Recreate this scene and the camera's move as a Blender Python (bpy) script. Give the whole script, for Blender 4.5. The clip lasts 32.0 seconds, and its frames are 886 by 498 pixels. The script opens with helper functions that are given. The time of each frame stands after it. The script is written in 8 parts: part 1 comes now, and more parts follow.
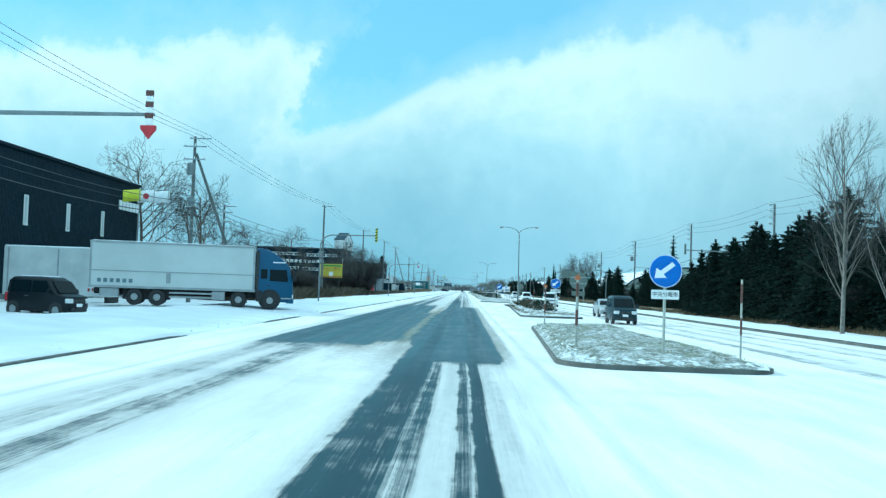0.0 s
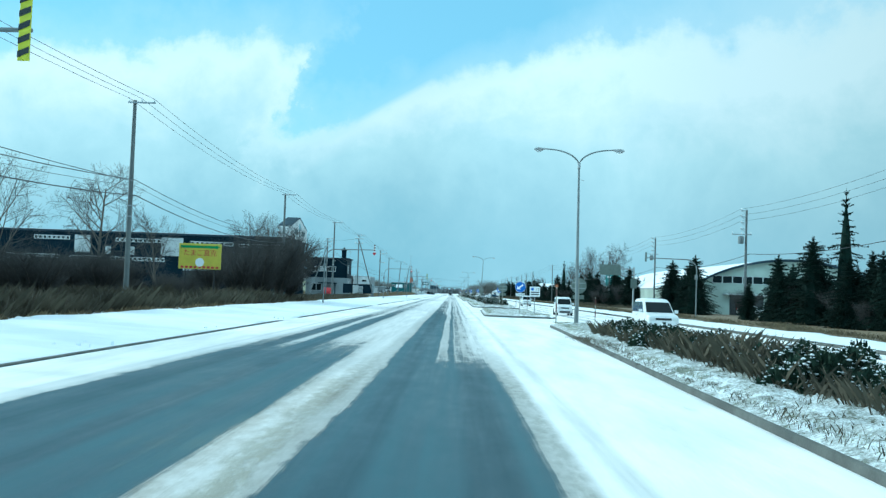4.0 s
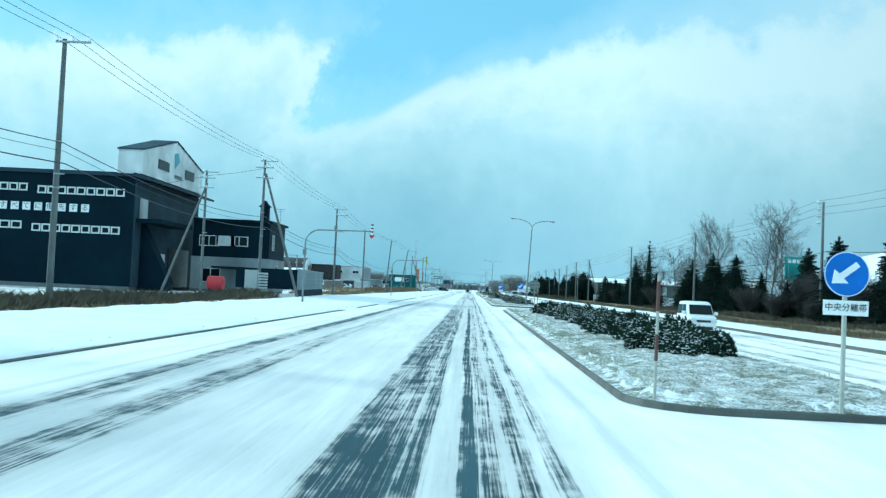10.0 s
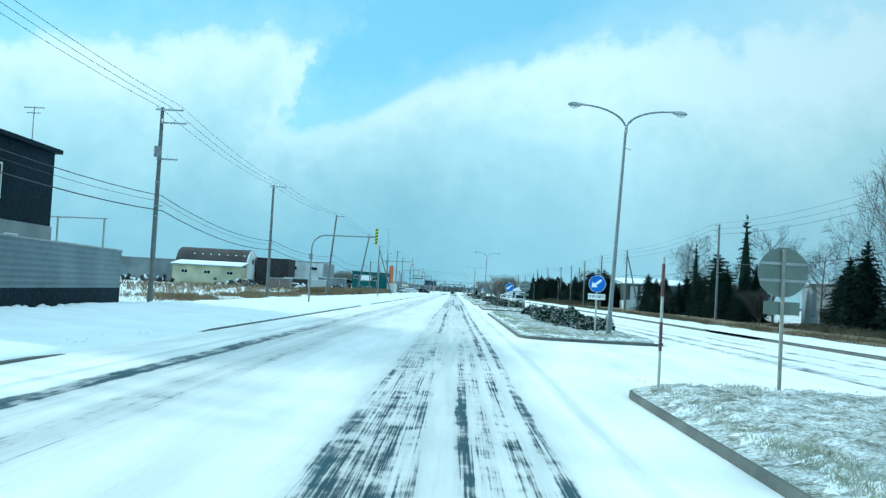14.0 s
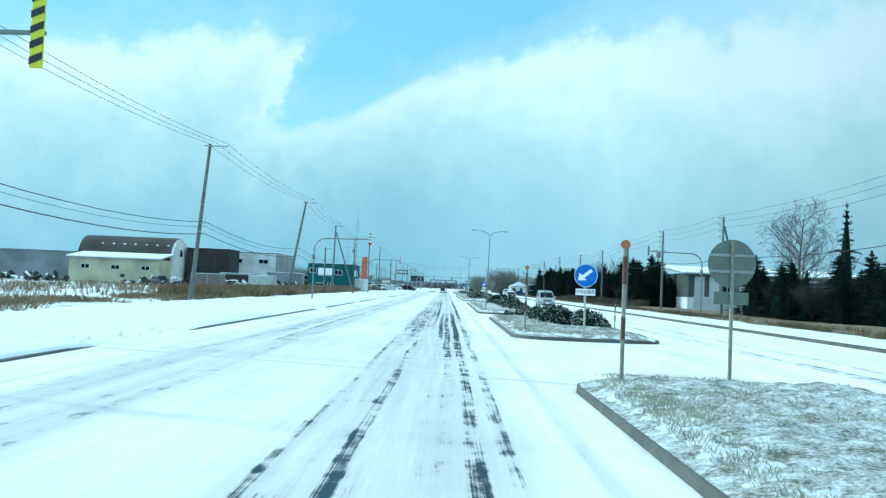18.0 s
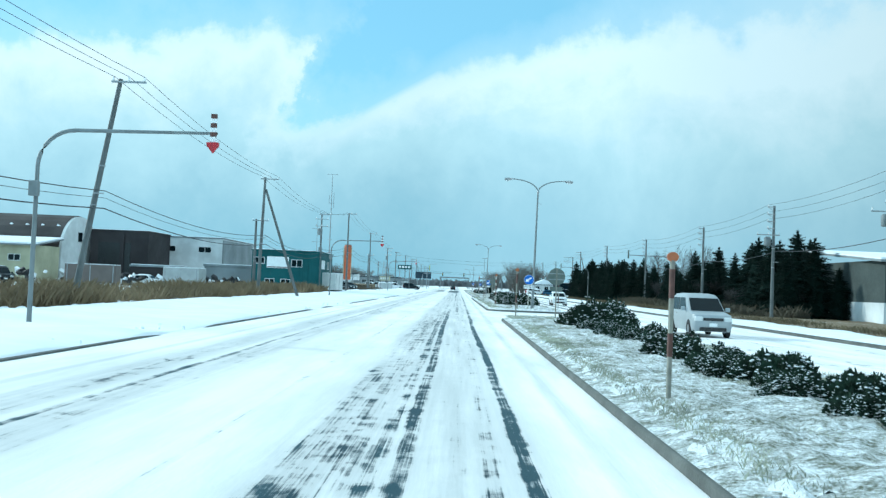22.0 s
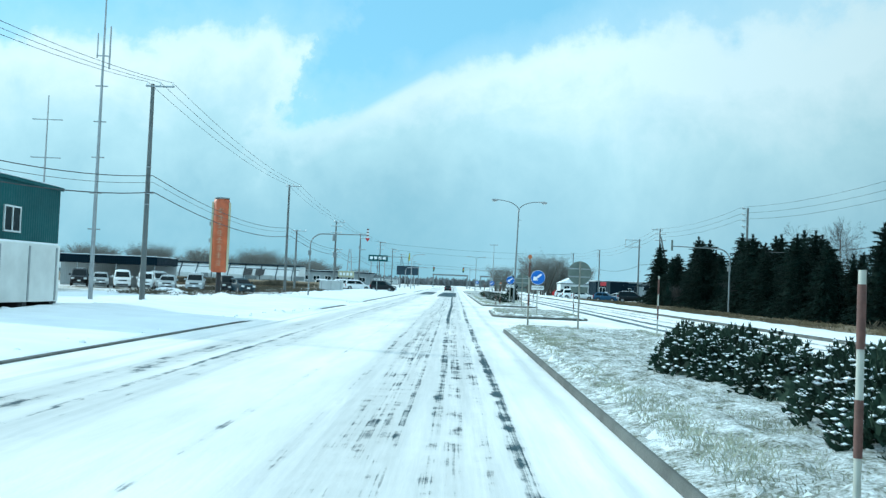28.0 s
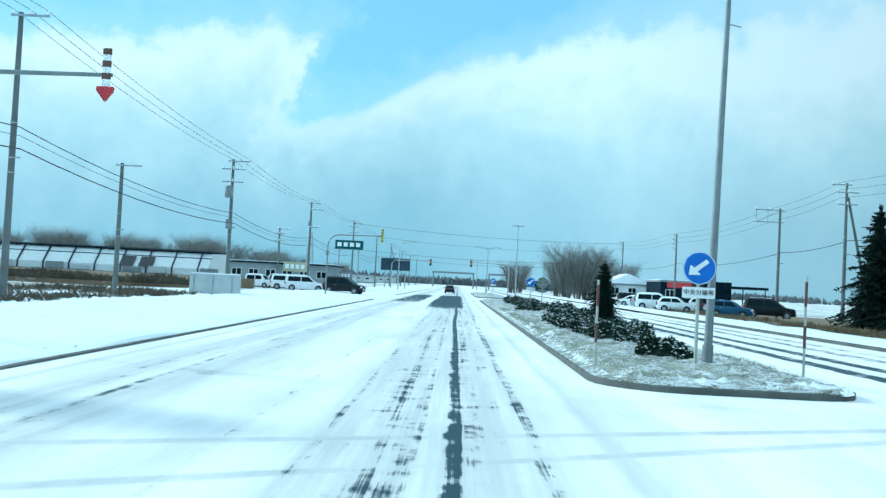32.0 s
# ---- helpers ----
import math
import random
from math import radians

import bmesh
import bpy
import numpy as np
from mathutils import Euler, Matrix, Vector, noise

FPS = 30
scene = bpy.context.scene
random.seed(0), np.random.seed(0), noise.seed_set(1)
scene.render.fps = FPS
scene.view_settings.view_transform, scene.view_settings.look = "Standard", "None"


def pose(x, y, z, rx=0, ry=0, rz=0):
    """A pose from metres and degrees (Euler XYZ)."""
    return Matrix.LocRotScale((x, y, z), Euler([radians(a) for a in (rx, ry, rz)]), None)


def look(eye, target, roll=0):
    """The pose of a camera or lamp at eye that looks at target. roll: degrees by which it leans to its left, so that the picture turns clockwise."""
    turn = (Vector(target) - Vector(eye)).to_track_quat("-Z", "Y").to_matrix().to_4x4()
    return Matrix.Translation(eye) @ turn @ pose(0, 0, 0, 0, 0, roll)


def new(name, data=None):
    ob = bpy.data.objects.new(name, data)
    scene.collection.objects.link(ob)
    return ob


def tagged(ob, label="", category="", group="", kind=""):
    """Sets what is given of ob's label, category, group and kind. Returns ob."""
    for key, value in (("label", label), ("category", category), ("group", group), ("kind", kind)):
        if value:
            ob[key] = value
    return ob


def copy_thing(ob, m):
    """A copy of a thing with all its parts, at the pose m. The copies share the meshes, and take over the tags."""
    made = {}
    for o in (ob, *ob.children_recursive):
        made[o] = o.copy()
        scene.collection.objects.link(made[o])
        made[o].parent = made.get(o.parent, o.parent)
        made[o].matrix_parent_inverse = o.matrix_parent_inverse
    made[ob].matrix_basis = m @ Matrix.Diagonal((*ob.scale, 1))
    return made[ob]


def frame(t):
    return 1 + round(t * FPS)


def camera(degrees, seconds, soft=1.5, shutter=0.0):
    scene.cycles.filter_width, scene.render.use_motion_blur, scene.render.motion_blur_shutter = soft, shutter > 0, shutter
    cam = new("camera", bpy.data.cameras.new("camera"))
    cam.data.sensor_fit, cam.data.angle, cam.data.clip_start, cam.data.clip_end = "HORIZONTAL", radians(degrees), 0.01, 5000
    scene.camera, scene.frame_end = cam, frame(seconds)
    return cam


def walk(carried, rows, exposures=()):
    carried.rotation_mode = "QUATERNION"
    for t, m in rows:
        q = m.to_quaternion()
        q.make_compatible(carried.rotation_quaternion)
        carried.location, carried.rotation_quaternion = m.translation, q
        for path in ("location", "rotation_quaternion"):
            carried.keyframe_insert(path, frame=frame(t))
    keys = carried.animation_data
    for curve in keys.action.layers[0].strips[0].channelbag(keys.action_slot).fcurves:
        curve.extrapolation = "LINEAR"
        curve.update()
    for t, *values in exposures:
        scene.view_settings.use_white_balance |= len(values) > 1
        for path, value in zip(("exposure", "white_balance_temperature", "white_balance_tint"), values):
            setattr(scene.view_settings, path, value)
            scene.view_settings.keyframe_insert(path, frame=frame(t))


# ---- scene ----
cam = camera(49.52, 32.0, soft=1.35, shutter=0.02)
# seconds, x, y, z in metres, then heading to the left, tilt up and clockwise lean of the picture in degrees
EV0 = 0.12
ROWS = [
    (0.0, -0.10, -0.00, 1.790, 1.34, 2.38, 1.96),
    (0.5, -0.15, 8.91, 1.809, 1.66, 2.24, 2.56),
    (1.0, -0.17, 17.77, 1.793, 1.85, 2.62, 2.67),
    (1.5, -0.19, 26.62, 1.796, 1.35, 2.64, 2.27),
    (2.0, -0.19, 35.55, 1.806, 0.74, 2.46, 2.08),
    (2.5, -0.19, 44.54, 1.830, 0.66, 2.16, 1.98),
    (3.0, -0.15, 53.44, 1.791, 0.73, 2.21, 2.03),
    (3.5, -0.15, 62.28, 1.793, 0.64, 2.62, 2.15),
    (5.5, 0.14, 97.28, 1.760, 0.67, 2.37, 1.26),
    (6.0, 0.11, 106.25, 1.784, 1.17, 2.50, 1.79),
    (6.5, 0.11, 115.23, 1.792, 1.23, 2.32, 2.18),
    (7.0, 0.06, 124.22, 1.785, 1.23, 2.41, 2.02),
    (7.5, 0.02, 133.28, 1.825, 1.33, 2.50, 2.11),
    (8.0, -0.00, 142.35, 1.780, 1.55, 2.50, 2.29),
    (8.5, -0.05, 151.38, 1.754, 1.40, 2.51, 2.81),
    (9.0, -0.03, 160.32, 1.824, 1.22, 2.29, 2.90),
    (9.5, -0.04, 169.20, 1.831, 1.22, 2.50, 2.85),
    (10.0, -0.10, 178.12, 1.835, 1.72, 2.30, 2.68),
    (10.5, -0.13, 187.01, 1.805, 1.86, 2.48, 2.73),
    (11.0, -0.18, 195.83, 1.813, 1.57, 2.57, 2.96),
    (11.5, -0.20, 204.54, 1.810, 1.27, 2.58, 3.00),
    (12.0, -0.23, 213.13, 1.814, 1.02, 2.45, 2.79),
    (12.5, -0.24, 221.65, 1.809, 0.89, 2.31, 2.91),
    (13.0, -0.29, 230.08, 1.788, 1.04, 2.35, 3.02),
    (13.5, -0.33, 238.51, 1.789, 1.01, 2.45, 2.94),
    (14.0, -0.32, 246.75, 1.783, 0.84, 2.45, 3.14),
    (14.5, -0.29, 254.84, 1.824, 0.57, 2.33, 3.07),
    (16.5, -0.07, 285.51, 1.827, 0.67, 2.32, 2.68),
    (17.0, -0.06, 293.19, 1.807, 0.63, 2.30, 2.41),
    (17.5, -0.05, 300.87, 1.757, 0.48, 2.33, 2.50),
    (18.0, 0.07, 308.59, 1.784, 0.29, 2.27, 2.31),
    (18.5, 0.12, 316.36, 1.780, 0.28, 2.21, 2.35),
    (19.0, 0.19, 324.21, 1.768, 0.52, 2.28, 2.34),
    (19.5, 0.21, 332.04, 1.791, 0.88, 2.18, 2.67),
    (20.0, 0.20, 339.74, 1.804, 1.23, 2.33, 2.84),
    (20.5, 0.19, 347.40, 1.802, 1.36, 2.25, 2.67),
    (21.0, 0.17, 355.08, 1.801, 1.06, 2.28, 2.62),
    (21.5, 0.15, 362.81, 1.793, 0.81, 2.28, 2.40),
    (22.0, 0.11, 370.46, 1.776, 0.95, 2.13, 2.34),
    (22.5, 0.08, 378.01, 1.781, 0.96, 2.26, 2.40),
    (23.0, 0.09, 385.56, 1.795, 0.82, 2.21, 2.33),
    (23.5, 0.12, 393.16, 1.805, 0.69, 2.35, 2.31),
    (24.0, 0.19, 400.87, 1.807, 0.53, 2.21, 2.28),
    (24.5, 0.24, 408.71, 1.734, 0.38, 2.16, 2.18),
    (25.0, 0.30, 416.62, 1.804, 0.45, 2.29, 2.10),
    (25.5, 0.34, 424.66, 1.836, 0.57, 2.13, 2.38),
    (26.0, 0.36, 432.81, 1.829, 0.68, 1.84, 2.66),
    (26.5, 0.35, 441.04, 1.801, 1.10, 2.14, 2.45),
    (28.5, 0.06, 474.73, 1.802, 0.70, 2.07, 2.39),
    (29.0, 0.05, 483.13, 1.807, 0.85, 2.07, 2.52),
    (29.5, 0.05, 491.54, 1.788, 1.12, 2.13, 2.65),
    (30.0, -0.00, 499.98, 1.823, 1.31, 1.99, 3.08),
    (30.5, -0.04, 508.31, 1.797, 1.38, 2.10, 3.18),
    (31.0, -0.07, 516.55, 1.774, 1.18, 2.12, 3.25),
    (31.5, -0.08, 524.74, 1.798, 0.95, 1.87, 3.06),
    (32.0, -0.08, 532.94, 1.793, 0.97, 2.02, 2.90),
]
EXPOSURES = [(0.0, EV0 - 0.02, 5120.0, -14.0), (1.0, EV0 - 0.05, 4950.0, -14.0), (3.0, EV0 - 0.03, 5200.0, -13.0), (6.0, EV0 - 0.03, 5330.0, -11.0), (10.0, EV0 - 0.05, 5210.0, -12.5), (14.0, EV0 - 0.04, 5210.0, -12.5), (17.0, EV0 - 0.02, 5200.0, -11.0), (19.0, EV0, 5320.0, -9.0), (23.0, EV0, 5750.0, -4.0), (24.0, EV0, 6000.0, -3.0), (25.0, EV0, 5350.0, -8.0), (26.0, EV0 + 0.05, 6000.0, -1.0), (29.0, EV0 - 0.02, 5300.0, -8.0), (30.0, EV0 - 0.02, 5250.0, -8.0), (31.0, EV0 - 0.02, 5600.0, -6.0), (32.0, EV0 - 0.02, 5230.0, -8.0)]
walk(cam, [(t, pose(x, y, z, 90 + tilt, 0, head) @ pose(0, 0, 0, 0, 0, lean)) for t, x, y, z, head, tilt, lean in ROWS], EXPOSURES)

# ---- sky and sun ----
SUN = Vector((-1.0, 0.40, 0.47)).normalized()
world = bpy.data.worlds.new("winter_sky")
scene.world = world
world.use_nodes = True
wt = world.node_tree
wt.nodes.clear()


def node(tree, kind, **values):
    n = tree.nodes.new(kind)
    for k, v in values.items():
        if k in n.inputs:
            n.inputs[k].default_value = v
    return n


def math_node(tree, op, a, b=None, clamp=False):
    n = tree.nodes.new("ShaderNodeMath")
    n.operation, n.use_clamp = op, clamp
    for i, v in enumerate((a, b)):
        if v is None:
            continue
        if isinstance(v, (int, float)):
            n.inputs[i].default_value = v
        else:
            tree.links.new(v, n.inputs[i])
    return n.outputs[0]


def ramp(tree, fac, stops, mode="LINEAR"):
    n = tree.nodes.new("ShaderNodeValToRGB")
    n.color_ramp.interpolation = mode
    els = n.color_ramp.elements
    while len(els) < len(stops):
        els.new(0.5)
    for e, (p, c) in zip(els, stops):
        e.position = p
        e.color = (c, c, c, 1) if isinstance(c, (int, float)) else (*c, 1)
    tree.links.new(fac, n.inputs[0])
    return n.outputs[0]


def mix_rgb(tree, fac, a, b, mode="MIX"):
    n = tree.nodes.new("ShaderNodeMix")
    n.data_type, n.blend_type = "RGBA", mode
    for sock, v in ((n.inputs[0], fac), (n.inputs[6], a), (n.inputs[7], b)):
        if isinstance(v, (int, float)):
            sock.default_value = v
        elif isinstance(v, tuple):
            sock.default_value = (*v, 1)
        else:
            tree.links.new(v, sock)
    return n.outputs[2]


def noise_tex(tree, vector, scale, detail=4.0, rough=0.55, distort=0.0):
    n = tree.nodes.new("ShaderNodeTexNoise")
    n.inputs["Scale"].default_value = scale
    n.inputs["Detail"].default_value = detail
    n.inputs["Roughness"].default_value = rough
    n.inputs["Distortion"].default_value = distort
    if vector is not None:
        tree.links.new(vector, n.inputs["Vector"])
    return n.outputs["Fac"]


sky = wt.nodes.new("ShaderNodeTexSky")
sky.sky_type = "NISHITA"
sky.sun_disc = False
sky.sun_elevation = math.asin(SUN.z)
sky.sun_rotation = math.atan2(SUN.x, SUN.y)
sky.altitude, sky.air_density, sky.dust_density, sky.ozone_density = 20.0, 1.0, 0.4, 1.6
wco = wt.nodes.new("ShaderNodeTexCoord").outputs["Generated"]
sep = wt.nodes.new("ShaderNodeSeparateXYZ")
wt.links.new(wco, sep.inputs[0])
azim = math_node(wt, "ARCTAN2", sep.outputs[0], sep.outputs[1])
elev = math_node(wt, "ARCSINE", sep.outputs[2])
wobble = math_node(wt, "SUBTRACT", noise_tex(wt, wco, 9.0, 7.0, 0.62, 0.4), 0.5)
puff = math_node(wt, "SUBTRACT", noise_tex(wt, wco, 26.0, 5.0, 0.6), 0.5)
# height of the upper edge of the cloud bank by compass bearing
bear = math_node(wt, "ADD", math_node(wt, "DIVIDE", azim, 1.1), 0.5)
slant = math_node(wt, "SUBTRACT", bear, math_node(wt, "MULTIPLY", math_node(wt, "SUBTRACT", elev, 0.2), 0.9))
bent = math_node(wt, "ADD", slant, math_node(wt, "ADD", math_node(wt, "MULTIPLY", puff, 0.05), math_node(wt, "MULTIPLY", wobble, 0.06)))
edge = ramp(wt, bent, [(0.0, 0.208), (0.087, 0.214), (0.146, 0.228), (0.209, 0.230), (0.279, 0.244), (0.325, 0.248), (0.362, 0.180), (0.428, 0.172), (0.450, 0.204), (0.483, 0.224), (0.56, 0.256), (0.642, 0.270), (1.0, 0.272)])
over = math_node(wt, "SUBTRACT", elev, edge)
over = math_node(wt, "ADD", over, math_node(wt, "MULTIPLY", wobble, 0.085))
over = math_node(wt, "ADD", over, math_node(wt, "MULTIPLY", puff, 0.075))
clear = ramp(wt, math_node(wt, "ADD", math_node(wt, "MULTIPLY", over, 9.0), 0.5), [(0.30, 0.0), (0.44, 0.15), (0.60, 0.74), (0.98, 0.96)])
clear = math_node(wt, "MULTIPLY", clear, ramp(wt, bear, [(0.58, 1.0), (0.82, 0.5)]))
# cloud body: bright at the upper rim, slate blue towards the horizon
lift = ramp(wt, bear, [(0.05, 0.10), (0.30, 0.06), (0.44, 0.0), (0.56, 0.0), (0.72, 0.10), (0.95, 0.06)])
height = math_node(wt, "ADD", math_node(wt, "MULTIPLY", elev, 3.0), math_node(wt, "ADD", math_node(wt, "MULTIPLY", wobble, 0.46), math_node(wt, "MULTIPLY", puff, 0.20)))
body = ramp(wt, math_node(wt, "ADD", height, lift),
            [(0.0, (0.275, 0.495, 0.595)), (0.10, (0.315, 0.535, 0.635)), (0.26, (0.40, 0.605, 0.69)), (0.50, (0.57, 0.765, 0.82)), (0.72, (0.82, 0.93, 0.96))])
rim = ramp(wt, math_node(wt, "ADD", math_node(wt, "MULTIPLY", over, 7.0), 0.6), [(0.15, 0.0), (0.5, 1.0)])
rim = math_node(wt, "MULTIPLY", rim, ramp(wt, bear, [(0.1, 0.35), (0.35, 0.35), (0.46, 0.55), (0.58, 0.45), (0.72, 0.1)]))
body = mix_rgb(wt, rim, body, (0.94, 0.99, 1.0))
side = ramp(wt, bear, [(0.05, 1.08), (0.35, 1.05), (0.46, 1.02), (0.54, 1.07), (0.64, 1.05), (0.74, 0.95), (0.9, 0.84)])
low = math_node(wt, "MULTIPLY", ramp(wt, math_node(wt, "DIVIDE", elev, 0.2), [(0.0, 1.0), (0.9, 0.0)]), ramp(wt, bear, [(0.44, 0.2), (0.54, 1.0)]))
body = mix_rgb(wt, math_node(wt, "MULTIPLY", low, 0.34), body, (0.62, 0.80, 0.87))
body = mix_rgb(wt, 1.0, body, side, "MULTIPLY")
# unseen sky to the sides and behind is brightened as added fill for shaded faces
front = ramp(wt, math_node(wt, "DIVIDE", math_node(wt, "ABSOLUTE", azim), math.pi), [(0.2, 1.0), (0.45, 1.5), (1.0, 1.65)])
blue = mix_rgb(wt, 1.0, sky.outputs[0], (0.13, 0.16, 0.17), "MULTIPLY")
full = mix_rgb(wt, clear, body, mix_rgb(wt, 0.6, blue, (0.36, 0.74, 0.92)))
# bright thin cloud added overhead, out of view, to make the shade less blue
full = mix_rgb(wt, ramp(wt, math_node(wt, "DIVIDE", elev, 1.57), [(0.28, 0.0), (0.5, 0.75)]), full, (0.80, 0.89, 0.92))
bg = node(wt, "ShaderNodeBackground", Strength=0.92)
wt.links.new(mix_rgb(wt, 1.0, full, front, "MULTIPLY"), bg.inputs["Color"])
wout = wt.nodes.new("ShaderNodeOutputWorld")
wt.links.new(bg.outputs[0], wout.inputs[0])

sun = new("sun", bpy.data.lights.new("sun", "SUN"))
sun.data.energy, sun.data.angle, sun.data.color = 2.9, radians(3.0), (1.0, 0.95, 0.86)
sun.matrix_world = look((0, 0, 60), Vector((0, 0, 60)) - SUN)

# ---- materials ----
def material(name, colour, rough=0.7, metal=0.0, vary=0.15, scale=3.0, fine=40.0, bump=0.2, second=None, random_tint=0.0, spec=0.5):
    """Plain surface with two scales of noise in its colour, and fine relief."""
    m = bpy.data.materials.new(name)
    m.use_nodes = True
    tr = m.node_tree
    bs = tr.nodes["Principled BSDF"]
    co = tr.nodes.new("ShaderNodeTexCoord").outputs["Object"]
    big, small = noise_tex(tr, co, scale, 3.0), noise_tex(tr, co, fine, 4.0)
    dark = tuple(c * (1 - vary) for c in colour)
    light = second or tuple(min(1.0, c * (1 + vary)) for c in colour)
    col = mix_rgb(tr, ramp(tr, big, [(0.35, 0.0), (0.68, 1.0)]), dark, light)
    col = mix_rgb(tr, math_node(tr, "MULTIPLY", small, vary), col, tuple(c * 0.55 for c in colour))
    if random_tint:
        rnd = tr.nodes.new("ShaderNodeObjectInfo").outputs["Random"]
        col = mix_rgb(tr, math_node(tr, "MULTIPLY", rnd, random_tint), col, tuple(c * 0.45 for c in colour))
    tr.links.new(col, bs.inputs["Base Color"])
    tr.links.new(ramp(tr, small, [(0.3, max(0.03, rough - 0.1)), (0.7, min(1.0, rough + 0.1))]), bs.inputs["Roughness"])
    bs.inputs["Metallic"].default_value = metal
    bs.inputs["Specular IOR Level"].default_value = spec
    if bump:
        bp = node(tr, "ShaderNodeBump", Strength=bump, Distance=0.02)
        tr.links.new(small, bp.inputs["Height"])
        tr.links.new(bp.outputs[0], bs.inputs["Normal"])
    return m


SNOW = material("snow", (0.80, 0.83, 0.86), 0.62, vary=0.06, scale=0.5, fine=14.0, bump=0.5, spec=0.3)
KERB = material("kerb_concrete", (0.095, 0.10, 0.092), 0.85, vary=0.3, scale=1.2, fine=30.0)
CONCRETE = material("pole_concrete", (0.125, 0.138, 0.138), 0.85, vary=0.2, scale=1.0, fine=25.0)
GALV = material("galvanised_steel", (0.33, 0.35, 0.36), 0.5, 0.6, vary=0.15, scale=2.0, fine=40.0, bump=0.05)
PAINTED_STEEL = material("grey_painted_steel", (0.19, 0.215, 0.22), 0.55, 0.2, vary=0.15, scale=2.0, bump=0.05)
BLACK = material("black_rubber", (0.02, 0.02, 0.022), 0.75, vary=0.3)
BLACK_PAINT = material("black_paint", (0.016, 0.018, 0.02), 0.3, vary=0.2, bump=0.0)
WIRE = material("cable_sheath", (0.035, 0.04, 0.045), 0.7, vary=0.1, bump=0.0)
SIGN_BLUE = material("sign_blue", (0.012, 0.12, 0.50), 0.45, vary=0.08, scale=6.0, bump=0.0)
SIGN_WHITE = material("sign_white", (0.78, 0.80, 0.80), 0.5, vary=0.06, scale=6.0, bump=0.0)
SIGN_BACK = material("sign_back_grey", (0.145, 0.175, 0.155), 0.5, 0.3, vary=0.12, scale=4.0, bump=0.0)
RED = material("reflective_red", (0.42, 0.02, 0.03), 0.5, vary=0.15, scale=5.0, bump=0.0)
FADED_RED = material("faded_red_band", (0.105, 0.046, 0.036), 0.65, vary=0.25, scale=8.0, bump=0.0)
ORANGE = material("reflector_orange", (0.42, 0.13, 0.05), 0.4, vary=0.15, scale=8.0, bump=0.0)
YELLOW = material("warning_yellow", (0.62, 0.62, 0.03), 0.5, vary=0.1, scale=5.0, bump=0.0)
BARK = material("bark", (0.10, 0.085, 0.07), 0.9, vary=0.35, scale=4.0, fine=60.0)
PALE_BARK = material("pale_bark", (0.21, 0.19, 0.165), 0.9, vary=0.35, scale=3.0, fine=40.0)
# lighter grey than twig: distance haze is put into the colour of far trees
PALE_TWIG = material("pale_twig", (0.19, 0.19, 0.175), 0.9, vary=0.3, scale=0.6, bump=0.0)
TWIG = material("twig", (0.052, 0.049, 0.047), 0.9, vary=0.3, scale=2.0, bump=0.0)
NEEDLE = material("spruce_needles", (0.008, 0.023, 0.017), 0.85, spec=0.15, vary=0.4, scale=0.6, fine=9.0, bump=0.0, random_tint=0.5)
PINE = material("shrub_needles", (0.026, 0.050, 0.032), 0.8, spec=0.2, vary=0.4, scale=0.9, fine=9.0, bump=0.0, random_tint=0.4)
REED = material("dry_reed", (0.20, 0.15, 0.085), 0.9, vary=0.35, scale=0.5, fine=6.0, bump=0.0)
BRUSH = material("dry_brush", (0.078, 0.067, 0.044), 0.9, vary=0.4, scale=0.4, fine=6.0, bump=0.0)
STRAW = material("winter_grass", (0.37, 0.385, 0.30), 0.9, vary=0.35, scale=0.8, fine=8.0, bump=0.0)
DARK_GLASS = material("dark_glass", (0.006, 0.012, 0.015), 0.10, vary=0.1, bump=0.0, spec=0.12)
POST_WHITE = material("weathered_white_post", (0.39, 0.395, 0.35), 0.55, vary=0.12, scale=5.0, bump=0.0)
DULL_POST = material("weathered_grey_post", (0.27, 0.26, 0.22), 0.7, vary=0.3, scale=3.0, fine=20.0, bump=0.0)
CHROME = material("chrome", (0.6, 0.6, 0.6), 0.2, 0.9, vary=0.05, bump=0.0)
LAMP_GLASS = material("lamp_lens", (0.62, 0.64, 0.64), 0.25, vary=0.08, bump=0.0)
TAIL_RED = material("tail_lamp_red", (0.35, 0.01, 0.015), 0.25, vary=0.1, bump=0.0)


def surface(name):
    m = bpy.data.materials.new(name)
    m.use_nodes = True
    tr = m.node_tree
    geo = tr.nodes.new("ShaderNodeNewGeometry")
    sp = tr.nodes.new("ShaderNodeSeparateXYZ")
    tr.links.new(geo.outputs["Position"], sp.inputs[0])
    return m, tr, tr.nodes["Principled BSDF"], geo.outputs["Position"], sp.outputs[0], sp.outputs[1]


def stretched(tr, pos, sx, sy):
    n = tr.nodes.new("ShaderNodeMapping")
    n.inputs["Scale"].default_value = (sx, sy, 1)
    tr.links.new(pos, n.inputs["Vector"])
    return n.outputs[0]


REED_DARK = material("dark_dry_grass", (0.13, 0.105, 0.06), 0.9, vary=0.4, scale=0.5, fine=6.0, bump=0.0)


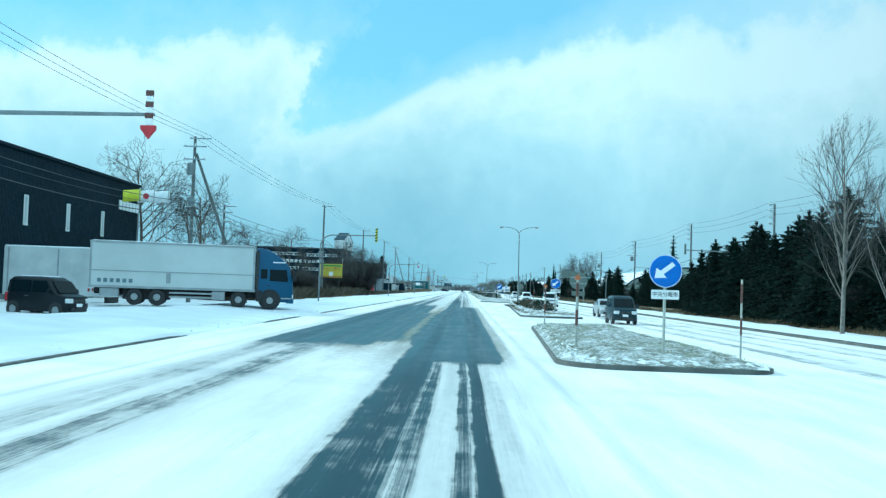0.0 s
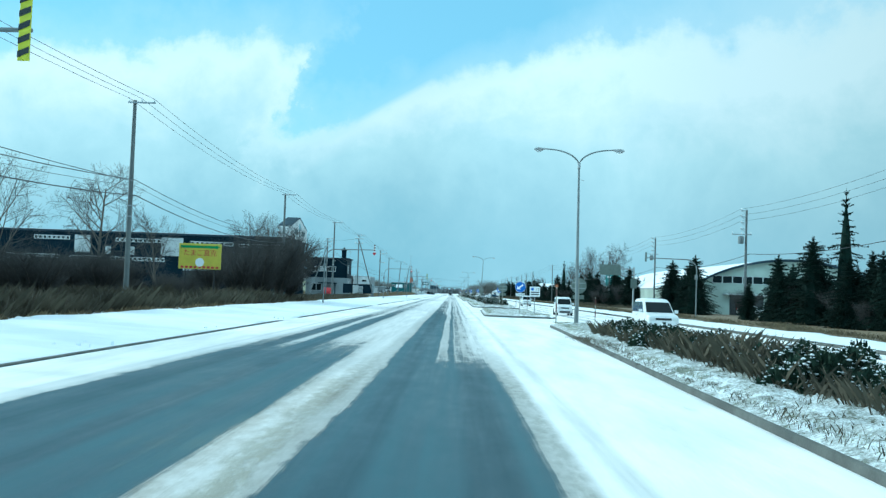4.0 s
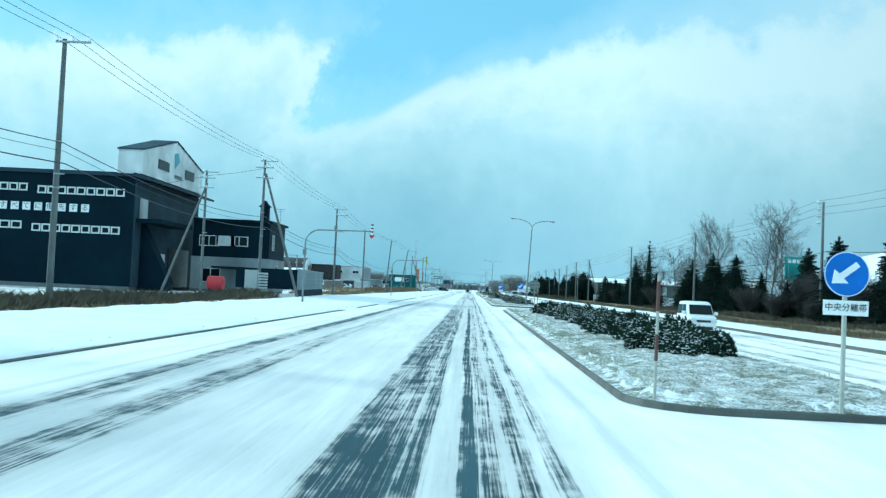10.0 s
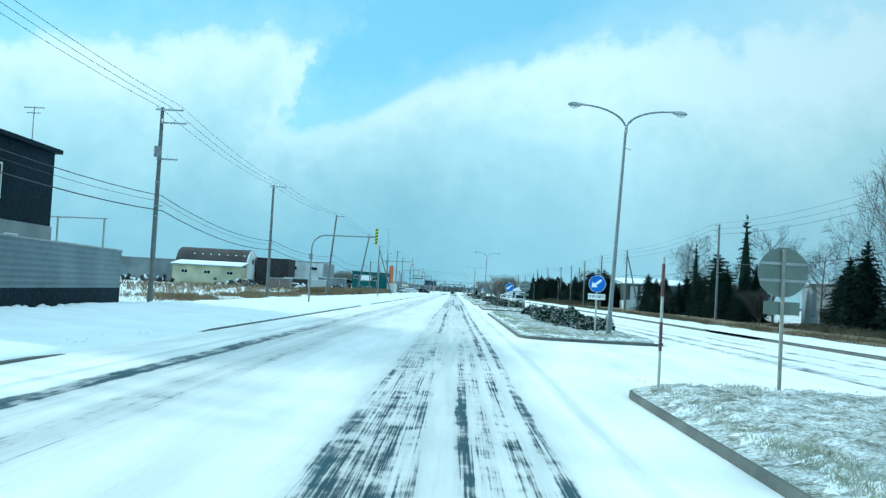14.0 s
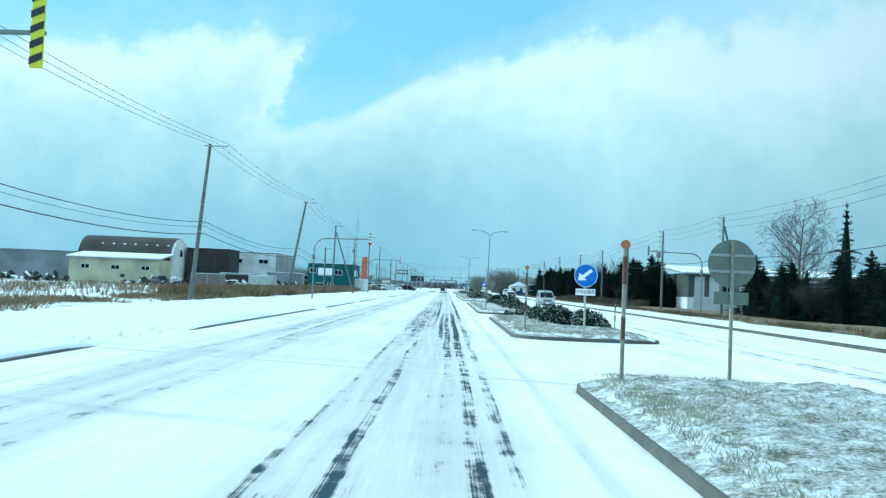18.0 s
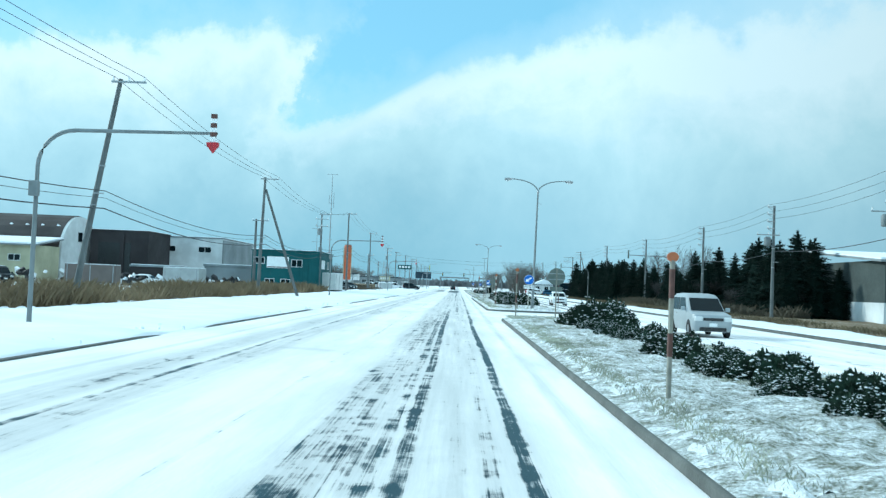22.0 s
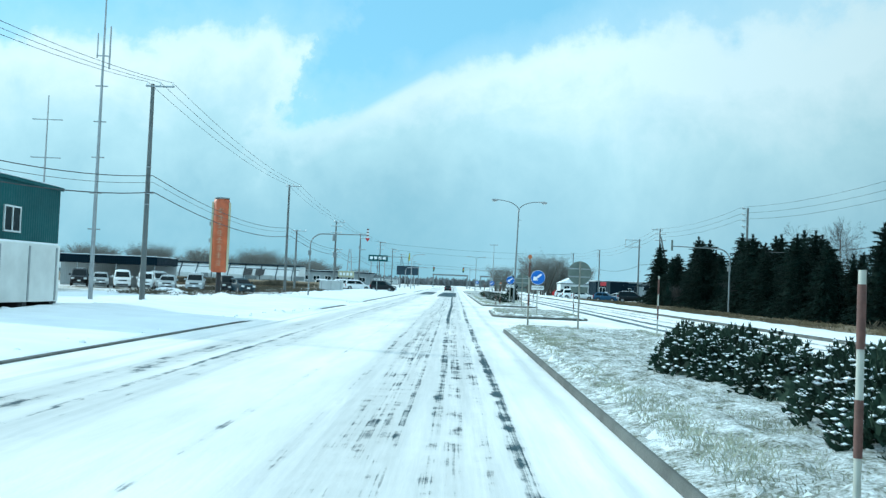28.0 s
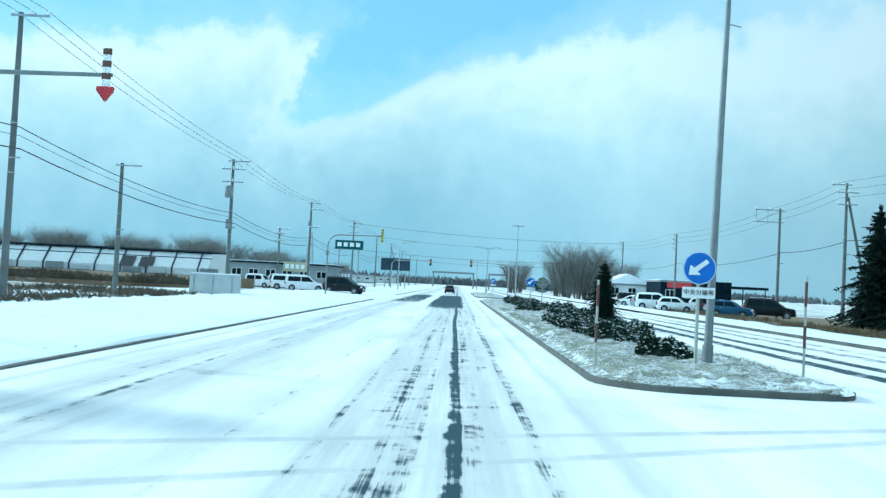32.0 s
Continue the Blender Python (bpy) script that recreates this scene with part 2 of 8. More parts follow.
def road_material():
    """Snow-covered asphalt: wheel tracks along the lanes, and a stretch where the wet asphalt lies bare."""
    m, tr, bs, pos, x, y = surface("snowy_road")
    M = lambda op, a, b=None, c=False: math_node(tr, op, a, b, c)
    streak = noise_tex(tr, stretched(tr, pos, 4.0, 0.12), 1.0, 6.0, 0.65)
    tread = noise_tex(tr, stretched(tr, pos, 34.0, 0.22), 1.0, 4.0, 0.65)
    dash = noise_tex(tr, stretched(tr, pos, 1.7, 0.75), 1.0, 5.0, 0.62)
    fleck = noise_tex(tr, stretched(tr, pos, 7.0, 2.2), 1.0, 4.0, 0.6)
    grain = noise_tex(tr, pos, 30.0, 4.0)
    chop = noise_tex(tr, stretched(tr, pos, 2.6, 1.9), 1.0, 3.0, 0.6)
    lump = noise_tex(tr, stretched(tr, pos, 1.1, 0.42), 1.0, 6.0, 0.68)
    patch = noise_tex(tr, stretched(tr, pos, 0.4, 0.05), 1.0, 3.0, 0.5)
    sway = M("MULTIPLY", M("SUBTRACT", noise_tex(tr, stretched(tr, pos, 0.01, 0.03), 1.0, 2.0), 0.5), 0.35)
    xs = M("ADD", M("ADD", x, sway), M("MULTIPLY", M("SUBTRACT", dash, 0.5), 0.10))

    def band(centre, half, soft):
        d = M("ABSOLUTE", M("SUBTRACT", xs, centre))
        return M("DIVIDE", M("SUBTRACT", half + soft, d), soft, True)

    def along(stops):
        return ramp(tr, M("DIVIDE", y, 700.0, True), [(p / 700.0, v) for p, v in stops])

    def mix_value(a, b, f):
        return M("ADD", a, M("MULTIPLY", f, M("SUBTRACT", b, a)))

    # bare wet asphalt in the first stretch, both lanes, with a slush ridge between them
    rise = M("SUBTRACT", along([(0, 0.5), (27, 0.5), (34, 0.0), (66, 0.0), (97, 0.5), (128, 1.0), (700, 1.0)]), 2.1)
    near = M("MULTIPLY", band(-0.62, 1.42, 0.32), M("DIVIDE", M("SUBTRACT", xs, rise), 0.3, True))
    near = M("MULTIPLY", near, along([(0, 0.0), (22, 0.0), (25, 1.3), (86, 1.3), (104, 0.0)]))
    frayed = M("ABSOLUTE", M("ADD", M("ADD", xs, 2.62), M("MULTIPLY", M("SUBTRACT", lump, 0.5), 1.5)))
    ridge = M("MULTIPLY", band(-2.5, 0.75, 0.35), along([(0, 0.0), (28, 0.0), (36, 1.2), (60, 1.2), (74, 0.35), (86, 0.0)]))
    left = M("MULTIPLY", band(-4.62, 1.62, 0.40), along([(0, 0.0), (26, 0.0), (33, 1.25), (88, 1.25), (112, 0.0)]))
    far_near = M("MULTIPLY", band(-0.9, 1.2, 0.6), along([(0, 0.0), (592, 0.0), (606, 0.85), (662, 0.9), (680, 0.3), (700, 0.3)]))
    far_left = M("MULTIPLY", band(-4.6, 1.0, 0.6), along([(0, 0.0), (606, 0.0), (622, 0.75), (662, 0.8), (680, 0.3), (700, 0.3)]))
    tracks = [near, left, ridge, far_near, far_left]
    for centre, half, soft, stops in (
            (-1.20, 0.34, 0.22, [(0, 0.78), (17, 0.80), (24, 1.2), (90, 1.1), (110, 1.15), (135, 1.05), (160, 0.80), (180, 0.64), (225, 0.64), (255, 0.60), (285, 0.30), (335, 0.24), (348, 0.58), (400, 0.52), (430, 0.34), (460, 0.18), (600, 0.15)]),
            (-0.95, 0.42, 0.16, [(0, 0.0), (88, 0.0), (98, 1.15), (128, 1.1), (145, 0.75), (160, 0.0), (700, 0.0)]),
            (-6.05, 0.20, 0.22, [(0, 0.0), (150, 0.0), (178, 0.52), (205, 0.56), (232, 0.70), (268, 0.70), (300, 0.45), (340, 0.3), (420, 0.0), (700, 0.0)]),
            (-0.86, 0.06, 0.10, [(0, 0.0), (270, 0.0), (295, 0.62), (335, 0.60), (350, 0.2), (440, 0.2), (470, 0.5), (530, 0.5), (600, 0.4)]),
            (-1.57, 0.035, 0.08, [(0, 0.0), (270, 0.0), (295, 0.50), (340, 0.50), (420, 0.3), (470, 0.46), (600, 0.4)]),
            (-1.10, 0.12, 0.10, [(0, 0.0), (440, 0.0), (470, 0.42), (530, 0.42), (600, 0.3)]),
            (-0.50, 0.03, 0.06, [(0, 0.0), (440, 0.0), (470, 0.52), (600, 0.5)]),
            (-0.66, 0.07, 0.13, [(0, 0.70), (120, 0.62), (230, 0.62), (290, 0.28), (340, 0.28), (360, 0.58), (410, 0.60), (440, 0.40), (600, 0.34)]),
            (-0.08, 0.055, 0.10, [(0, 0.70), (105, 0.85), (135, 0.85), (170, 0.78), (250, 0.72), (290, 0.30), (338, 0.30), (348, 0.72), (364, 0.66), (380, 0.28), (420, 0.22), (450, 0.4), (480, 0.50), (505, 0.52), (518, 0.80), (600, 0.80)]),
            (0.16, 0.08, 0.10, [(0, 0.95), (30, 0.8), (110, 0.5), (180, 0.50), (205, 0.46), (245, 0.46), (290, 0.34), (320, 0.30), (333, 0.6), (348, 0.62), (364, 0.60), (376, 0.34), (420, 0.34), (440, 0.55), (480, 0.44), (600, 0.44)]),
            (0.50, 0.07, 0.12, [(0, 0.2), (60, 0.4), (110, 0.42), (165, 0.58), (200, 0.52), (250, 0.46), (290, 0.58), (335, 0.58), (348, 0.80), (362, 0.80), (374, 0.54), (384, 0.40), (420, 0.36), (500, 0.40), (600, 0.36)]),
            (0.86, 0.06, 0.10, [(0, 0.1), (200, 0.5), (280, 0.55), (340, 0.45), (358, 0.40), (370, 0.74), (400, 0.76), (440, 0.5), (510, 0.58), (600, 0.5)]),
            (-5.70, 0.24, 0.30, [(0, 0.36), (24, 0.38), (42, 0.7), (90, 0.9), (130, 0.66), (160, 0.40), (240, 0.30), (340, 0.36), (600, 0.28)]),
            (-4.60, 0.28, 0.28, [(0, 0.46), (24, 0.48), (42, 0.8), (90, 1.1), (130, 0.9), (160, 0.58), (215, 0.42), (240, 0.30), (340, 0.34), (600, 0.30)]),
            (-0.40, 0.07, 0.09, [(0, 0.0), (330, 0.0), (365, 0.66), (425, 0.66), (450, 0.2), (600, 0.2)]),
            (-5.02, 0.05, 0.09, [(0, 0.0), (310, 0.0), (350, 0.56), (420, 0.56), (520, 0.50), (600, 0.45)]),
            (-2.57, 0.03, 0.07, [(0, 0.0), (300, 0.0), (350, 0.36), (520, 0.36), (600, 0.34)]),
            (10.2, 0.24, 0.3, [(0, 0.46), (200, 0.46), (300, 0.55), (360, 0.42), (425, 0.42), (455, 0.66), (600, 0.8)]),
            (11.6, 0.22, 0.3, [(0, 0.42), (200, 0.42), (300, 0.52), (360, 0.38), (425, 0.38), (455, 0.62), (600, 0.75)]),
            (13.4, 0.22, 0.3, [(0, 0.40), (200, 0.40), (300, 0.46), (360, 0.34), (425, 0.34), (455, 0.56), (600, 0.6)]),
            (14.8, 0.20, 0.3, [(0, 0.38), (200, 0.38), (300, 0.44), (360, 0.32), (425, 0.32), (455, 0.5), (600, 0.55)])):
        tracks.append(M("MULTIPLY", band(centre, half, soft), along(stops)))
    bare = tracks[0]
    for b in tracks[1:]:
        bare = M("MAXIMUM", bare, b)
    broken = M("MULTIPLY", M("SUBTRACT", streak, 0.5), 0.9)
    for tex, k in ((dash, 1.15), (fleck, 0.45), (tread, along([(0, 1.1), (100, 1.2), (160, 1.4), (180, 2.0), (240, 2.0), (325, 1.1), (345, 1.7), (370, 1.5), (385, 1.0), (700, 0.9)])), (patch, 0.6), (chop, along([(0, 0.1), (120, 0.2), (300, 1.0), (700, 1.2)]))):
        broken = M("ADD", broken, M("MULTIPLY", M("SUBTRACT", tex, 0.5), k))
    soil = M("ADD", M("MULTIPLY", bare, 1.35), broken)
    crisp = along([(0, 0.0), (150, 0.0), (190, 0.5), (270, 1.0)])
    cover = mix_value(ramp(tr, soil, [(0.58, 0.0), (1.16, 1.0)]), ramp(tr, soil, [(0.66, 0.0), (0.94, 1.0)]), crisp)
    slush = ramp(tr, soil, [(0.28, 0.0), (0.52, 0.45), (0.80, 1.0)])
    wet = noise_tex(tr, stretched(tr, pos, 2.2, 0.05), 1.0, 4.0, 0.6)
    wheel = M("MAXIMUM", M("MAXIMUM", band(0.38, 0.20, 0.18), M("MULTIPLY", band(-1.10, 0.14, 0.16), 0.85)), M("MULTIPLY", M("MAXIMUM", band(-4.35, 0.12, 0.2), band(-5.7, 0.2, 0.25)), 0.7))
    # paler worn bands; their blue is sky reflection painted into the colour
    worn_sheen = M("MULTIPLY", ramp(tr, wet, [(0.36, 0.25), (0.62, 1.0)]), M("SUBTRACT", 1.0, M("MULTIPLY", wheel, 0.82)))
    worn_sheen = M("MULTIPLY", worn_sheen, ramp(tr, lump, [(0.3, 0.55), (0.6, 1.0)]))
    worn_sheen = M("MULTIPLY", worn_sheen, along([(0, 0.25), (22, 0.4), (28, 0.62), (95, 0.62), (122, 0.6), (160, 0.4), (700, 0.15)]))
    # blue of the reflected sky is put into the wet asphalt colours
    asphalt = mix_rgb(tr, grain, (0.008, 0.024, 0.033), (0.020, 0.046, 0.060))
    asphalt = mix_rgb(tr, worn_sheen, asphalt, (0.064, 0.142, 0.168))
    # brown gritty slush between the lanes and dirty slush at the edge of the bare stretch
    gritty = ramp(tr, M("ADD", M("MULTIPLY", lump, 0.6), M("MULTIPLY", fleck, 0.4)), [(0.38, 0.25), (0.56, 1.0)])
    grit = M("MULTIPLY", M("MULTIPLY", M("DIVIDE", M("SUBTRACT", 1.35, frayed), 0.6, True), along([(0, 0.0), (16, 0.1), (32, 0.6), (78, 0.6), (100, 0.2), (135, 0.0), (700, 0.0)])), gritty)
    dirty = M("MULTIPLY", band(1.08, 0.18, 0.14), along([(0, 0.0), (22, 0.0), (28, 0.9), (90, 0.9), (104, 0.0), (700, 0.0)]))
    edge = M("MULTIPLY", band(-1.85, 0.16, 0.2), along([(0, 0.0), (90, 0.0), (105, 0.7), (150, 0.4), (180, 0.0), (700, 0.0)]))
    snow = mix_rgb(tr, M("MULTIPLY", slush, along([(0, 0.62), (150, 0.62), (210, 0.34), (290, 0.18), (700, 0.16)])), (0.87, 0.85, 0.835), (0.17, 0.175, 0.16))
    # churned grey-brown slush that fades out beside the wet tracks
    fade = along([(0, 0.4), (20, 0.45), (84, 0.6), (98, 0.95), (135, 0.85), (165, 0.4), (180, 0.25), (240, 0.22), (700, 0.12)])
    margin = M("MAXIMUM", M("MULTIPLY", band(-0.62, 1.40, 0.50), along([(0, 0.0), (20, 0.0), (28, 1.0), (88, 1.0), (106, 0.0)])), M("MULTIPLY", band(-4.62, 1.60, 0.70), along([(0, 0.0), (24, 0.0), (32, 1.0), (90, 1.0), (114, 0.0)])))
    for centre, half, soft in ((-1.1, 0.50, 0.55), (-4.55, 0.36, 0.65), (-5.8, 0.28, 0.5), (0.0, 0.35, 0.4)):
        margin = M("MAXIMUM", margin, M("MULTIPLY", band(centre, half, soft), fade))
    margin = M("MULTIPLY", margin, ramp(tr, M("ADD", M("MULTIPLY", fleck, 0.4), M("MULTIPLY", streak, 0.6)), [(0.34, 0.5), (0.60, 1.0)]))
    snow = mix_rgb(tr, M("MULTIPLY", margin, 0.95), snow, (0.105, 0.11, 0.09))
    snow = mix_rgb(tr, grit, snow, (0.21, 0.165, 0.105))
    snow = mix_rgb(tr, M("MULTIPLY", M("MAXIMUM", dirty, edge), ramp(tr, fleck, [(0.3, 0.5), (0.6, 1.0)])), snow, (0.20, 0.195, 0.16))
    packed = M("MULTIPLY", M("MAXIMUM", band(-5.75, 0.26, 0.45), M("MAXIMUM", band(-4.65, 0.24, 0.45), M("MAXIMUM", band(-6.9, 0.05, 0.12), M("MAXIMUM", band(1.75, 0.05, 0.15), band(-0.3, 1.2, 0.6))))), ramp(tr, streak, [(0.3, 0.15), (0.65, 0.6)]))
    trodden = M("MULTIPLY", band(-3.2, 3.0, 0.6), along([(0, 0.1), (90, 0.1), (108, 0.7), (170, 0.6), (260, 0.2), (340, 0.3), (380, 0.15), (700, 0.1)]))
    packed = M("MAXIMUM", packed, M("MULTIPLY", trodden, ramp(tr, streak, [(0.32, 0.35), (0.62, 1.0)])))
    # faint tyre lines at side roads, plus pole shadows painted as lines (y + x)
    cross = M("ADD", y, M("MULTIPLY", xs, 0.53))
    for lane, a in ((cross, 515.6), (cross, 517.2), (M("ADD", y, M("MULTIPLY", xs, 0.42)), 328.4), (M("SUBTRACT", y, M("MULTIPLY", xs, 0.42)), 544.3), (M("SUBTRACT", y, M("MULTIPLY", xs, 0.55)), 542.6)):
        line = M("DIVIDE", M("SUBTRACT", 0.24, M("ABSOLUTE", M("SUBTRACT", lane, a))), 0.14, True)
        packed = M("MAXIMUM", packed, M("MULTIPLY", line, ramp(tr, lump, [(0.3, 0.25), (0.6, 0.75)])))
    snow = mix_rgb(tr, packed, snow, (0.40, 0.41, 0.405))
    dust = noise_tex(tr, stretched(tr, pos, 0.8, 0.12), 1.0, 5.0, 0.6)
    snow = mix_rgb(tr, ramp(tr, dust, [(0.40, 0.0), (0.68, 0.6)]), snow, (0.52, 0.525, 0.52))
    paved = mix_rgb(tr, cover, snow, asphalt)
    # the gritty crest itself, and a thin veil of grit beside it
    core = M("ABSOLUTE", M("ADD", M("ADD", xs, 2.15), M("MULTIPLY", M("SUBTRACT", lump, 0.5), 1.1)))
    crest = M("MULTIPLY", M("DIVIDE", M("SUBTRACT", 0.27, core), 0.16, True), ramp(tr, M("ADD", M("MULTIPLY", fleck, 0.6), M("MULTIPLY", chop, 0.4)), [(0.36, 0.15), (0.52, 1.0)]))
    veil = M("MULTIPLY", band(-3.15, 0.35, 0.5), ramp(tr, M("ADD", M("MULTIPLY", lump, 0.5), M("MULTIPLY", streak, 0.5)), [(0.50, 0.0), (0.64, 0.5)]))
    crest = M("MULTIPLY", M("MAXIMUM", crest, veil), along([(0, 0.0), (29, 0.0), (36, 0.92), (66, 0.92), (84, 0.35), (100, 0.0)]))
    paved = mix_rgb(tr, crest, paved, mix_rgb(tr, grain, (0.17, 0.165, 0.115), (0.31, 0.295, 0.21)))
    tr.links.new(paved, bs.inputs["Base Color"])
    soaked = M("MULTIPLY", cover, along([(0, 0.35), (20, 0.5), (26, 1.0), (112, 1.0), (150, 0.6), (200, 0.3), (700, 0.25)]))
    film = ramp(tr, M("ADD", M("MULTIPLY", wet, 0.6), M("MULTIPLY", lump, 0.4)), [(0.34, 0.30), (0.62, 0.50)])
    tr.links.new(M("ADD", M("MULTIPLY", soaked, film), M("MULTIPLY", M("SUBTRACT", 1.0, soaked), 0.62)), bs.inputs["Roughness"])
    tr.links.new(M("ADD", 0.14, M("MULTIPLY", soaked, 0.08)), bs.inputs["Specular IOR Level"])
    height = M("SUBTRACT", M("MULTIPLY", grain, 0.18), M("MULTIPLY", cover, 0.9))
    height = M("ADD", height, M("MULTIPLY", crest, M("ADD", 0.6, grain)))
    height = M("ADD", height, M("MULTIPLY", M("MULTIPLY", M("ADD", streak, fleck), 0.35), M("SUBTRACT", 1.0, cover)))
    bp = node(tr, "ShaderNodeBump", Strength=0.5, Distance=0.035)
    tr.links.new(height, bp.inputs["Height"])
    tr.links.new(bp.outputs[0], bs.inputs["Normal"])
    return m


def field_material(name, snow_share, grass=(0.26, 0.21, 0.12), scale=0.5, fine=9.0, thin=None, weight=0.5, blend=0.16):
    """Ground with dry grass showing through thin snow."""
    m, tr, bs, pos, x, y = surface(name)
    a, b, c = noise_tex(tr, pos, scale, 5.0, 0.6), noise_tex(tr, pos, scale * fine, 5.0, 0.68), noise_tex(tr, pos, 22.0, 4.0)
    s = math_node(tr, "ADD", math_node(tr, "MULTIPLY", a, 1.0 - weight), math_node(tr, "MULTIPLY", b, weight))
    if thin:
        s = math_node(tr, "SUBTRACT", s, ramp(tr, math_node(tr, "DIVIDE", y, 700.0, True), [(p / 700.0, v) for p, v in thin]))
    cover = ramp(tr, s, [(0.60 - snow_share * 0.32, 0.0), (0.60 + blend - snow_share * 0.32, 1.0)])
    soil = mix_rgb(tr, c, tuple(g * 0.45 for g in grass), grass)
    tr.links.new(mix_rgb(tr, cover, soil, (0.81, 0.84, 0.86)), bs.inputs["Base Color"])
    bs.inputs["Roughness"].default_value = 0.75
    bp = node(tr, "ShaderNodeBump", Strength=0.8, Distance=0.06)
    tr.links.new(math_node(tr, "ADD", b, math_node(tr, "MULTIPLY", c, 0.4)), bp.inputs["Height"])
    tr.links.new(bp.outputs[0], bs.inputs["Normal"])
    return m


ROAD = road_material()
FIELD = field_material("snowy_field", 0.62, scale=0.12)
LAWN = field_material("snowy_lawn", 0.74, (0.15, 0.16, 0.105), 2.6, 7.0, [(0, 0.065), (55, 0.065), (66, 0.03), (108, 0.03), (116, 0.05), (146, 0.04), (200, 0.05), (275, 0.05), (286, 0.06), (298, 0.06), (312, 0.045), (332, 0.045), (344, 0.075), (368, 0.075), (378, 0.04), (425, 0.04), (440, 0.015), (500, 0.05), (522, 0.065), (540, 0.06)], 0.55, 0.20)
RIM = field_material("snow_on_grass_clumps", 0.80, (0.13, 0.13, 0.08), 5.0, 5.0, None, 0.55, 0.14)
REED_FIELD = field_material("reedy_field", 0.74, (0.20, 0.15, 0.085), 0.16, 6.0)
SCRUB = field_material("scrub_ground", 0.12, (0.21, 0.15, 0.08), 0.3)

# ---- building tools ----
class Shape:
    """Collects vertices and faces for one mesh."""

    def __init__(self):
        self.v, self.f = [], []

    def add(self, verts, faces):
        n = len(self.v)
        self.v += [tuple(p) for p in verts]
        self.f += [tuple(i + n for i in f) for f in faces]
        return self

    def box(self, x0, x1, y0, y1, z0, z1, m=None, c=0.0):
        """A box; c cuts its upright and top edges by that much."""
        if c:
            prof = [(x0 + c, y0), (x1 - c, y0), (x1, y0 + c), (x1, y1 - c), (x1 - c, y1), (x0 + c, y1), (x0, y1 - c), (x0, y0 + c)]
            top = [(min(max(x, x0 + c), x1 - c), min(max(y, y0 + c), y1 - c)) for x, y in prof]
            vs = [(x, y, z0) for x, y in prof] + [(x, y, z1 - c) for x, y in prof] + [(x, y, z1) for x, y in top]
            fs = [tuple(range(7, -1, -1)), tuple(range(16, 24))]
            for k in (0, 8):
                fs += [(k + i, k + (i + 1) % 8, k + 8 + (i + 1) % 8, k + 8 + i) for i in range(8)]
        else:
            vs = [(x0, y0, z0), (x1, y0, z0), (x1, y1, z0), (x0, y1, z0), (x0, y0, z1), (x1, y0, z1), (x1, y1, z1), (x0, y1, z1)]
            fs = [(3, 2, 1, 0), (4, 5, 6, 7), (0, 1, 5, 4), (1, 2, 6, 5), (2, 3, 7, 6), (3, 0, 4, 7)]
        if m is not None:
            vs = [m @ Vector(p) for p in vs]
        return self.add(vs, fs)

    def tube(self, pts, radii, n=8, cap=True):
        """A round tube through points; radii: one number or one for each point."""
        pts = [Vector(p) for p in pts]
        if isinstance(radii, (int, float)):
            radii = [radii] * len(pts)
        base = len(self.v)
        for i, p in enumerate(pts):
            d = (pts[min(i + 1, len(pts) - 1)] - pts[max(i - 1, 0)]).normalized()
            a = d.cross(Vector((0, 0, 1)) if abs(d.z) < 0.9 else Vector((1, 0, 0))).normalized()
            b = d.cross(a)
            for k in range(n):
                w = 2 * math.pi * k / n
                self.v.append(tuple(p + (a * math.cos(w) + b * math.sin(w)) * radii[i]))
        for i in range(len(pts) - 1):
            for k in range(n):
                q = base + i * n
                self.f.append((q + k, q + (k + 1) % n, q + n + (k + 1) % n, q + n + k))
        if cap:
            self.f.append(tuple(base + k for k in range(n)))
            self.f.append(tuple(base + (len(pts) - 1) * n + k for k in range(n - 1, -1, -1)))
        return self

    def prism(self, outline, axis, lo, hi):
        """A flat outline of (a, b) pairs pushed along an axis from lo to hi."""
        put = {"x": lambda a, b, t: (t, a, b), "y": lambda a, b, t: (a, t, b), "z": lambda a, b, t: (a, b, t)}[axis]
        n = len(outline)
        self.add([put(a, b, lo) for a, b in outline] + [put(a, b, hi) for a, b in outline],
                 [tuple(range(n - 1, -1, -1)), tuple(range(n, 2 * n))] + [(i, (i + 1) % n, n + (i + 1) % n, n + i) for i in range(n)])
        return self

    def disc(self, c, r, axis, lo, hi, n=28):
        return self.prism([(c[0] + r * math.cos(2 * math.pi * k / n), c[1] + r * math.sin(2 * math.pi * k / n)) for k in range(n)], axis, lo, hi)

    def mesh(self, name, mat, smooth=False):
        me = bpy.data.meshes.new(name)
        me.from_pydata(self.v, [], self.f)
        me.materials.append(mat)
        if smooth:
            me.shade_smooth()
            me.set_sharp_from_angle(angle=radians(40))
        me.update()
        return me


def part(name, shape, mat, parent, label="", smooth=False, at=None):
    """One mesh as a part of a thing, or of a part."""
    ob = new(name, shape.mesh(name, mat, smooth) if isinstance(shape, Shape) else shape)
    ob.parent = parent
    if at is not None:
        ob.matrix_basis = at
    if label:
        ob["label"] = label
    return ob


def thing(name, label, category, at=None, group="", kind="", shape=None, mat=None, smooth=False):
    """A top-level thing: an Empty at its base, or one mesh."""
    ob = new(name, shape.mesh(name, mat, smooth) if shape else None)
    if at is not None:
        ob.matrix_basis = at
    return tagged(ob, label, category, group, kind)


def place(x, y, z=0.0, turn=0.0, s=1.0):
    return pose(x, y, z, 0, 0, turn) @ Matrix.Diagonal((s, s, s, 1))


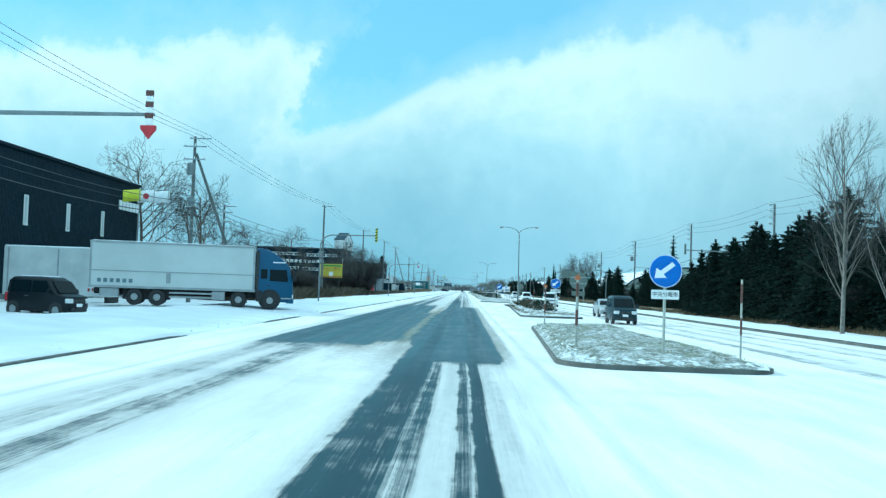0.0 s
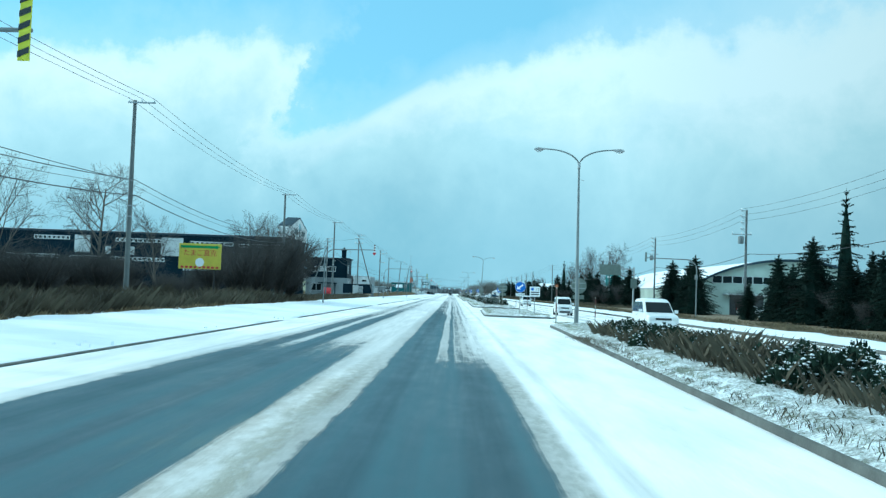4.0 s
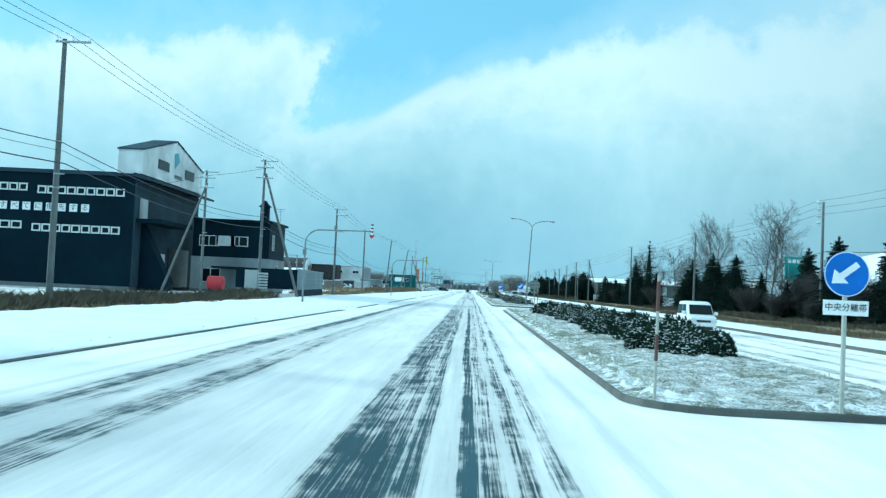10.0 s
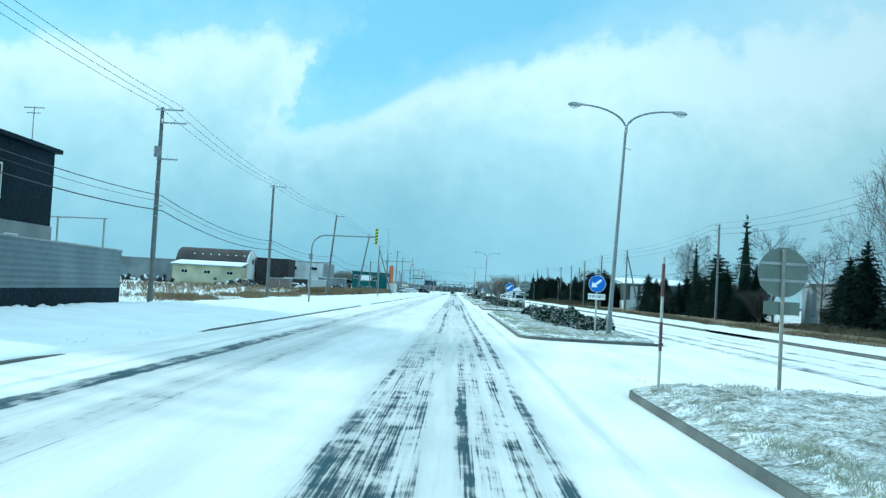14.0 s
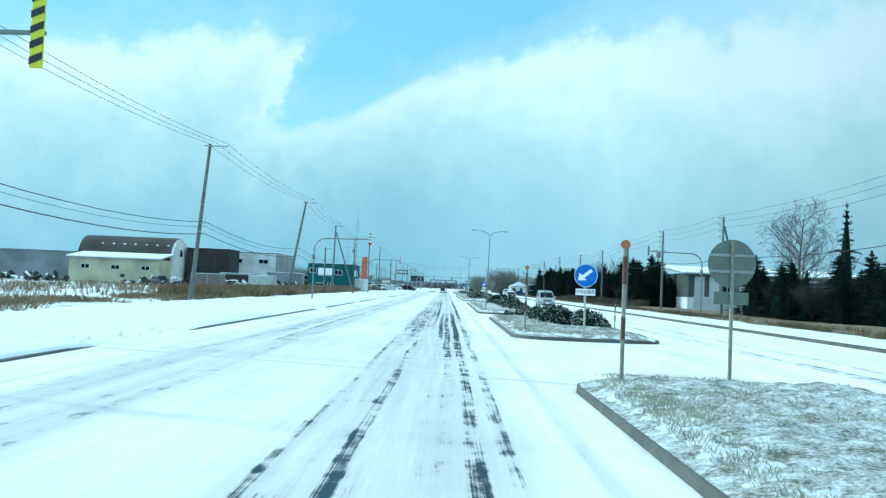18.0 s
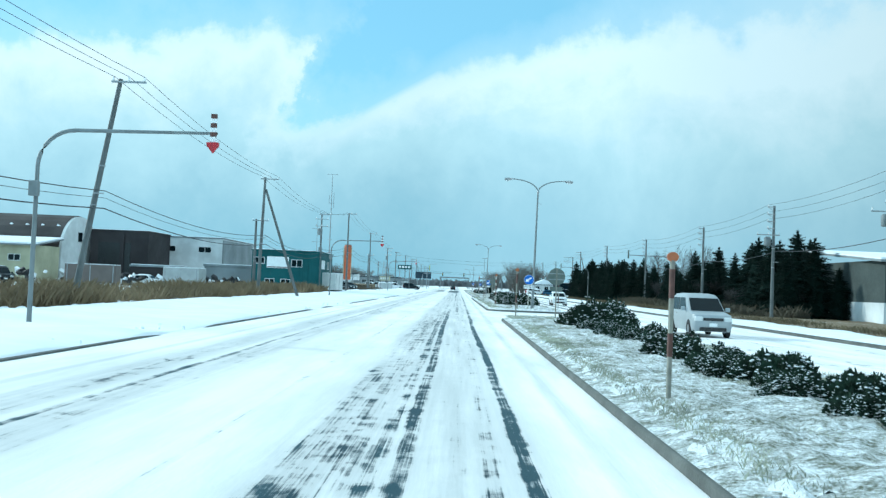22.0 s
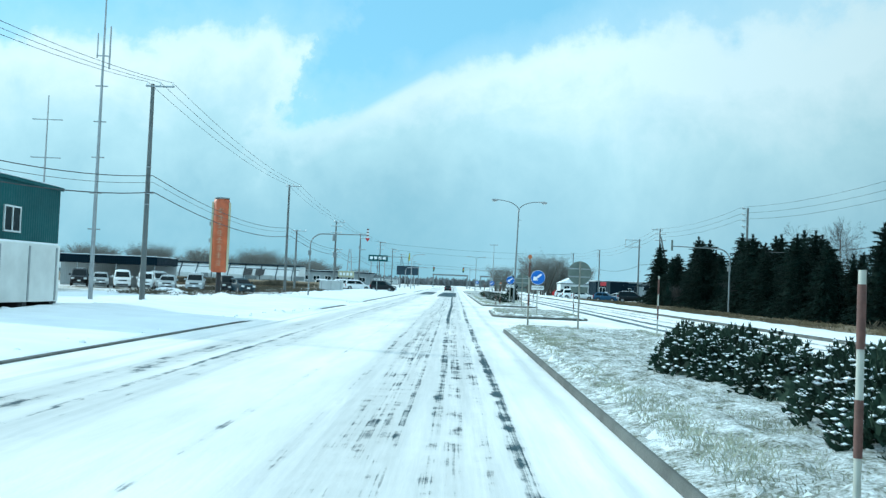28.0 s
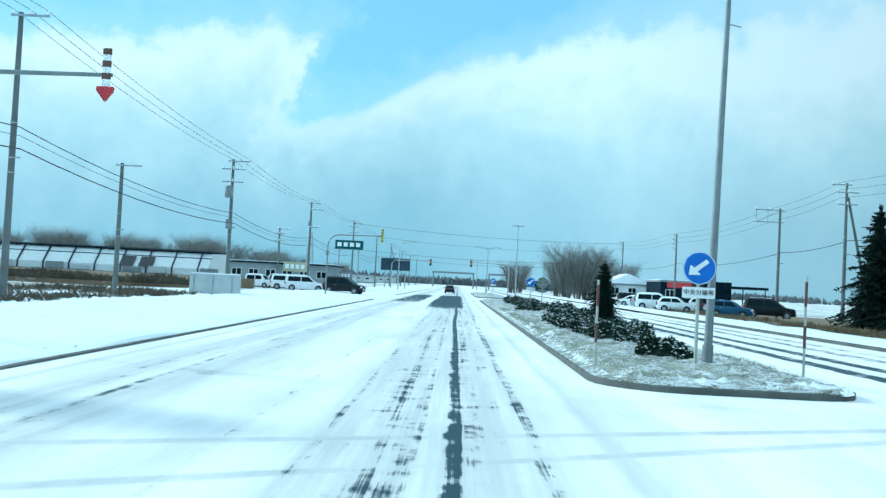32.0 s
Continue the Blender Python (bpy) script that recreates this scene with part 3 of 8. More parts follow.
def letters(text, size, mat, name="lettering"):
    """Raised lettering, lying in the x-z plane and facing -y, centred."""
    cu = bpy.data.curves.new(name, "FONT")
    cu.body, cu.size, cu.extrude, cu.align_x, cu.align_y = text, size, 0.004, "CENTER", "CENTER"
    tmp = bpy.data.objects.new(name, cu)
    me = bpy.data.meshes.new_from_object(tmp)
    bpy.data.objects.remove(tmp)
    me.name = name
    me.transform(Matrix.Rotation(radians(90), 4, "X"))
    me.materials.clear()
    me.materials.append(mat)
    return me

# ---- ground, road, kerbs, median islands ----
def strip(xs, zs, y0, y1, step, rough, seed=0.0, edge=True):
    """A ground strip along the road: heights by x, with gentle unevenness."""
    s = Shape()
    n, k = int((y1 - y0) / step) + 1, len(xs)
    for i in range(n):
        y = y0 + i * step
        for j, (x, z) in enumerate(zip(xs, zs)):
            w = noise.noise(Vector((x * 0.35, y * 0.22, seed))) * rough + noise.noise(Vector((x * 1.1, y * 0.9, seed + 5))) * rough * 0.4
            s.v.append((x, y, z + (w if edge or 0 < j < k - 1 else 0.0)))
    for i in range(n - 1):
        for j in range(k - 1):
            a = i * k + j
            s.f.append((a, a + 1, a + k + 1, a + k))
    return s


ground = thing("ground", "flat farmland under thin snow with dry grass showing", "ground", kind="structure",
               shape=strip([-2500, -900, -300, -120, -60, -30, -9.3, 16.5, 35, 60, 120, 300, 900, 2500], [-1, -0.5, -0.3, -0.2, -0.12, -0.08, -0.12, -0.12, -0.08, -0.1, -0.2, -0.3, -0.5, -1], -200, 4600, 60, 0.0), mat=FIELD)
road = thing("road", "asphalt road under packed snow with dark wheel tracks", "road", kind="structure",
             shape=Shape().add([(-9.05, -120, 0), (16.35, -120, 0), (16.35, 2400, 0), (-9.05, 2400, 0)], [(0, 1, 2, 3)]), mat=ROAD)
KERB_RUNS = ((-60, 31), (43, 53), (60, 122), (127, 179.5), (187, 244), (250, 267), (278, 332), (341, 372), (377, 398), (403, 427), (431, 436), (446, 472), (480, 505), (523, 535), (548, 620), (650, 1000))
# the kerb line swings a little towards the road further on
KERB_LINE = [(-200, -8.98), (190, -8.98), (250, -8.45), (330, -8.4), (430, -8.3), (500, -8.0), (535, -7.5), (3000, -7.5)]


def kerb_x(y):
    for (a, xa), (b, xb) in zip(KERB_LINE, KERB_LINE[1:]):
        if y <= b:
            return xa + (xb - xa) * (y - a) / (b - a)
    return KERB_LINE[-1][1]


vs = strip([-17.2, -16.2, -15.2, -13.8, -12.2, -11.2, -10.4, -9.7, -9.3, -9.16, -9.05], [-0.1, 0.3, 0.34, 0.25, 0.21, 0.19, 0.17, 0.115, 0.07, 0.044, -0.03], -60, 1100, 0.6, 0.11, 0.0, False)
vs.v = [(x + (kerb_x(y) + 8.98) * min(1.0, max(0.0, (x + 13.0) / 3.5)), y, z) for x, y, z in vs.v]


def dip(x, y):
    """Verge height share: driveways cross the pavement where the kerb is missing."""
    d = min(max(a - y, y - b, 0.0) for a, b in KERB_RUNS)
    return 1.0 - 0.75 * min(1.0, d / 1.8) * min(1.0, max(0.0, (x + 13.5) / 2.5))


vs.v = [(x, y, z * dip(x, y) if z > 0 else z) for x, y, z in vs.v]
verge_left = thing("verge_left", "snow-covered pavement and verge beside the road", "pavement", kind="structure", shape=vs, mat=SNOW, smooth=True)
scrub_left = thing("scrub_left", "brown scrub ground with patches of snow", "ground", kind="structure",
                   shape=strip([-30, -26, -23, -20, -18, -16.6], [-0.2, 0.02, 0.08, 0.12, 0.15, 0.1], 84, 264, 1.5, 0.1, 9.0), mat=SCRUB, smooth=True)
field_left = thing("field_left", "snow patches among flattened tan reeds", "field", kind="structure",
                   shape=strip([-60, -50, -42, -36, -30, -26, -23, -20, -18, -16.6], [-0.3, -0.12, -0.08, -0.05, 0.0, 0.04, 0.08, 0.12, 0.15, 0.1], 264, 480, 1.5, 0.14, 9.0), mat=REED_FIELD, smooth=True)
for y0, y1 in ((-60, 84), (480, 636)):
    thing("snowy_yard", "level yard under trodden snow", "ground", kind="structure",
          shape=strip([-33.5, -30, -27, -24, -21, -19, -17.6, -16.6], [-0.2, 0.0, 0.06, 0.09, 0.12, 0.14, 0.15, 0.12], y0, y1, 0.9, 0.10, 9.0), mat=SNOW, smooth=True)
verge_right = thing("verge_right", "snow-covered verge beyond the far carriageway", "verge", kind="structure",
                    shape=strip([16.46, 17.0, 18.0, 19.2, 20.2, 21.0], [0.15, 0.2, 0.22, 0.22, 0.2, -0.15], -60, 1100, 0.8, 0.1, 3.0, False), mat=SNOW, smooth=True)
scrub_right = thing("scrub_right", "brown grass strip under the conifers", "ground", kind="structure",
                    shape=strip([20.4, 22, 25, 30, 38, 44], [0.05, 0.12, 0.15, 0.1, 0.02, -0.25], -60, 640, 1.5, 0.12, 6.0), mat=SCRUB, smooth=True)


def kerb_run(name, x0, y0, y1, label, low=False):
    s = Shape()
    n = max(2, int((y1 - y0) / 1.5))
    prof = [(0, -0.1), (0, 0.024), (0.02, 0.036), (0.13, 0.04), (0.13, -0.1)] if low else [(0, -0.1), (0, 0.10), (0.03, 0.125), (0.17, 0.13), (0.17, -0.1)]
    side = 1 if x0 > 0 else -1
    for i in range(n + 1):
        t = i / n
        y = y0 + (y1 - y0) * t
        drop = min(1.0, min(t, 1 - t) * (y1 - y0) / 1.5)
        for a, z in prof:
            s.v.append(((x0 if side > 0 else kerb_x(y)) + side * a, y, z * (drop if z > 0 else 1) + (0.004 if z > 0 else 0)))
    for i in range(n):
        for j in range(4):
            a = i * 5 + j
            s.f.append((a, a + 1, a + 6, a + 5) if side > 0 else (a + 5, a + 6, a + 1, a))
    return thing(name, label, "kerb", kind="structure", shape=s, mat=KERB)


for y0, y1 in KERB_RUNS:
    kerb_run("kerb", -9.0, y0, y1, "thin dark concrete kerb beside a snowy pavement", True)
for y0, y1 in ((-60, 170), (178, 300), (310, 620), (640, 1000)):
    kerb_run("kerb", 16.36, y0, y1, "concrete kerb of the far carriageway")

# median islands: y of the near and far end, x of the left edge at both, x of the right edge
ISLANDS = [(23.0, 49.0, 2.2, 3.32, 7.6), (67.6, 128.0, 3.9, 5.6, 8.4), (146.4, 173.5, 2.45, 2.9, 8.2), (193.6, 266.0, 2.6, 2.95, 8.6), (285.2, 327.5, 2.4, 2.45, 8.3),
           (343.6, 368.0, 2.6, 2.7, 8.1), (376.6, 423.0, 2.4, 2.5, 8.3), (440.5, 506.0, 2.35, 2.1, 8.3), (521.6, 535.0, 2.4, 2.6, 8.0), (550.5, 640.0, 2.6, 2.4, 7.6), (665, 720, 2.5, 2.5, 7.5)]


def island(y0, y1, xa, xb, xr, seed):
    def inset(y, r):
        d = min(y - y0, y1 - y)
        return r - math.sqrt(max(0.0, r * r - (r - d) ** 2)) if d < r else 0.0

    def sides(y):
        return xa + (xb - xa) * (y - y0) / (y1 - y0) + inset(y, 1.7), xr - inset(y, 1.1)

    rows = sorted({round(y0 + k, 3) for k in (0, 0.05, 0.2, 0.45, 0.8, 1.2, 1.7)} | {round(y1 - k, 3) for k in (0, 0.05, 0.2, 0.45, 0.8, 1.2, 1.7)} | {round(y0 + 1.7 + k * (y1 - y0 - 3.4) / max(1, int((y1 - y0) / 0.16)), 3) for k in range(int((y1 - y0) / 0.16))})
    s, cols = Shape(), 40
    for y in rows:
        a, b = sides(y)
        a, b = a + 0.07, max(a + 0.2, b - 0.07)
        for j in range(cols):
            u = j / (cols - 1)
            x = a + (b - a) * u
            rim = min(1.0, min(u, 1 - u) * 5, (y - y0) / 1.4, (y1 - y) / 1.4)
            z = 0.125 + 0.15 * rim + (noise.noise(Vector((x * 0.9, y * 0.9, seed))) * 0.09 + noise.noise(Vector((x * 2.7, y * 2.7, seed))) * 0.06) * rim + abs(noise.noise(Vector((x * 1.7, y * 1.7, seed + 3)))) * 0.12 * min(1.0, rim * 4) * (1 - rim * 0.7)
            z += (noise.noise(Vector((x * 4.6, y * 4.6, seed + 5))) * 0.055 + noise.noise(Vector((x * 10.0, y * 10.0, seed + 8))) * 0.035) * min(1.0, rim * 2)
            s.v.append((x, min(max(y, y0 + 0.07), y1 - 0.07), z))
    for i in range(len(rows) - 1):
        for j in range(cols - 1):
            a = i * cols + j
            s.f.append((a, a + 1, a + cols + 1, a + cols))
    ob = thing("median_island", "kerbed median island with snowy winter grass", "median", kind="structure", shape=s, mat=LAWN, smooth=True)
    line = [(sides(y)[0], y) for y in rows] + [(sides(y)[1], y) for y in reversed(rows)]
    k = Shape()
    n = len(line)
    c = Vector(((xa + xr) / 2, 0, 0))
    for i, (x, y) in enumerate(line):
        p, q = Vector(line[i - 1]), Vector(line[(i + 1) % n])
        d = (q - p).normalized() if (q - p).length > 1e-6 else Vector((0, 1))
        inn = Vector((d.y, -d.x))
        for a, z in ((0, -0.05), (0.015, 0.105), (0.035, 0.122), (0.16, 0.128), (0.17, 0.05)):
            k.v.append((x + inn.x * a, y + inn.y * a, z))
    for i in range(n):
        for j in range(4):
            a, b = i * 5 + j, ((i + 1) % n) * 5 + j
            k.f.append((a, b, b + 1, a + 1))
    part("kerb", k, KERB, ob, "weathered concrete kerb")
    return ob


for i, row in enumerate(ISLANDS):
    island(*row, i * 3.7)

# ---- poles, wires, lamps, signs ----


def utility_pole(x, y, h, kit="plain", strut=None, side=1, lean=0.0):
    """A concrete pole. kit: plain, switch, transformer, double; strut: where a raking stay pole stands, relative to the foot."""
    ob = thing("utility_pole", {"plain": "tall concrete utility pole with a steel crossarm", "switch": "concrete utility pole with stacked crossarms and insulators",
                                "transformer": "concrete utility pole carrying a grey pole transformer", "frame": "steel-framed utility pole with a boxed crossarm frame", "stack": "concrete utility pole with short stacked side brackets", "stack_transformer": "concrete utility pole with stacked side brackets and a transformer", "double": "concrete utility pole with two crossarms on one side"}[kit],
               "utility pole", place(x, y, 0), "utility poles along the road")
    dx = lean * h
    part("pole", Shape().tube([(0, 0, -0.3), (dx * 0.5, 0, h * 0.5), (dx, 0, h)], [0.16, 0.132, 0.10], 10), CONCRETE, ob, smooth=True)

    def arm(z, a, b, name="crossarm"):
        at = dx * z / h
        c = part(name, Shape().box(at + a, at + b, -0.17, -0.11, z - 0.045, z + 0.045), GALV, ob)
        n = 3
        for i in range(n):
            xx = at + a + 0.08 + (b - a - 0.16) * i / (n - 1)
            part("insulator", Shape().tube([(xx, -0.14, z + 0.04), (xx, -0.14, z + 0.1), (xx, -0.14, z + 0.16), (xx, -0.14, z + 0.23)], [0.03, 0.06, 0.035, 0.055], 8), SIGN_WHITE, c, smooth=True)
        return c

    if kit.startswith("stack"):
        for k in range(4):
            z = h - 0.12 - k * 0.62
            c = part("bracket", Shape().box(-0.62, 0.1, -0.16, -0.1, z - 0.04, z + 0.04).tube([(-0.55, -0.13, z - 0.02), (-0.1, -0.13, z - 0.32)], 0.02, 5), GALV, ob)
            part("insulator", Shape().tube([(-0.55, -0.13, z + 0.04), (-0.55, -0.13, z + 0.12), (-0.55, -0.13, z + 0.2)], [0.035, 0.065, 0.04], 8), SIGN_WHITE, c, smooth=True)
        if kit == "stack_transformer":
            arm(h - 2.55, -1.5, 0.5)
            part("transformer", Shape().tube([(-0.55, -0.1, h - 3.5), (-0.55, -0.1, h - 3.42), (-0.55, -0.1, h - 2.8), (-0.55, -0.1, h - 2.7)], [0.24, 0.29, 0.29, 0.18], 14), PAINTED_STEEL, ob, "grey steel pole transformer", True)
    elif kit == "frame":
        for z in (h - 0.2, h - 1.35):
            arm(z, -2.4, 0.3)
        part("frame_brace", Shape().tube([(-2.3, -0.14, h - 0.2), (-2.3, -0.14, h - 1.35)], 0.035, 6).tube([(-1.2, -0.14, h - 0.2), (-1.2, -0.14, h - 1.35)], 0.03, 6).tube([(-2.3, -0.14, h - 1.35), (0.0, -0.14, h - 0.2)], 0.025, 6), GALV, ob)
    elif side > 0:
        arm(h - 0.15, -0.35, 1.25)
    else:
        arm(h - 0.15, -1.25, 0.35)
    if kit == "double":
        arm(h - 0.9, 0.0, 1.5)
        arm(h - 3.0, -0.1, 1.1)
        part("transformer", Shape().tube([(-0.0, -0.38, h - 2.9), (0, -0.38, h - 2.3)], 0.22, 12), PAINTED_STEEL, ob, smooth=True)
    if kit in ("switch", "transformer"):
        arm(h - 0.75, -0.8, 0.9)
        arm(h - 1.7, -0.75, 0.85)
    if kit == "transformer":
        t = part("transformer", Shape().tube([(-0.1, -0.42, h - 2.9), (-0.1, -0.42, h - 2.82), (-0.1, -0.42, h - 2.1), (-0.1, -0.42, h - 2.0)], [0.27, 0.31, 0.31, 0.2], 14), PAINTED_STEEL, ob, "grey steel pole transformer", True)
        part("bushing", Shape().tube([(-0.1, -0.42, h - 2.05), (-0.1, -0.42, h - 1.78)], [0.05, 0.03], 8), SIGN_WHITE, t)
        part("control_box", Shape().box(-0.22, 0.22, -0.5, -0.16, h - 5.2, h - 4.5, c=0.03), PAINTED_STEEL, ob)
    for z in (h * 0.45, h * 0.62):
        at = dx * z / h
        part("band", Shape().tube([(at, 0, z - 0.03), (at, 0, z + 0.03)], 0.158, 10), GALV, ob)
    part("cable_bracket", Shape().box(-0.04 + dx * 0.5, 0.42 + dx * 0.5, -0.2, -0.15, h * 0.5 - 0.03, h * 0.5 + 0.03), GALV, ob)
    if strut:
        part("strut", Shape().tube([(strut[0], strut[1], -0.2), (dx * 0.9 + 0.12, 0, h * 0.9)], [0.135, 0.10], 10), CONCRETE, ob, "raking concrete stay pole", True)
    return ob


LEFT_POLES = [(-20.6, 25.0, 12.4), (-20.3, 70.1, 12.4), (-18.9, 126.2, 12.3), (-19.1, 177.7, 12.2), (-18.8, 220.4, 12.2), (-19.4, 265.4, 12.8), (-17.7, 301.5, 11.4), (-17.95, 337.0, 10.8), (-16.6, 374.5, 11.0),
              (-15.7, 414.0, 10.6), (-17.0, 453.7, 10.5), (-18.3, 498.0, 10.6), (-17.2, 519.5, 12.3), (-18.5, 571.7, 12.0), (-17.2, 604.0, 10.2), (-17.9, 646.8, 10.6), (-17.5, 690, 11), (-17.5, 735, 11), (-17.6, 780, 11), (-17.4, 825, 11), (-17.4, 875, 11), (-17.4, 930, 11)]
LEFT_KIT = {1: ("transformer", (3.6, 3.5), 0), 5: ("switch", (3.4, 2.0), 0), 6: ("double", None, 0), 8: ("plain", None, 0.08), 9: ("plain", None, 0.165), 10: ("plain", (3.2, 2.5), 0.02), 11: ("transformer", None, 0), 14: ("transformer", None, 0), 15: ("double", None, 0), 17: ("switch", None, 0), 16: ("switch", None, 0), 18: ("switch", (3, 2), 0)}
for i, (x, y, h) in enumerate(LEFT_POLES):
    kit, strut, lean = LEFT_KIT.get(i, ("plain", None, 0))
    utility_pole(x - lean * h, y, h, kit, strut, 1, lean)
RIGHT_POLES = [(30.6, 60, 11.4), (30.5, 96, 11.4), (30.4, 130.6, 11.7), (29.7, 169.3, 11.3), (30.8, 218.6, 11.3), (31.6, 266, 11.2), (30.9, 312.4, 11.0), (29.4, 356.4, 11.0), (27.7, 405.2, 10.0), (27.6, 431.7, 10.1), (27.4, 454.3, 9.8), (27.5, 478.6, 9.4), (30.0, 524.3, 10.3), (30.2, 566, 11), (30.4, 609.4, 11.3), (30.3, 624.8, 10.5), (30.3, 668.0, 10.3), (30, 710, 11), (30, 760, 11), (30, 810, 11), (30, 870, 11)]
RIGHT_KIT = {3: ("stack_transformer", None), 4: ("stack_transformer", None), 8: ("stack", (2.6, 1.0)), 9: ("stack_transformer", None), 10: ("stack_transformer", None), 14: ("switch", (2.8, 1.0)), 15: ("frame", None)}
for i, (x, y, h) in enumerate(RIGHT_POLES):
    kit, strut = RIGHT_KIT.get(i, ("stack", None))
    utility_pole(x, y, h, kit, strut, -1)
# second row of poles seen against the buildings on the left
for x, y, h, kit, strut in ((-24.5, 96.0, 9.5, "switch", None), (-26.6, 272.0, 12.3, "switch", (-3.4, -2.0)), (-19.6, 463.0, 7.4, "plain", None), (-20.5, 590, 8.0, "plain", None), (-24, 660, 8, "switch", None)):
    utility_pole(x, y, h, kit, strut)


def cable(points, sag, r, label):
    """One cable hung from pole to pole."""
    pts = []
    for a, b in zip(points, points[1:]):
        a, b = Vector(a), Vector(b)
        for k in range(10):
            t = k / 10
            p = a.lerp(b, t)
            p.z -= sag * 4 * t * (1 - t) * (b - a).length / 45
            pts.append(p)
    pts.append(Vector(points[-1]))
    return thing("overhead_cable", label, "cable", group="overhead cables", shape=Shape().tube(pts, r, 5, False), mat=WIRE)


for off in (-0.25, 0.45, 1.15):
    cable([(x + off, y - 0.14, h + 0.08) for x, y, h in LEFT_POLES], 0.55, 0.012, "thin black power line strung between concrete poles")
DROP = {2: -0.2, 3: -0.3, 4: -0.1, 5: 0.2, 6: 0.6, 7: 1.0, 8: 1.05, 9: 1.0, 10: 0.9, 11: 0.6, 12: 0.3}
for off, dz, r in ((0.3, 0.605, 0.022), (0.35, 0.575, 0.012), (0.4, 0.53, 0.028)):
    cable([(x + off - LEFT_KIT.get(i, (0, 0, 0))[2] * h * (1 - dz), y - 0.16, h * dz - DROP.get(i, 0.0)) for i, (x, y, h) in enumerate(LEFT_POLES)], 0.75, r, "sagging black telephone cable between poles")
for off, dz in ((-0.55, 0.06), (-0.55, -0.56), (-0.55, -1.18)):
    cable([(x + off, y - 0.14, h + dz) for x, y, h in RIGHT_POLES], 0.6, 0.013, "thin black power line strung between concrete poles")
cable([(x + 0.3, y - 0.16, h * 0.6) for x, y, h in RIGHT_POLES], 0.7, 0.03, "sagging black telephone cable between poles")
cable([(-20.3, 70.1, 9.6), (-24.5, 96, 8.8), (-18.9, 126.2, 7.6)], 0.5, 0.02, "service cable slung to a second pole")
cable([(-19.4, 265.4, 12.0), (-26.6, 272.0, 11.8), (-36, 282, 11.5)], 0.4, 0.018, "service cable slung to a building")


def street_lamp():
    """A lamp post that forks into two curved arms over the two carriageways."""
    ob = thing("street_lamp", "tall grey steel street lamp with two curved arms", "street lamp", group="double-armed street lamps")
    part("pole", Shape().tube([(0, 0, -0.2), (0, 0, 0.5), (0, 0, 9.0)], [0.105, 0.10, 0.058], 12), PAINTED_STEEL, ob, smooth=True)
    part("base_collar", Shape().tube([(0, 0, 0), (0, 0, 0.9)], 0.125, 12), PAINTED_STEEL, ob, smooth=True)
    part("fork_clamp", Shape().tube([(0, 0, 8.85), (0, 0, 9.15)], 0.085, 10), GALV, ob, smooth=True)
    for s in (-1, 1):
        arm = [(s * 1.92 * (1 - math.cos(w)) * 0.98 + 0.0, 0, 9.0 + 0.92 * math.sin(w)) for w in [i * math.pi / 2 / 10 for i in range(11)]]
        a = part("arm", Shape().tube(arm, [0.05 - 0.0015 * i for i in range(11)], 8), PAINTED_STEEL, ob, smooth=True)
        h = Shape()
        ring = [(1.75, 0.035, 0.03), (1.95, 0.06, 0.05), (2.1, 0.12, 0.09), (2.3, 0.15, 0.11), (2.5, 0.11, 0.08), (2.58, 0.03, 0.02)]
        for q, w, t in ring:
            for k in range(10):
                g = 2 * math.pi * k / 10
                h.v.append((s * q, w * math.cos(g), 9.93 + t * math.sin(g) - (0.03 if q > 2 else 0)))
        for i in range(len(ring) - 1):
            for k in range(10):
                h.f.append((i * 10 + k, i * 10 + (k + 1) % 10, i * 10 + 10 + (k + 1) % 10, i * 10 + 10 + k))
        head = part("lamp_head", h, GALV, ob, "grey oval lamp head", True)
        part("lens", Shape().tube([(s * 2.12, 0, 9.83), (s * 2.3, 0, 9.80), (s * 2.5, 0, 9.84)], [0.05, 0.09, 0.04], 8), LAMP_GLASS, head, smooth=True)
    part("wire_hook", Shape().tube([(0.06, 0, 8.2), (0.32, 0, 8.15)], 0.015, 6), GALV, ob)
    return ob


lamp = street_lamp()
LAMPS = [(6.95, 125.5), (6.3, 287.9), (5.7, 441.9), (5.6, 554.7), (5.9, 733.0), (6.0, 840.0)]
lamp.matrix_basis = pose(*LAMPS[0], 0.25, 0, -0.6)
for (x, y), lean in zip(LAMPS[1:], (2.2, 0.8, 1.1, 0.5, 0.0)):
    copy_thing(lamp, pose(x, y, 0.1 if y < 300 else -0.08 if y < 500 else -0.2, 0, lean))


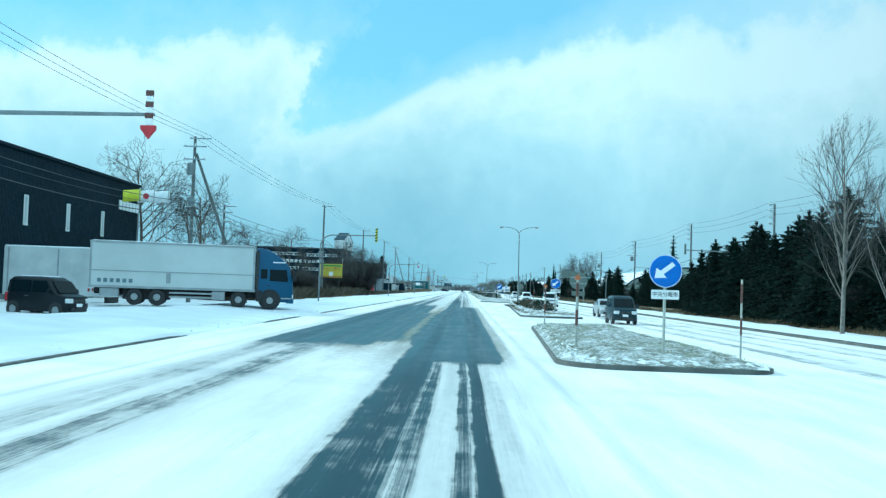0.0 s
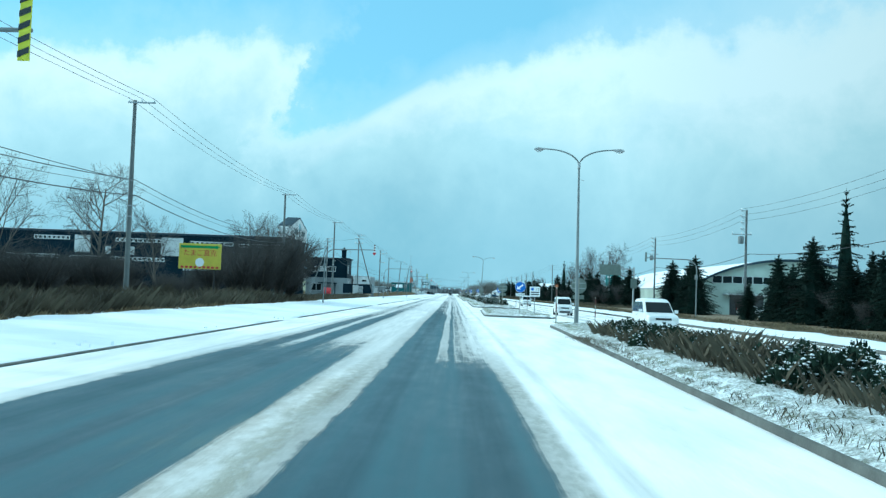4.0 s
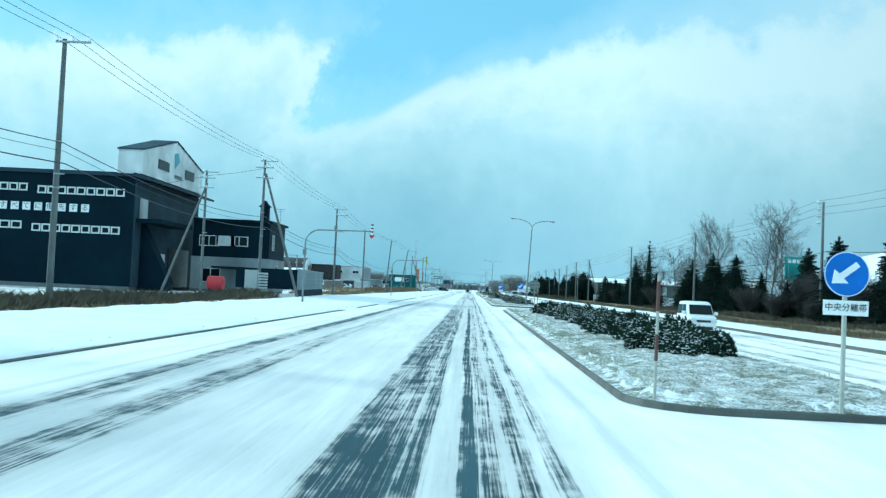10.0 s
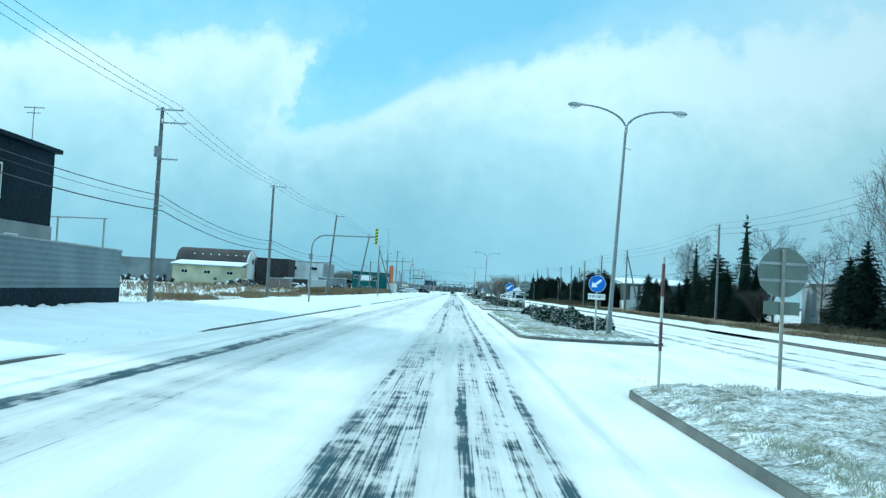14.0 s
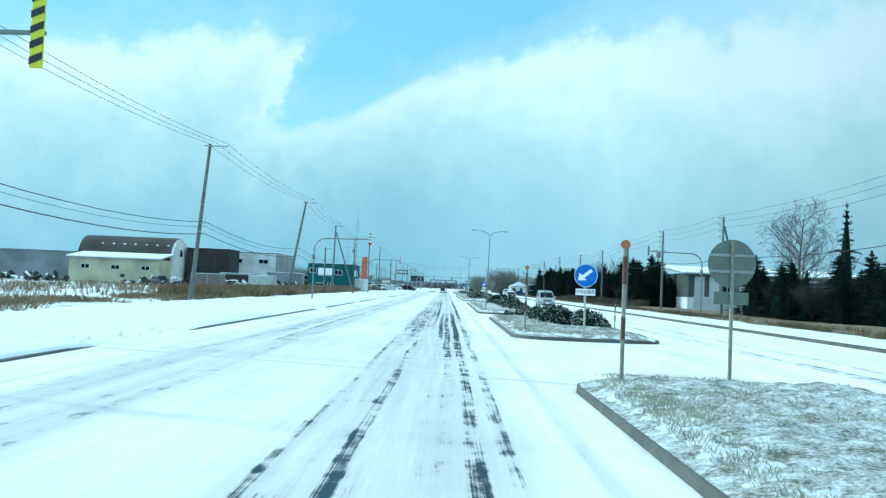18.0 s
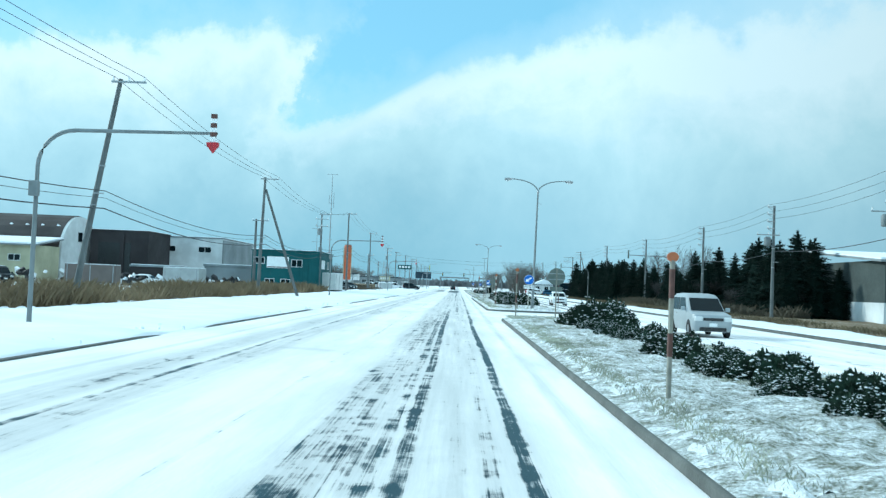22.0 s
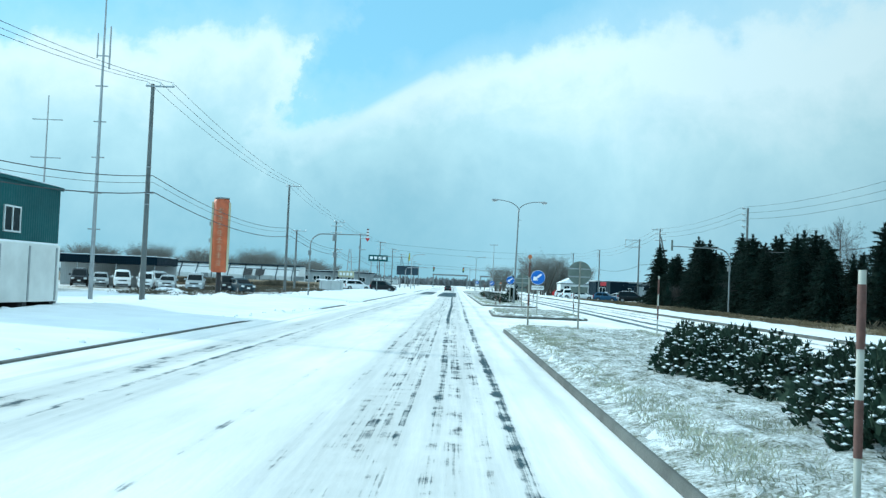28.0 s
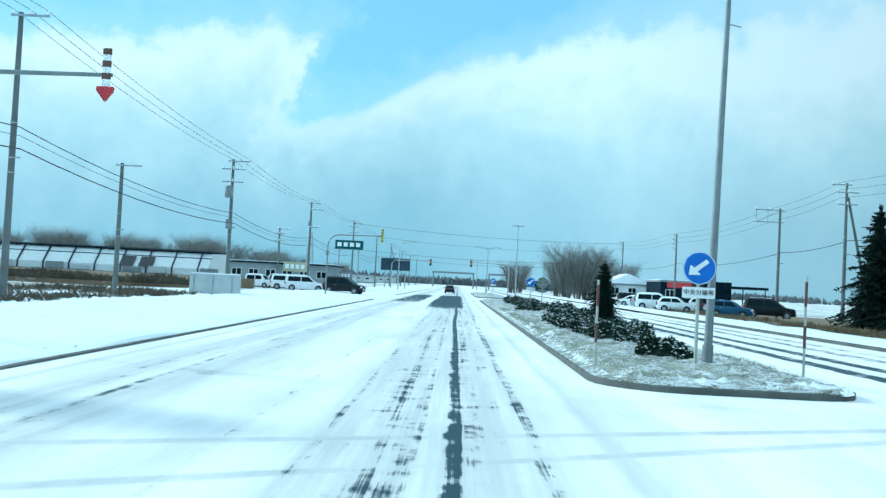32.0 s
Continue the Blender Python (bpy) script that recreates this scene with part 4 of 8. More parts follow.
def arrow_gantry(striped, height=5.9, reach=5.2):
    """An arched steel post over the edge of the road with a marker that hangs from its arm."""
    ob = thing("overhead_edge_marker", "arched grey steel post with a hanging %s" % ("yellow and black striped board" if striped else "red and white arrow board" if striped is False else "narrow board seen from behind"), "road marker", group="overhead road edge markers")
    bend = [(1.1 * (1 - math.cos(w)), 0, height - 1.1 + 1.1 * math.sin(w)) for w in [i * math.pi / 2 / 8 for i in range(9)]]
    part("post", Shape().tube([(0, 0, -0.3), (0, 0, 2.0)] + bend, [0.075, 0.07] + [0.062] * 9, 10), PAINTED_STEEL, ob, smooth=True)
    part("arm", Shape().tube([(1.1, 0, height), (reach - 0.2, 0, height + 0.06), (reach + 0.1, 0, height + 0.06)], [0.06, 0.045, 0.04], 10), PAINTED_STEEL, ob, smooth=True)
    part("control_box", Shape().box(-0.14, 0.14, -0.25, -0.06, height - 2.0, height - 1.55, c=0.02), PAINTED_STEEL, ob)
    m = part("marker", Shape().box(reach - (0.11 if striped else 0.085), reach + (0.11 if striped else 0.085), -0.12, -0.06, height - (0.55 if striped else 0.34), height + (0.75 if striped else 0.62), c=0.01), YELLOW if striped else SIGN_WHITE if striped is False else SIGN_BACK, ob, "yellow and black hazard board" if striped else "red and white banded arrow board" if striped is False else "")
    if striped:
        for k in range(5):
            z = height - 0.5 + k * 0.26
            part("stripe", Shape().prism([(reach - 0.11, z), (reach + 0.11, z + 0.1), (reach + 0.11, z + 0.22), (reach - 0.11, z + 0.12)], "y", -0.132, -0.121), BLACK_PAINT, m)
    elif striped is False:
        for z in (height + 0.49, height + 0.22, height - 0.05):
            part("band", Shape().box(reach - 0.088, reach + 0.088, -0.125, -0.055, z, z + 0.135), FADED_RED, m)
        part("arrowhead", Shape().prism([(reach - 0.18, height - 0.22), (reach + 0.18, height - 0.22), (reach + 0.18, height - 0.31), (reach, height - 0.54), (reach - 0.18, height - 0.31)], "y", -0.16, -0.05), RED, m, "red reflective arrowhead")
    return ob


g_red, g_yel = arrow_gantry(False), arrow_gantry(True)
g_red.matrix_basis = place(-12.95, 22.7, -0.24)
for x, y in ((-13.6, 171.6), (-13.15, 253.0), (-12.45, 398.6), (-12.95, 468.6), (-13.15, 553.7)):
    copy_thing(g_red, place(x, y, 0))
g_yel.matrix_basis = place(-13.6, 89.1, 0.55)
copy_thing(g_yel, place(-12.1, 324.5, -0.2))
g_back = arrow_gantry(None)
g_back.matrix_basis = place(25.0, 87.3, 0.1, 180)
for y in (169.5, 402.0, 481.0, 553.0):
    copy_thing(g_back, place(24.8, y, 0.1, 180))


def keep_left_sign(r, height, plate=True):
    ob = thing("direction_sign", "round blue traffic sign with a white diagonal arrow and white plate", "traffic sign", group="blue arrow signs on the medians")
    part("post", Shape().tube([(0, 0, -0.3), (0, 0, height + r * 0.7)], 0.038, 10), POST_WHITE, ob, "grey-white round post", True)
    d = part("sign_disc", Shape().disc((0, height), r, "y", -0.062, -0.045, 40), SIGN_BLUE, ob)
    part("rim", Shape().add([(q * math.cos(a), -0.064, height + q * math.sin(a)) for a in [2 * math.pi * k / 40 for k in range(40)] for q in (r * 0.955, r * 0.99)],
                            [(2 * k, 2 * k + 1, (2 * k + 3) % 80, (2 * k + 2) % 80) for k in range(40)]), SIGN_WHITE, d)
    a = Shape()
    u = r * 0.72
    pts = [(-u * 0.92, -u * 0.60), (-u * 0.78, u * 0.28), (-u * 0.44, u * 0.02), (u * 0.55, u * 0.78), (u * 0.80, u * 0.50), (-u * 0.18, -u * 0.27), (u * 0.10, -u * 0.56)]
    a.prism([(x, z + height) for x, z in pts], "y", -0.069, -0.063)
    part("arrow", a, SIGN_WHITE, d, "white reflective arrow")
    for z in (-0.35, 0.35):
        part("bracket", Shape().box(-r * 0.6, r * 0.6, -0.045, -0.03, height + z * r - 0.02, height + z * r + 0.02), GALV, ob)
    if plate:
        w = 0.36
        p = part("plate", Shape().box(-w, w, -0.058, -0.045, height - r - 0.30, height - r - 0.06, c=0.004), SIGN_WHITE, ob, "white plate with black lettering")
        part("lettering", letters("中央分離帯", 0.135, BLACK_PAINT), BLACK_PAINT, p, at=pose(0, -0.061, height - r - 0.18))
    return ob


big = keep_left_sign(0.43, 2.2)
big.matrix_basis = place(5.13, 25.2, 0.25)
for x, y in ((5.37, 148.7), (5.17, 343.9), (5.08, 523.7)):
    copy_thing(big, place(x, y, 0.22))
small = keep_left_sign(0.36, 2.2)
small.matrix_basis = place(6.5, 69.7, 0.25)
for x, y in ((5.9, 193.7),):
    copy_thing(small, place(x, y, 0.15))
for x, y in ((5.6, 287.0), (5.35, 441.3), (5.22, 554.2), (4.9, 668)):
    copy_thing(small, place(x, y, 0.2))


def round_sign_back():
    ob = thing("round_sign", "back of a round traffic sign on a white post, grey metal", "traffic sign", group="sign backs on the medians")
    part("post", Shape().tube([(0, 0, -0.3), (0, 0, 2.62)], 0.036, 10), DULL_POST, ob, smooth=True)
    d = part("sign_disc", Shape().disc((0, 2.2), 0.46, "y", 0.03, 0.05, 40), SIGN_BACK, ob)
    for z in (2.05, 2.36):
        part("stiffener", Shape().box(-0.42, 0.42, 0.012, 0.03, z - 0.025, z + 0.025), GALV, d)
    part("plate", Shape().box(-0.33, 0.33, 0.03, 0.045, 1.42, 1.66), SIGN_BACK, ob)
    return ob


rsb = round_sign_back()
rsb.matrix_basis = place(5.7, 49.0, 0.25)
for x, y in ((7.3, 127.5), (4.97, 168.0), (5.7, 264.5), (5.5, 326.9), (5.4, 422.0), (5.0, 503.9)):
    copy_thing(rsb, place(x, y, 0.25))
copy_thing(rsb, place(4.85, 533.5, 0.06))


def snow_pole(height, bands, ball, thin=False, stout=False, mat=None):
    """A delineator post with coloured bands and a round reflector."""
    ob = thing("snow_pole", "white delineator post with faded red bands and an orange round reflector" if ball else "slim white delineator post with red bands", "delineator", group="delineator posts on the medians")
    r = 0.027 if thin else 0.045 if stout else 0.038
    p = part("post", Shape().tube([(0, 0, -0.3), (0, 0, height)], r, 10), mat or POST_WHITE, ob, smooth=True)
    for z0, z1 in bands:
        part("band", Shape().tube([(0, 0, z0), (0, 0, z1)], r + 0.004, 10, False), FADED_RED, p, smooth=True)
    if ball:
        part("reflector", Shape().disc((0, height + 0.06), 0.085, "y", -0.03, 0.03, 20), ORANGE, ob, "round orange reflector")
    return ob


post_ball = snow_pole(1.95, ((0.62, 1.08), (1.46, 1.87)), True)
post_ball.matrix_basis = place(3.2, 28.1, 0.24)
post_tall = snow_pole(2.4, ((0.32, 0.56), (0.95, 1.2), (1.42, 1.66), (1.88, 2.12)), True, False, True)
post_tall.matrix_basis = place(3.03, 443.6, 0.2)
post_dull = snow_pole(2.4, ((0.75, 1.15), (1.75, 2.25)), True, False, False, DULL_POST)
post_dull.matrix_basis = place(3.27, 325.9, 0.22)
post_thin = snow_pole(1.8, ((0.5, 0.9), (1.25, 1.7)), False, True)
post_thin.matrix_basis = place(5.25, 73.9, 0.2)
for base, tall_, spots in (
        (post_ball, 1.95, ((3.85, 46.8, 1.82), (5.95, 126.9, 2.1))),
        (post_dull, 2.4, ((3.2, 346.2, 2.4), (3.28, 422.0, 2.45), (3.25, 384.6, 2.05), (3.14, 505.2, 2.75))),
        (post_thin, 1.8, ((8.2, 126.8, 1.6), (3.3, 171.0, 1.95), (3.07, 194.4, 2.0), (8.2, 195.8, 1.5), (7.8, 172.0, 1.5), (3.6, 230.6, 1.75), (3.5, 264.5, 2.4),
                          (8.0, 353.6, 1.1), (7.5, 26.5, 2.1), (8.1, 386.5, 1.7), (7.7, 442.6, 2.0), (2.95, 473.0, 1.8), 
                          (7.6, 501.6, 2.2), (7.3, 524.0, 1.5), (3.03, 533.0, 1.0), (2.85, 553.0, 1.8), (7.3, 553.4, 2.1)))):
    for x, y, h in spots:
        copy_thing(base, place(x, y, 0.22) @ Matrix.Diagonal((1, 1, h / tall_, 1)))

copy_thing(post_ball, place(2.95, 525.2, 0.22) @ Matrix.Diagonal((0.7, 0.7, 0.88, 1)))

# ---- plants ----
def conifer_mesh(seed, h, r, whorls, dense=1.0):
    """Spruce crown: drooping boughs in whorls, each a spray of many narrow needle fans."""
    rnd = random.Random(seed)
    s = Shape()
    for i in range(whorls):
        t = i / (whorls - 1)
        z = h * (0.05 + 0.93 * t)
        reach = r * (1 - t) ** 0.66 * rnd.uniform(0.62, 1.18) + 0.12
        n = max(6, int((17 - 8 * t) * dense))
        for k in range(n):
            a = 2 * math.pi * (k + rnd.uniform(-0.35, 0.35)) / n + i * 0.7
            ln = reach * rnd.uniform(0.55, 1.2) * (1 + 0.22 * math.sin(a * 2 + seed))
            d = Vector((math.cos(a), math.sin(a), 0))
            side = Vector((-d.y, d.x, 0))
            base = Vector((0, 0, z + rnd.uniform(-0.15, 0.15)))
            droop = rnd.uniform(0.15, 0.42) * (1 - 0.7 * t)
            m = max(3, int(ln * 4.5))
            for j in range(m):
                u = (j + 0.6) / m
                p = base + d * ln * u + Vector((0, 0, -droop * ln * u * u + 0.25 * u * (t > 0.8)))
                w = (0.20 + 0.42 * (1 - u)) * min(1.0, ln) * rnd.uniform(0.6, 1.3) * 0.8
                for sg in (-1, 1):
                    tip = p + d * w * 0.9 + side * sg * w * rnd.uniform(0.5, 1.1) + Vector((0, 0, rnd.uniform(-0.28, 0.10) * w * 2))
                    s.add([p - d * 0.16, p + d * 0.15 + Vector((0, 0, rnd.uniform(-0.06, 0.10))), tip], [(0, 1, 2)])
                tip = p + Vector((rnd.uniform(-0.15, 0.15), rnd.uniform(-0.15, 0.15), -w * rnd.uniform(0.5, 1.2)))
                s.add([p - side * 0.14, p + side * 0.14, tip], [(0, 1, 2)])
    core = [(0.46 * r * (1 - t) ** 0.8 + 0.02, h * (0.04 + 0.9 * t)) for t in (0, 0.25, 0.5, 0.75, 1.0)]
    s.tube([(0, 0, z) for _, z in core], [q for q, _ in core], 9)
    for k in range(5):
        a = k * 1.257
        s.add([(0.05 * math.cos(a), 0.05 * math.sin(a), h * 0.93), (0.05 * math.cos(a + 1.2), 0.05 * math.sin(a + 1.2), h * 0.93), (0, 0, h * 1.04)], [(0, 1, 2)])
    return s


def conifer(seed, h, r, whorls, dense, label):
    ob = thing("conifer", label, "tree", group="conifers beside the road")
    part("trunk", Shape().tube([(0, 0, -0.3), (0.03, 0, h * 0.5), (0, 0, h * 0.96)], [0.17 + h * 0.006, 0.11, 0.02], 7), BARK, ob)
    part("crown", conifer_mesh(seed, h, r, whorls, dense), NEEDLE, ob, "dark green needle boughs")
    return ob


def bare_tree_mesh(seed, h, spread, levels, upright, lean=(0.0, 0.0), first=0.25, r0=None, fine=0.006):
    """Trunk with limbs and a haze of fine twigs, all tapering."""
    rnd = random.Random(seed)
    trunk, twigs = Shape(), Shape()
    r0 = r0 or h * 0.011

    def grow(p, d, ln, r, level):
        n = (7, 5, 4, 3, 2, 2)[level]
        pts, q = [p], p
        dd = d.copy()
        bend = (0.05, 0.10, 0.10, 0.09, 0.08, 0.08)[level]
        for i in range(n):
            dd = (dd + Vector((rnd.uniform(-1, 1), rnd.uniform(-1, 1), rnd.uniform(-0.5, 0.7) + upright * 0.6)) * bend).normalized()
            q = q + dd * ln / n
            pts.append(q)
        rad = [max(fine, r * (1 - 0.72 * i / n)) for i in range(n + 1)]
        (trunk if level < 2 else twigs).tube(pts, rad, 7 if level == 0 else 5 if level == 1 else 3, False)
        if level >= levels:
            return
        kids = (rnd.randint(13, 16), rnd.randint(8, 10), rnd.randint(6, 8), 2, 2)[level]
        lo = first if level == 0 else 0.2
        for k in range(kids):
            u = lo + (1 - lo) * (k + rnd.random()) / kids
            i = min(n - 1, int(u * n))
            b = pts[i].lerp(pts[i + 1], u * n - i)
            a = rnd.uniform(0, 2 * math.pi)
            axis = (pts[i + 1] - pts[i]).normalized()
            sd = axis.cross(Vector((math.cos(a), math.sin(a), 0.3))).normalized()
            nd = (axis * (0.6 + upright * 0.45) + sd * spread * rnd.uniform(0.6, 1.1) + Vector((0, 0, 0.3 * upright))).normalized()
            size = (0.54, 0.58, 0.58, 0.6, 0.6)[level]
            grow(b, nd, ln * size * rnd.uniform(0.75, 1.15) * (1.2 - 0.65 * u), r * (0.42, 0.45, 0.5, 0.6, 0.7)[level] * (1.1 - 0.5 * u), level + 1)

    grow(Vector((0, 0, -0.3)), Vector((lean[0], lean[1], 1)).normalized(), h * 0.9, r0, 0)
    return trunk, twigs


def bare_tree(seed, h, spread, levels, upright, label, pale=False, lean=(0, 0), first=0.25, r0=None, fine=0.006):
    ob = thing("bare_tree", label, "tree", group="leafless trees")
    a, b = bare_tree_mesh(seed, h, spread, levels, upright, lean, first, r0, fine)
    part("trunk", a, PALE_BARK if pale else BARK, ob)
    part("crown", b, TWIG, ob, "fine leafless twigs")
    return ob


def thicket(seed, h, w, n, r, label, mat, lean=(0.0, 0.0), limbs=8, foot=0.0):
    """A round leafless bush: limbs that spread from the foot and a dome of long fine twigs."""
    rnd = random.Random(seed)
    ob = thing("bare_tree", label, "tree", group="leafless trees")
    wood, twigs = Shape(), Shape()
    lines = []
    for k in range(limbs):
        a = 2 * math.pi * (k + rnd.uniform(-0.3, 0.3)) / limbs
        out = w * rnd.uniform(0.15, 0.42)
        pts = []
        fx, fy = foot * w * rnd.uniform(0.3, 1.0) * math.cos(a), foot * w * rnd.uniform(0.3, 1.0) * math.sin(a)
        for i in range(6):
            t = i / 5
            pts.append(Vector((fx, fy, 0)) + Vector((out * t ** 1.2 * math.cos(a) + lean[0] * h * t + rnd.uniform(-0.1, 0.1) * t, out * t ** 1.2 * math.sin(a) + lean[1] * h * t, h * 0.68 * t ** 0.85 * rnd.uniform(0.92, 1.05) - 0.2 * (1 - t))))
        wood.tube(pts, [h * 0.014 * (1 - 0.75 * i / 5) for i in range(6)], 6, False)
        lines.append(pts)
    for k in range(n):
        pts = rnd.choice(lines)
        u = rnd.uniform(0.03 if foot else 0.18, 1.0) * 5
        i = min(4, int(u))
        p = pts[i].lerp(pts[i + 1], u - i)
        a = rnd.uniform(0, 2 * math.pi)
        d = ((pts[i + 1] - pts[i]).normalized() * 0.55 + Vector((math.cos(a), math.sin(a), rnd.uniform(-0.25, 0.55))) * 0.8).normalized()
        ln = h * rnd.uniform(0.14, 0.34)
        q = p + d * ln * 0.5 + Vector((0, 0, 0.04 * ln))
        e = q + (d + Vector((rnd.uniform(-0.35, 0.35), rnd.uniform(-0.35, 0.35), rnd.uniform(0.0, 0.5)))).normalized() * ln * 0.55
        twigs.tube([p, q, e], [r * 1.6, r * 1.1, r * 0.5], 3, False)
        for _ in range(3):
            b = p.lerp(q, rnd.uniform(0.5, 1.0)) if rnd.random() < 0.5 else q.lerp(e, rnd.uniform(0.0, 0.8))
            g = (d + Vector((rnd.uniform(-0.8, 0.8), rnd.uniform(-0.8, 0.8), rnd.uniform(-0.2, 0.7)))).normalized()
            twigs.tube([b, b + g * ln * rnd.uniform(0.25, 0.5)], [r * 0.8, r * 0.4], 3, False)
    part("trunk", wood, BARK, ob)
    part("crown", twigs, mat, ob, "haze of fine leafless twigs")
    return ob


def shrub(seed, r, h, snow, label):
    """Low spreading pine shrub: upturned needle tufts, with caps of snow on many of them."""
    rnd = random.Random(seed)
    ob = thing("pine_shrub", label, "shrub", group="shrubs on the medians")
    g, w = Shape(), Shape()
    lumps = [(rnd.uniform(-0.62, 0.62) * r, rnd.uniform(-0.62, 0.62) * r, rnd.uniform(0.38, 0.66) * r, rnd.uniform(0.55, 1.15) * h) for _ in range(9)]
    g.tube([(0, 0, 0), (0, 0, h * 0.5)], [r * 0.72, r * 0.5], 9)
    for i in range(1500):
        lx, ly, lr, lh = rnd.choice(lumps)
        a, e = rnd.uniform(0, 2 * math.pi), math.asin(rnd.uniform(0.0, 1.0))
        nrm = Vector((math.cos(a) * math.cos(e), math.sin(a) * math.cos(e), math.sin(e)))
        q = rnd.uniform(0.82, 1.06)
        p = Vector((lx + nrm.x * lr * q, ly + nrm.y * lr * q, max(0.03, nrm.z * lh * q)))
        up = (nrm * 0.8 + Vector((rnd.uniform(-0.5, 0.5), rnd.uniform(-0.5, 0.5), rnd.uniform(0.1, 0.9)))).normalized()
        sd = up.cross(Vector((rnd.uniform(-1, 1), rnd.uniform(-1, 1), 0.4))).normalized()
        ln, wd = rnd.uniform(0.10, 0.24), rnd.uniform(0.035, 0.075)
        tip = p + up * ln
        fw = up.cross(sd)
        g.add([p - sd * wd, p + sd * wd, tip], [(0, 1, 2)])
        g.add([p - fw * wd, p + fw * wd, tip + sd * 0.05], [(0, 1, 2)])
        g.add([p - sd * wd - fw * wd * 0.5, p + sd * wd * 1.4 + up * ln * 0.3, tip - sd * 0.07], [(0, 1, 2)])
        if nrm.z > 0.12 and rnd.random() < snow * (1.7 if noise.noise(p * 2.4) > -0.05 else 0.3):
            c, rr = tip - up * ln * 0.35, 0.020 + 0.056 * rnd.random() ** 1.2
            w.add([c + Vector((rr * 1.3, 0, 0)), c + Vector((0, rr, 0)), c - Vector((rr, 0, 0)), c - Vector((0, rr * 1.2, 0)), c + Vector((rr * 0.2, rr * 0.1, rr * 0.45)), c - Vector((0, 0, rr * 0.5))],
                  [(0, 1, 4), (1, 2, 4), (2, 3, 4), (3, 0, 4), (1, 0, 5), (2, 1, 5), (3, 2, 5), (0, 3, 5)])
    part("foliage", g, PINE, ob)["kind"] = "stuff"
    if w.f:
        part("snow_dusting", w, SNOW, ob, "small caps of fresh snow")["kind"] = "stuff"
    return ob


def spread_copies(protos, spots, jitter, seed):
    """Copies of one of several plants at (x, y, z, size); the first spot of each takes the original."""
    rnd = random.Random(seed)
    used = {ob for ob in protos if ob.matrix_basis.translation.length > 0}
    for i, (x, y, z, k) in enumerate(spots):
        ob = protos[i % len(protos)]
        m = place(x, y, z, rnd.uniform(0, 360), k * rnd.uniform(1 - jitter, 1 + jitter))
        if ob in used:
            copy_thing(ob, m)
        else:
            ob.matrix_basis = m
            used.add(ob)


rnd = random.Random(11)
firs = [conifer(1, 9.0, 3.7, 24, 1.5, "dense dark green spruce tree"), conifer(2, 9.0, 3.2, 23, 1.45, "narrow dark green spruce tree"), conifer(3, 9.0, 4.2, 22, 1.5, "broad dark green spruce tree"), conifer(4, 9.0, 3.4, 23, 1.45, "dark green spruce tree with uneven boughs")]
spots = []
for y0, y1, n, xa, xb, ha, hb in ((38, 114, 64, 23.8, 31, 0.66, 1.02), (139, 168, 20, 28.5, 35, 0.45, 0.85), (193, 211, 11, 28.5, 33, 0.55, 0.85), (254, 282, 15, 31, 39, 0.5, 0.85), (304, 338, 17, 31.5, 38, 0.6, 0.98), (352, 372, 6, 31, 36, 0.55, 0.98), (382, 411, 17, 31, 36, 0.50, 0.72), (458, 502, 34, 29.8, 37, 0.5, 0.95), (502, 508, 4, 29.8, 32, 0.5, 0.7), (518, 527, 9, 29.8, 37, 0.5, 0.85), (529, 580, 44, 27.2, 34, 0.6, 0.9), (562, 600, 34, 28.0, 35, 0.62, 0.98), (598, 606, 3, 32, 36, 0.35, 0.5), (410, 432, 6, 36, 42, 0.4, 0.7)):
    for i in range(n):
        spots.append((rnd.uniform(xa, xb), y0 + (y1 - y0) * (i + rnd.random()) / n, 0.0, rnd.uniform(ha, hb)))
spots += [(31.0, 207.4, 0, 0.78), (35.2, 319.5, 0, 1.02), (32.0, 366.0, 0, 0.95), (32.4, 395.0, 0, 0.62), (7.0, 579.5, 0.2, 0.32), (30, 735, 0, 0.8), (31, 745, 0, 0.7)]
spread_copies(firs, spots, 0.06, 5)
tall = conifer(9, 11.3, 1.9, 21, 0.5, "tall thin spruce with sparse open boughs")
tall.matrix_basis = place(32.4, 151.0, 0)
copy_thing(tall, place(33.0, 358.0, 0, 80, 1.08))
copy_thing(tall, place(37.5, 399.0, 0, 150, 0.98))

broad = [bare_tree(21, 11.0, 1.1, 3, 0.16, "spreading leafless tree with fine twigs", fine=0.009, r0=0.17), bare_tree(22, 11.5, 0.9, 3, 0.28, "leafless tree with rising twigs", fine=0.009, r0=0.16)]
spread_copies(broad, [(-36.5, 107.0, 0, 1.4), (-36.5, 127.0, 0, 1.15), (-31.0, 112.0, 0, 0.8), (-30.0, 134.0, 0, 0.75), (-24.5, 187.0, 0, 0.6), (-22.4, 202.0, 0, 0.74), (-24.0, 196.5, 0, 0.66), (-24.5, 150.0, 0, 0.55), (-26.0, 141.0, 0, 0.6), (36.0, 284.0, 0, 0.5),
                     (41.0, 372.0, 0, 0.7), (44.0, 428.0, 0, 0.85), (46.0, 434.0, 0, 0.85), (44.0, 400, 0, 0.65), (37, 345, 0, 0.55)], 0.08, 6)
bushy = thicket(31, 13.0, 9.0, 1900, 0.012, "large round leafless bush with tan-grey twigs", PALE_TWIG, limbs=15, foot=0.28)
bushy_tall = thicket(32, 12.5, 8.0, 1100, 0.011, "tall leafless tree with tan-grey twigs", PALE_TWIG, limbs=8, foot=0.2)
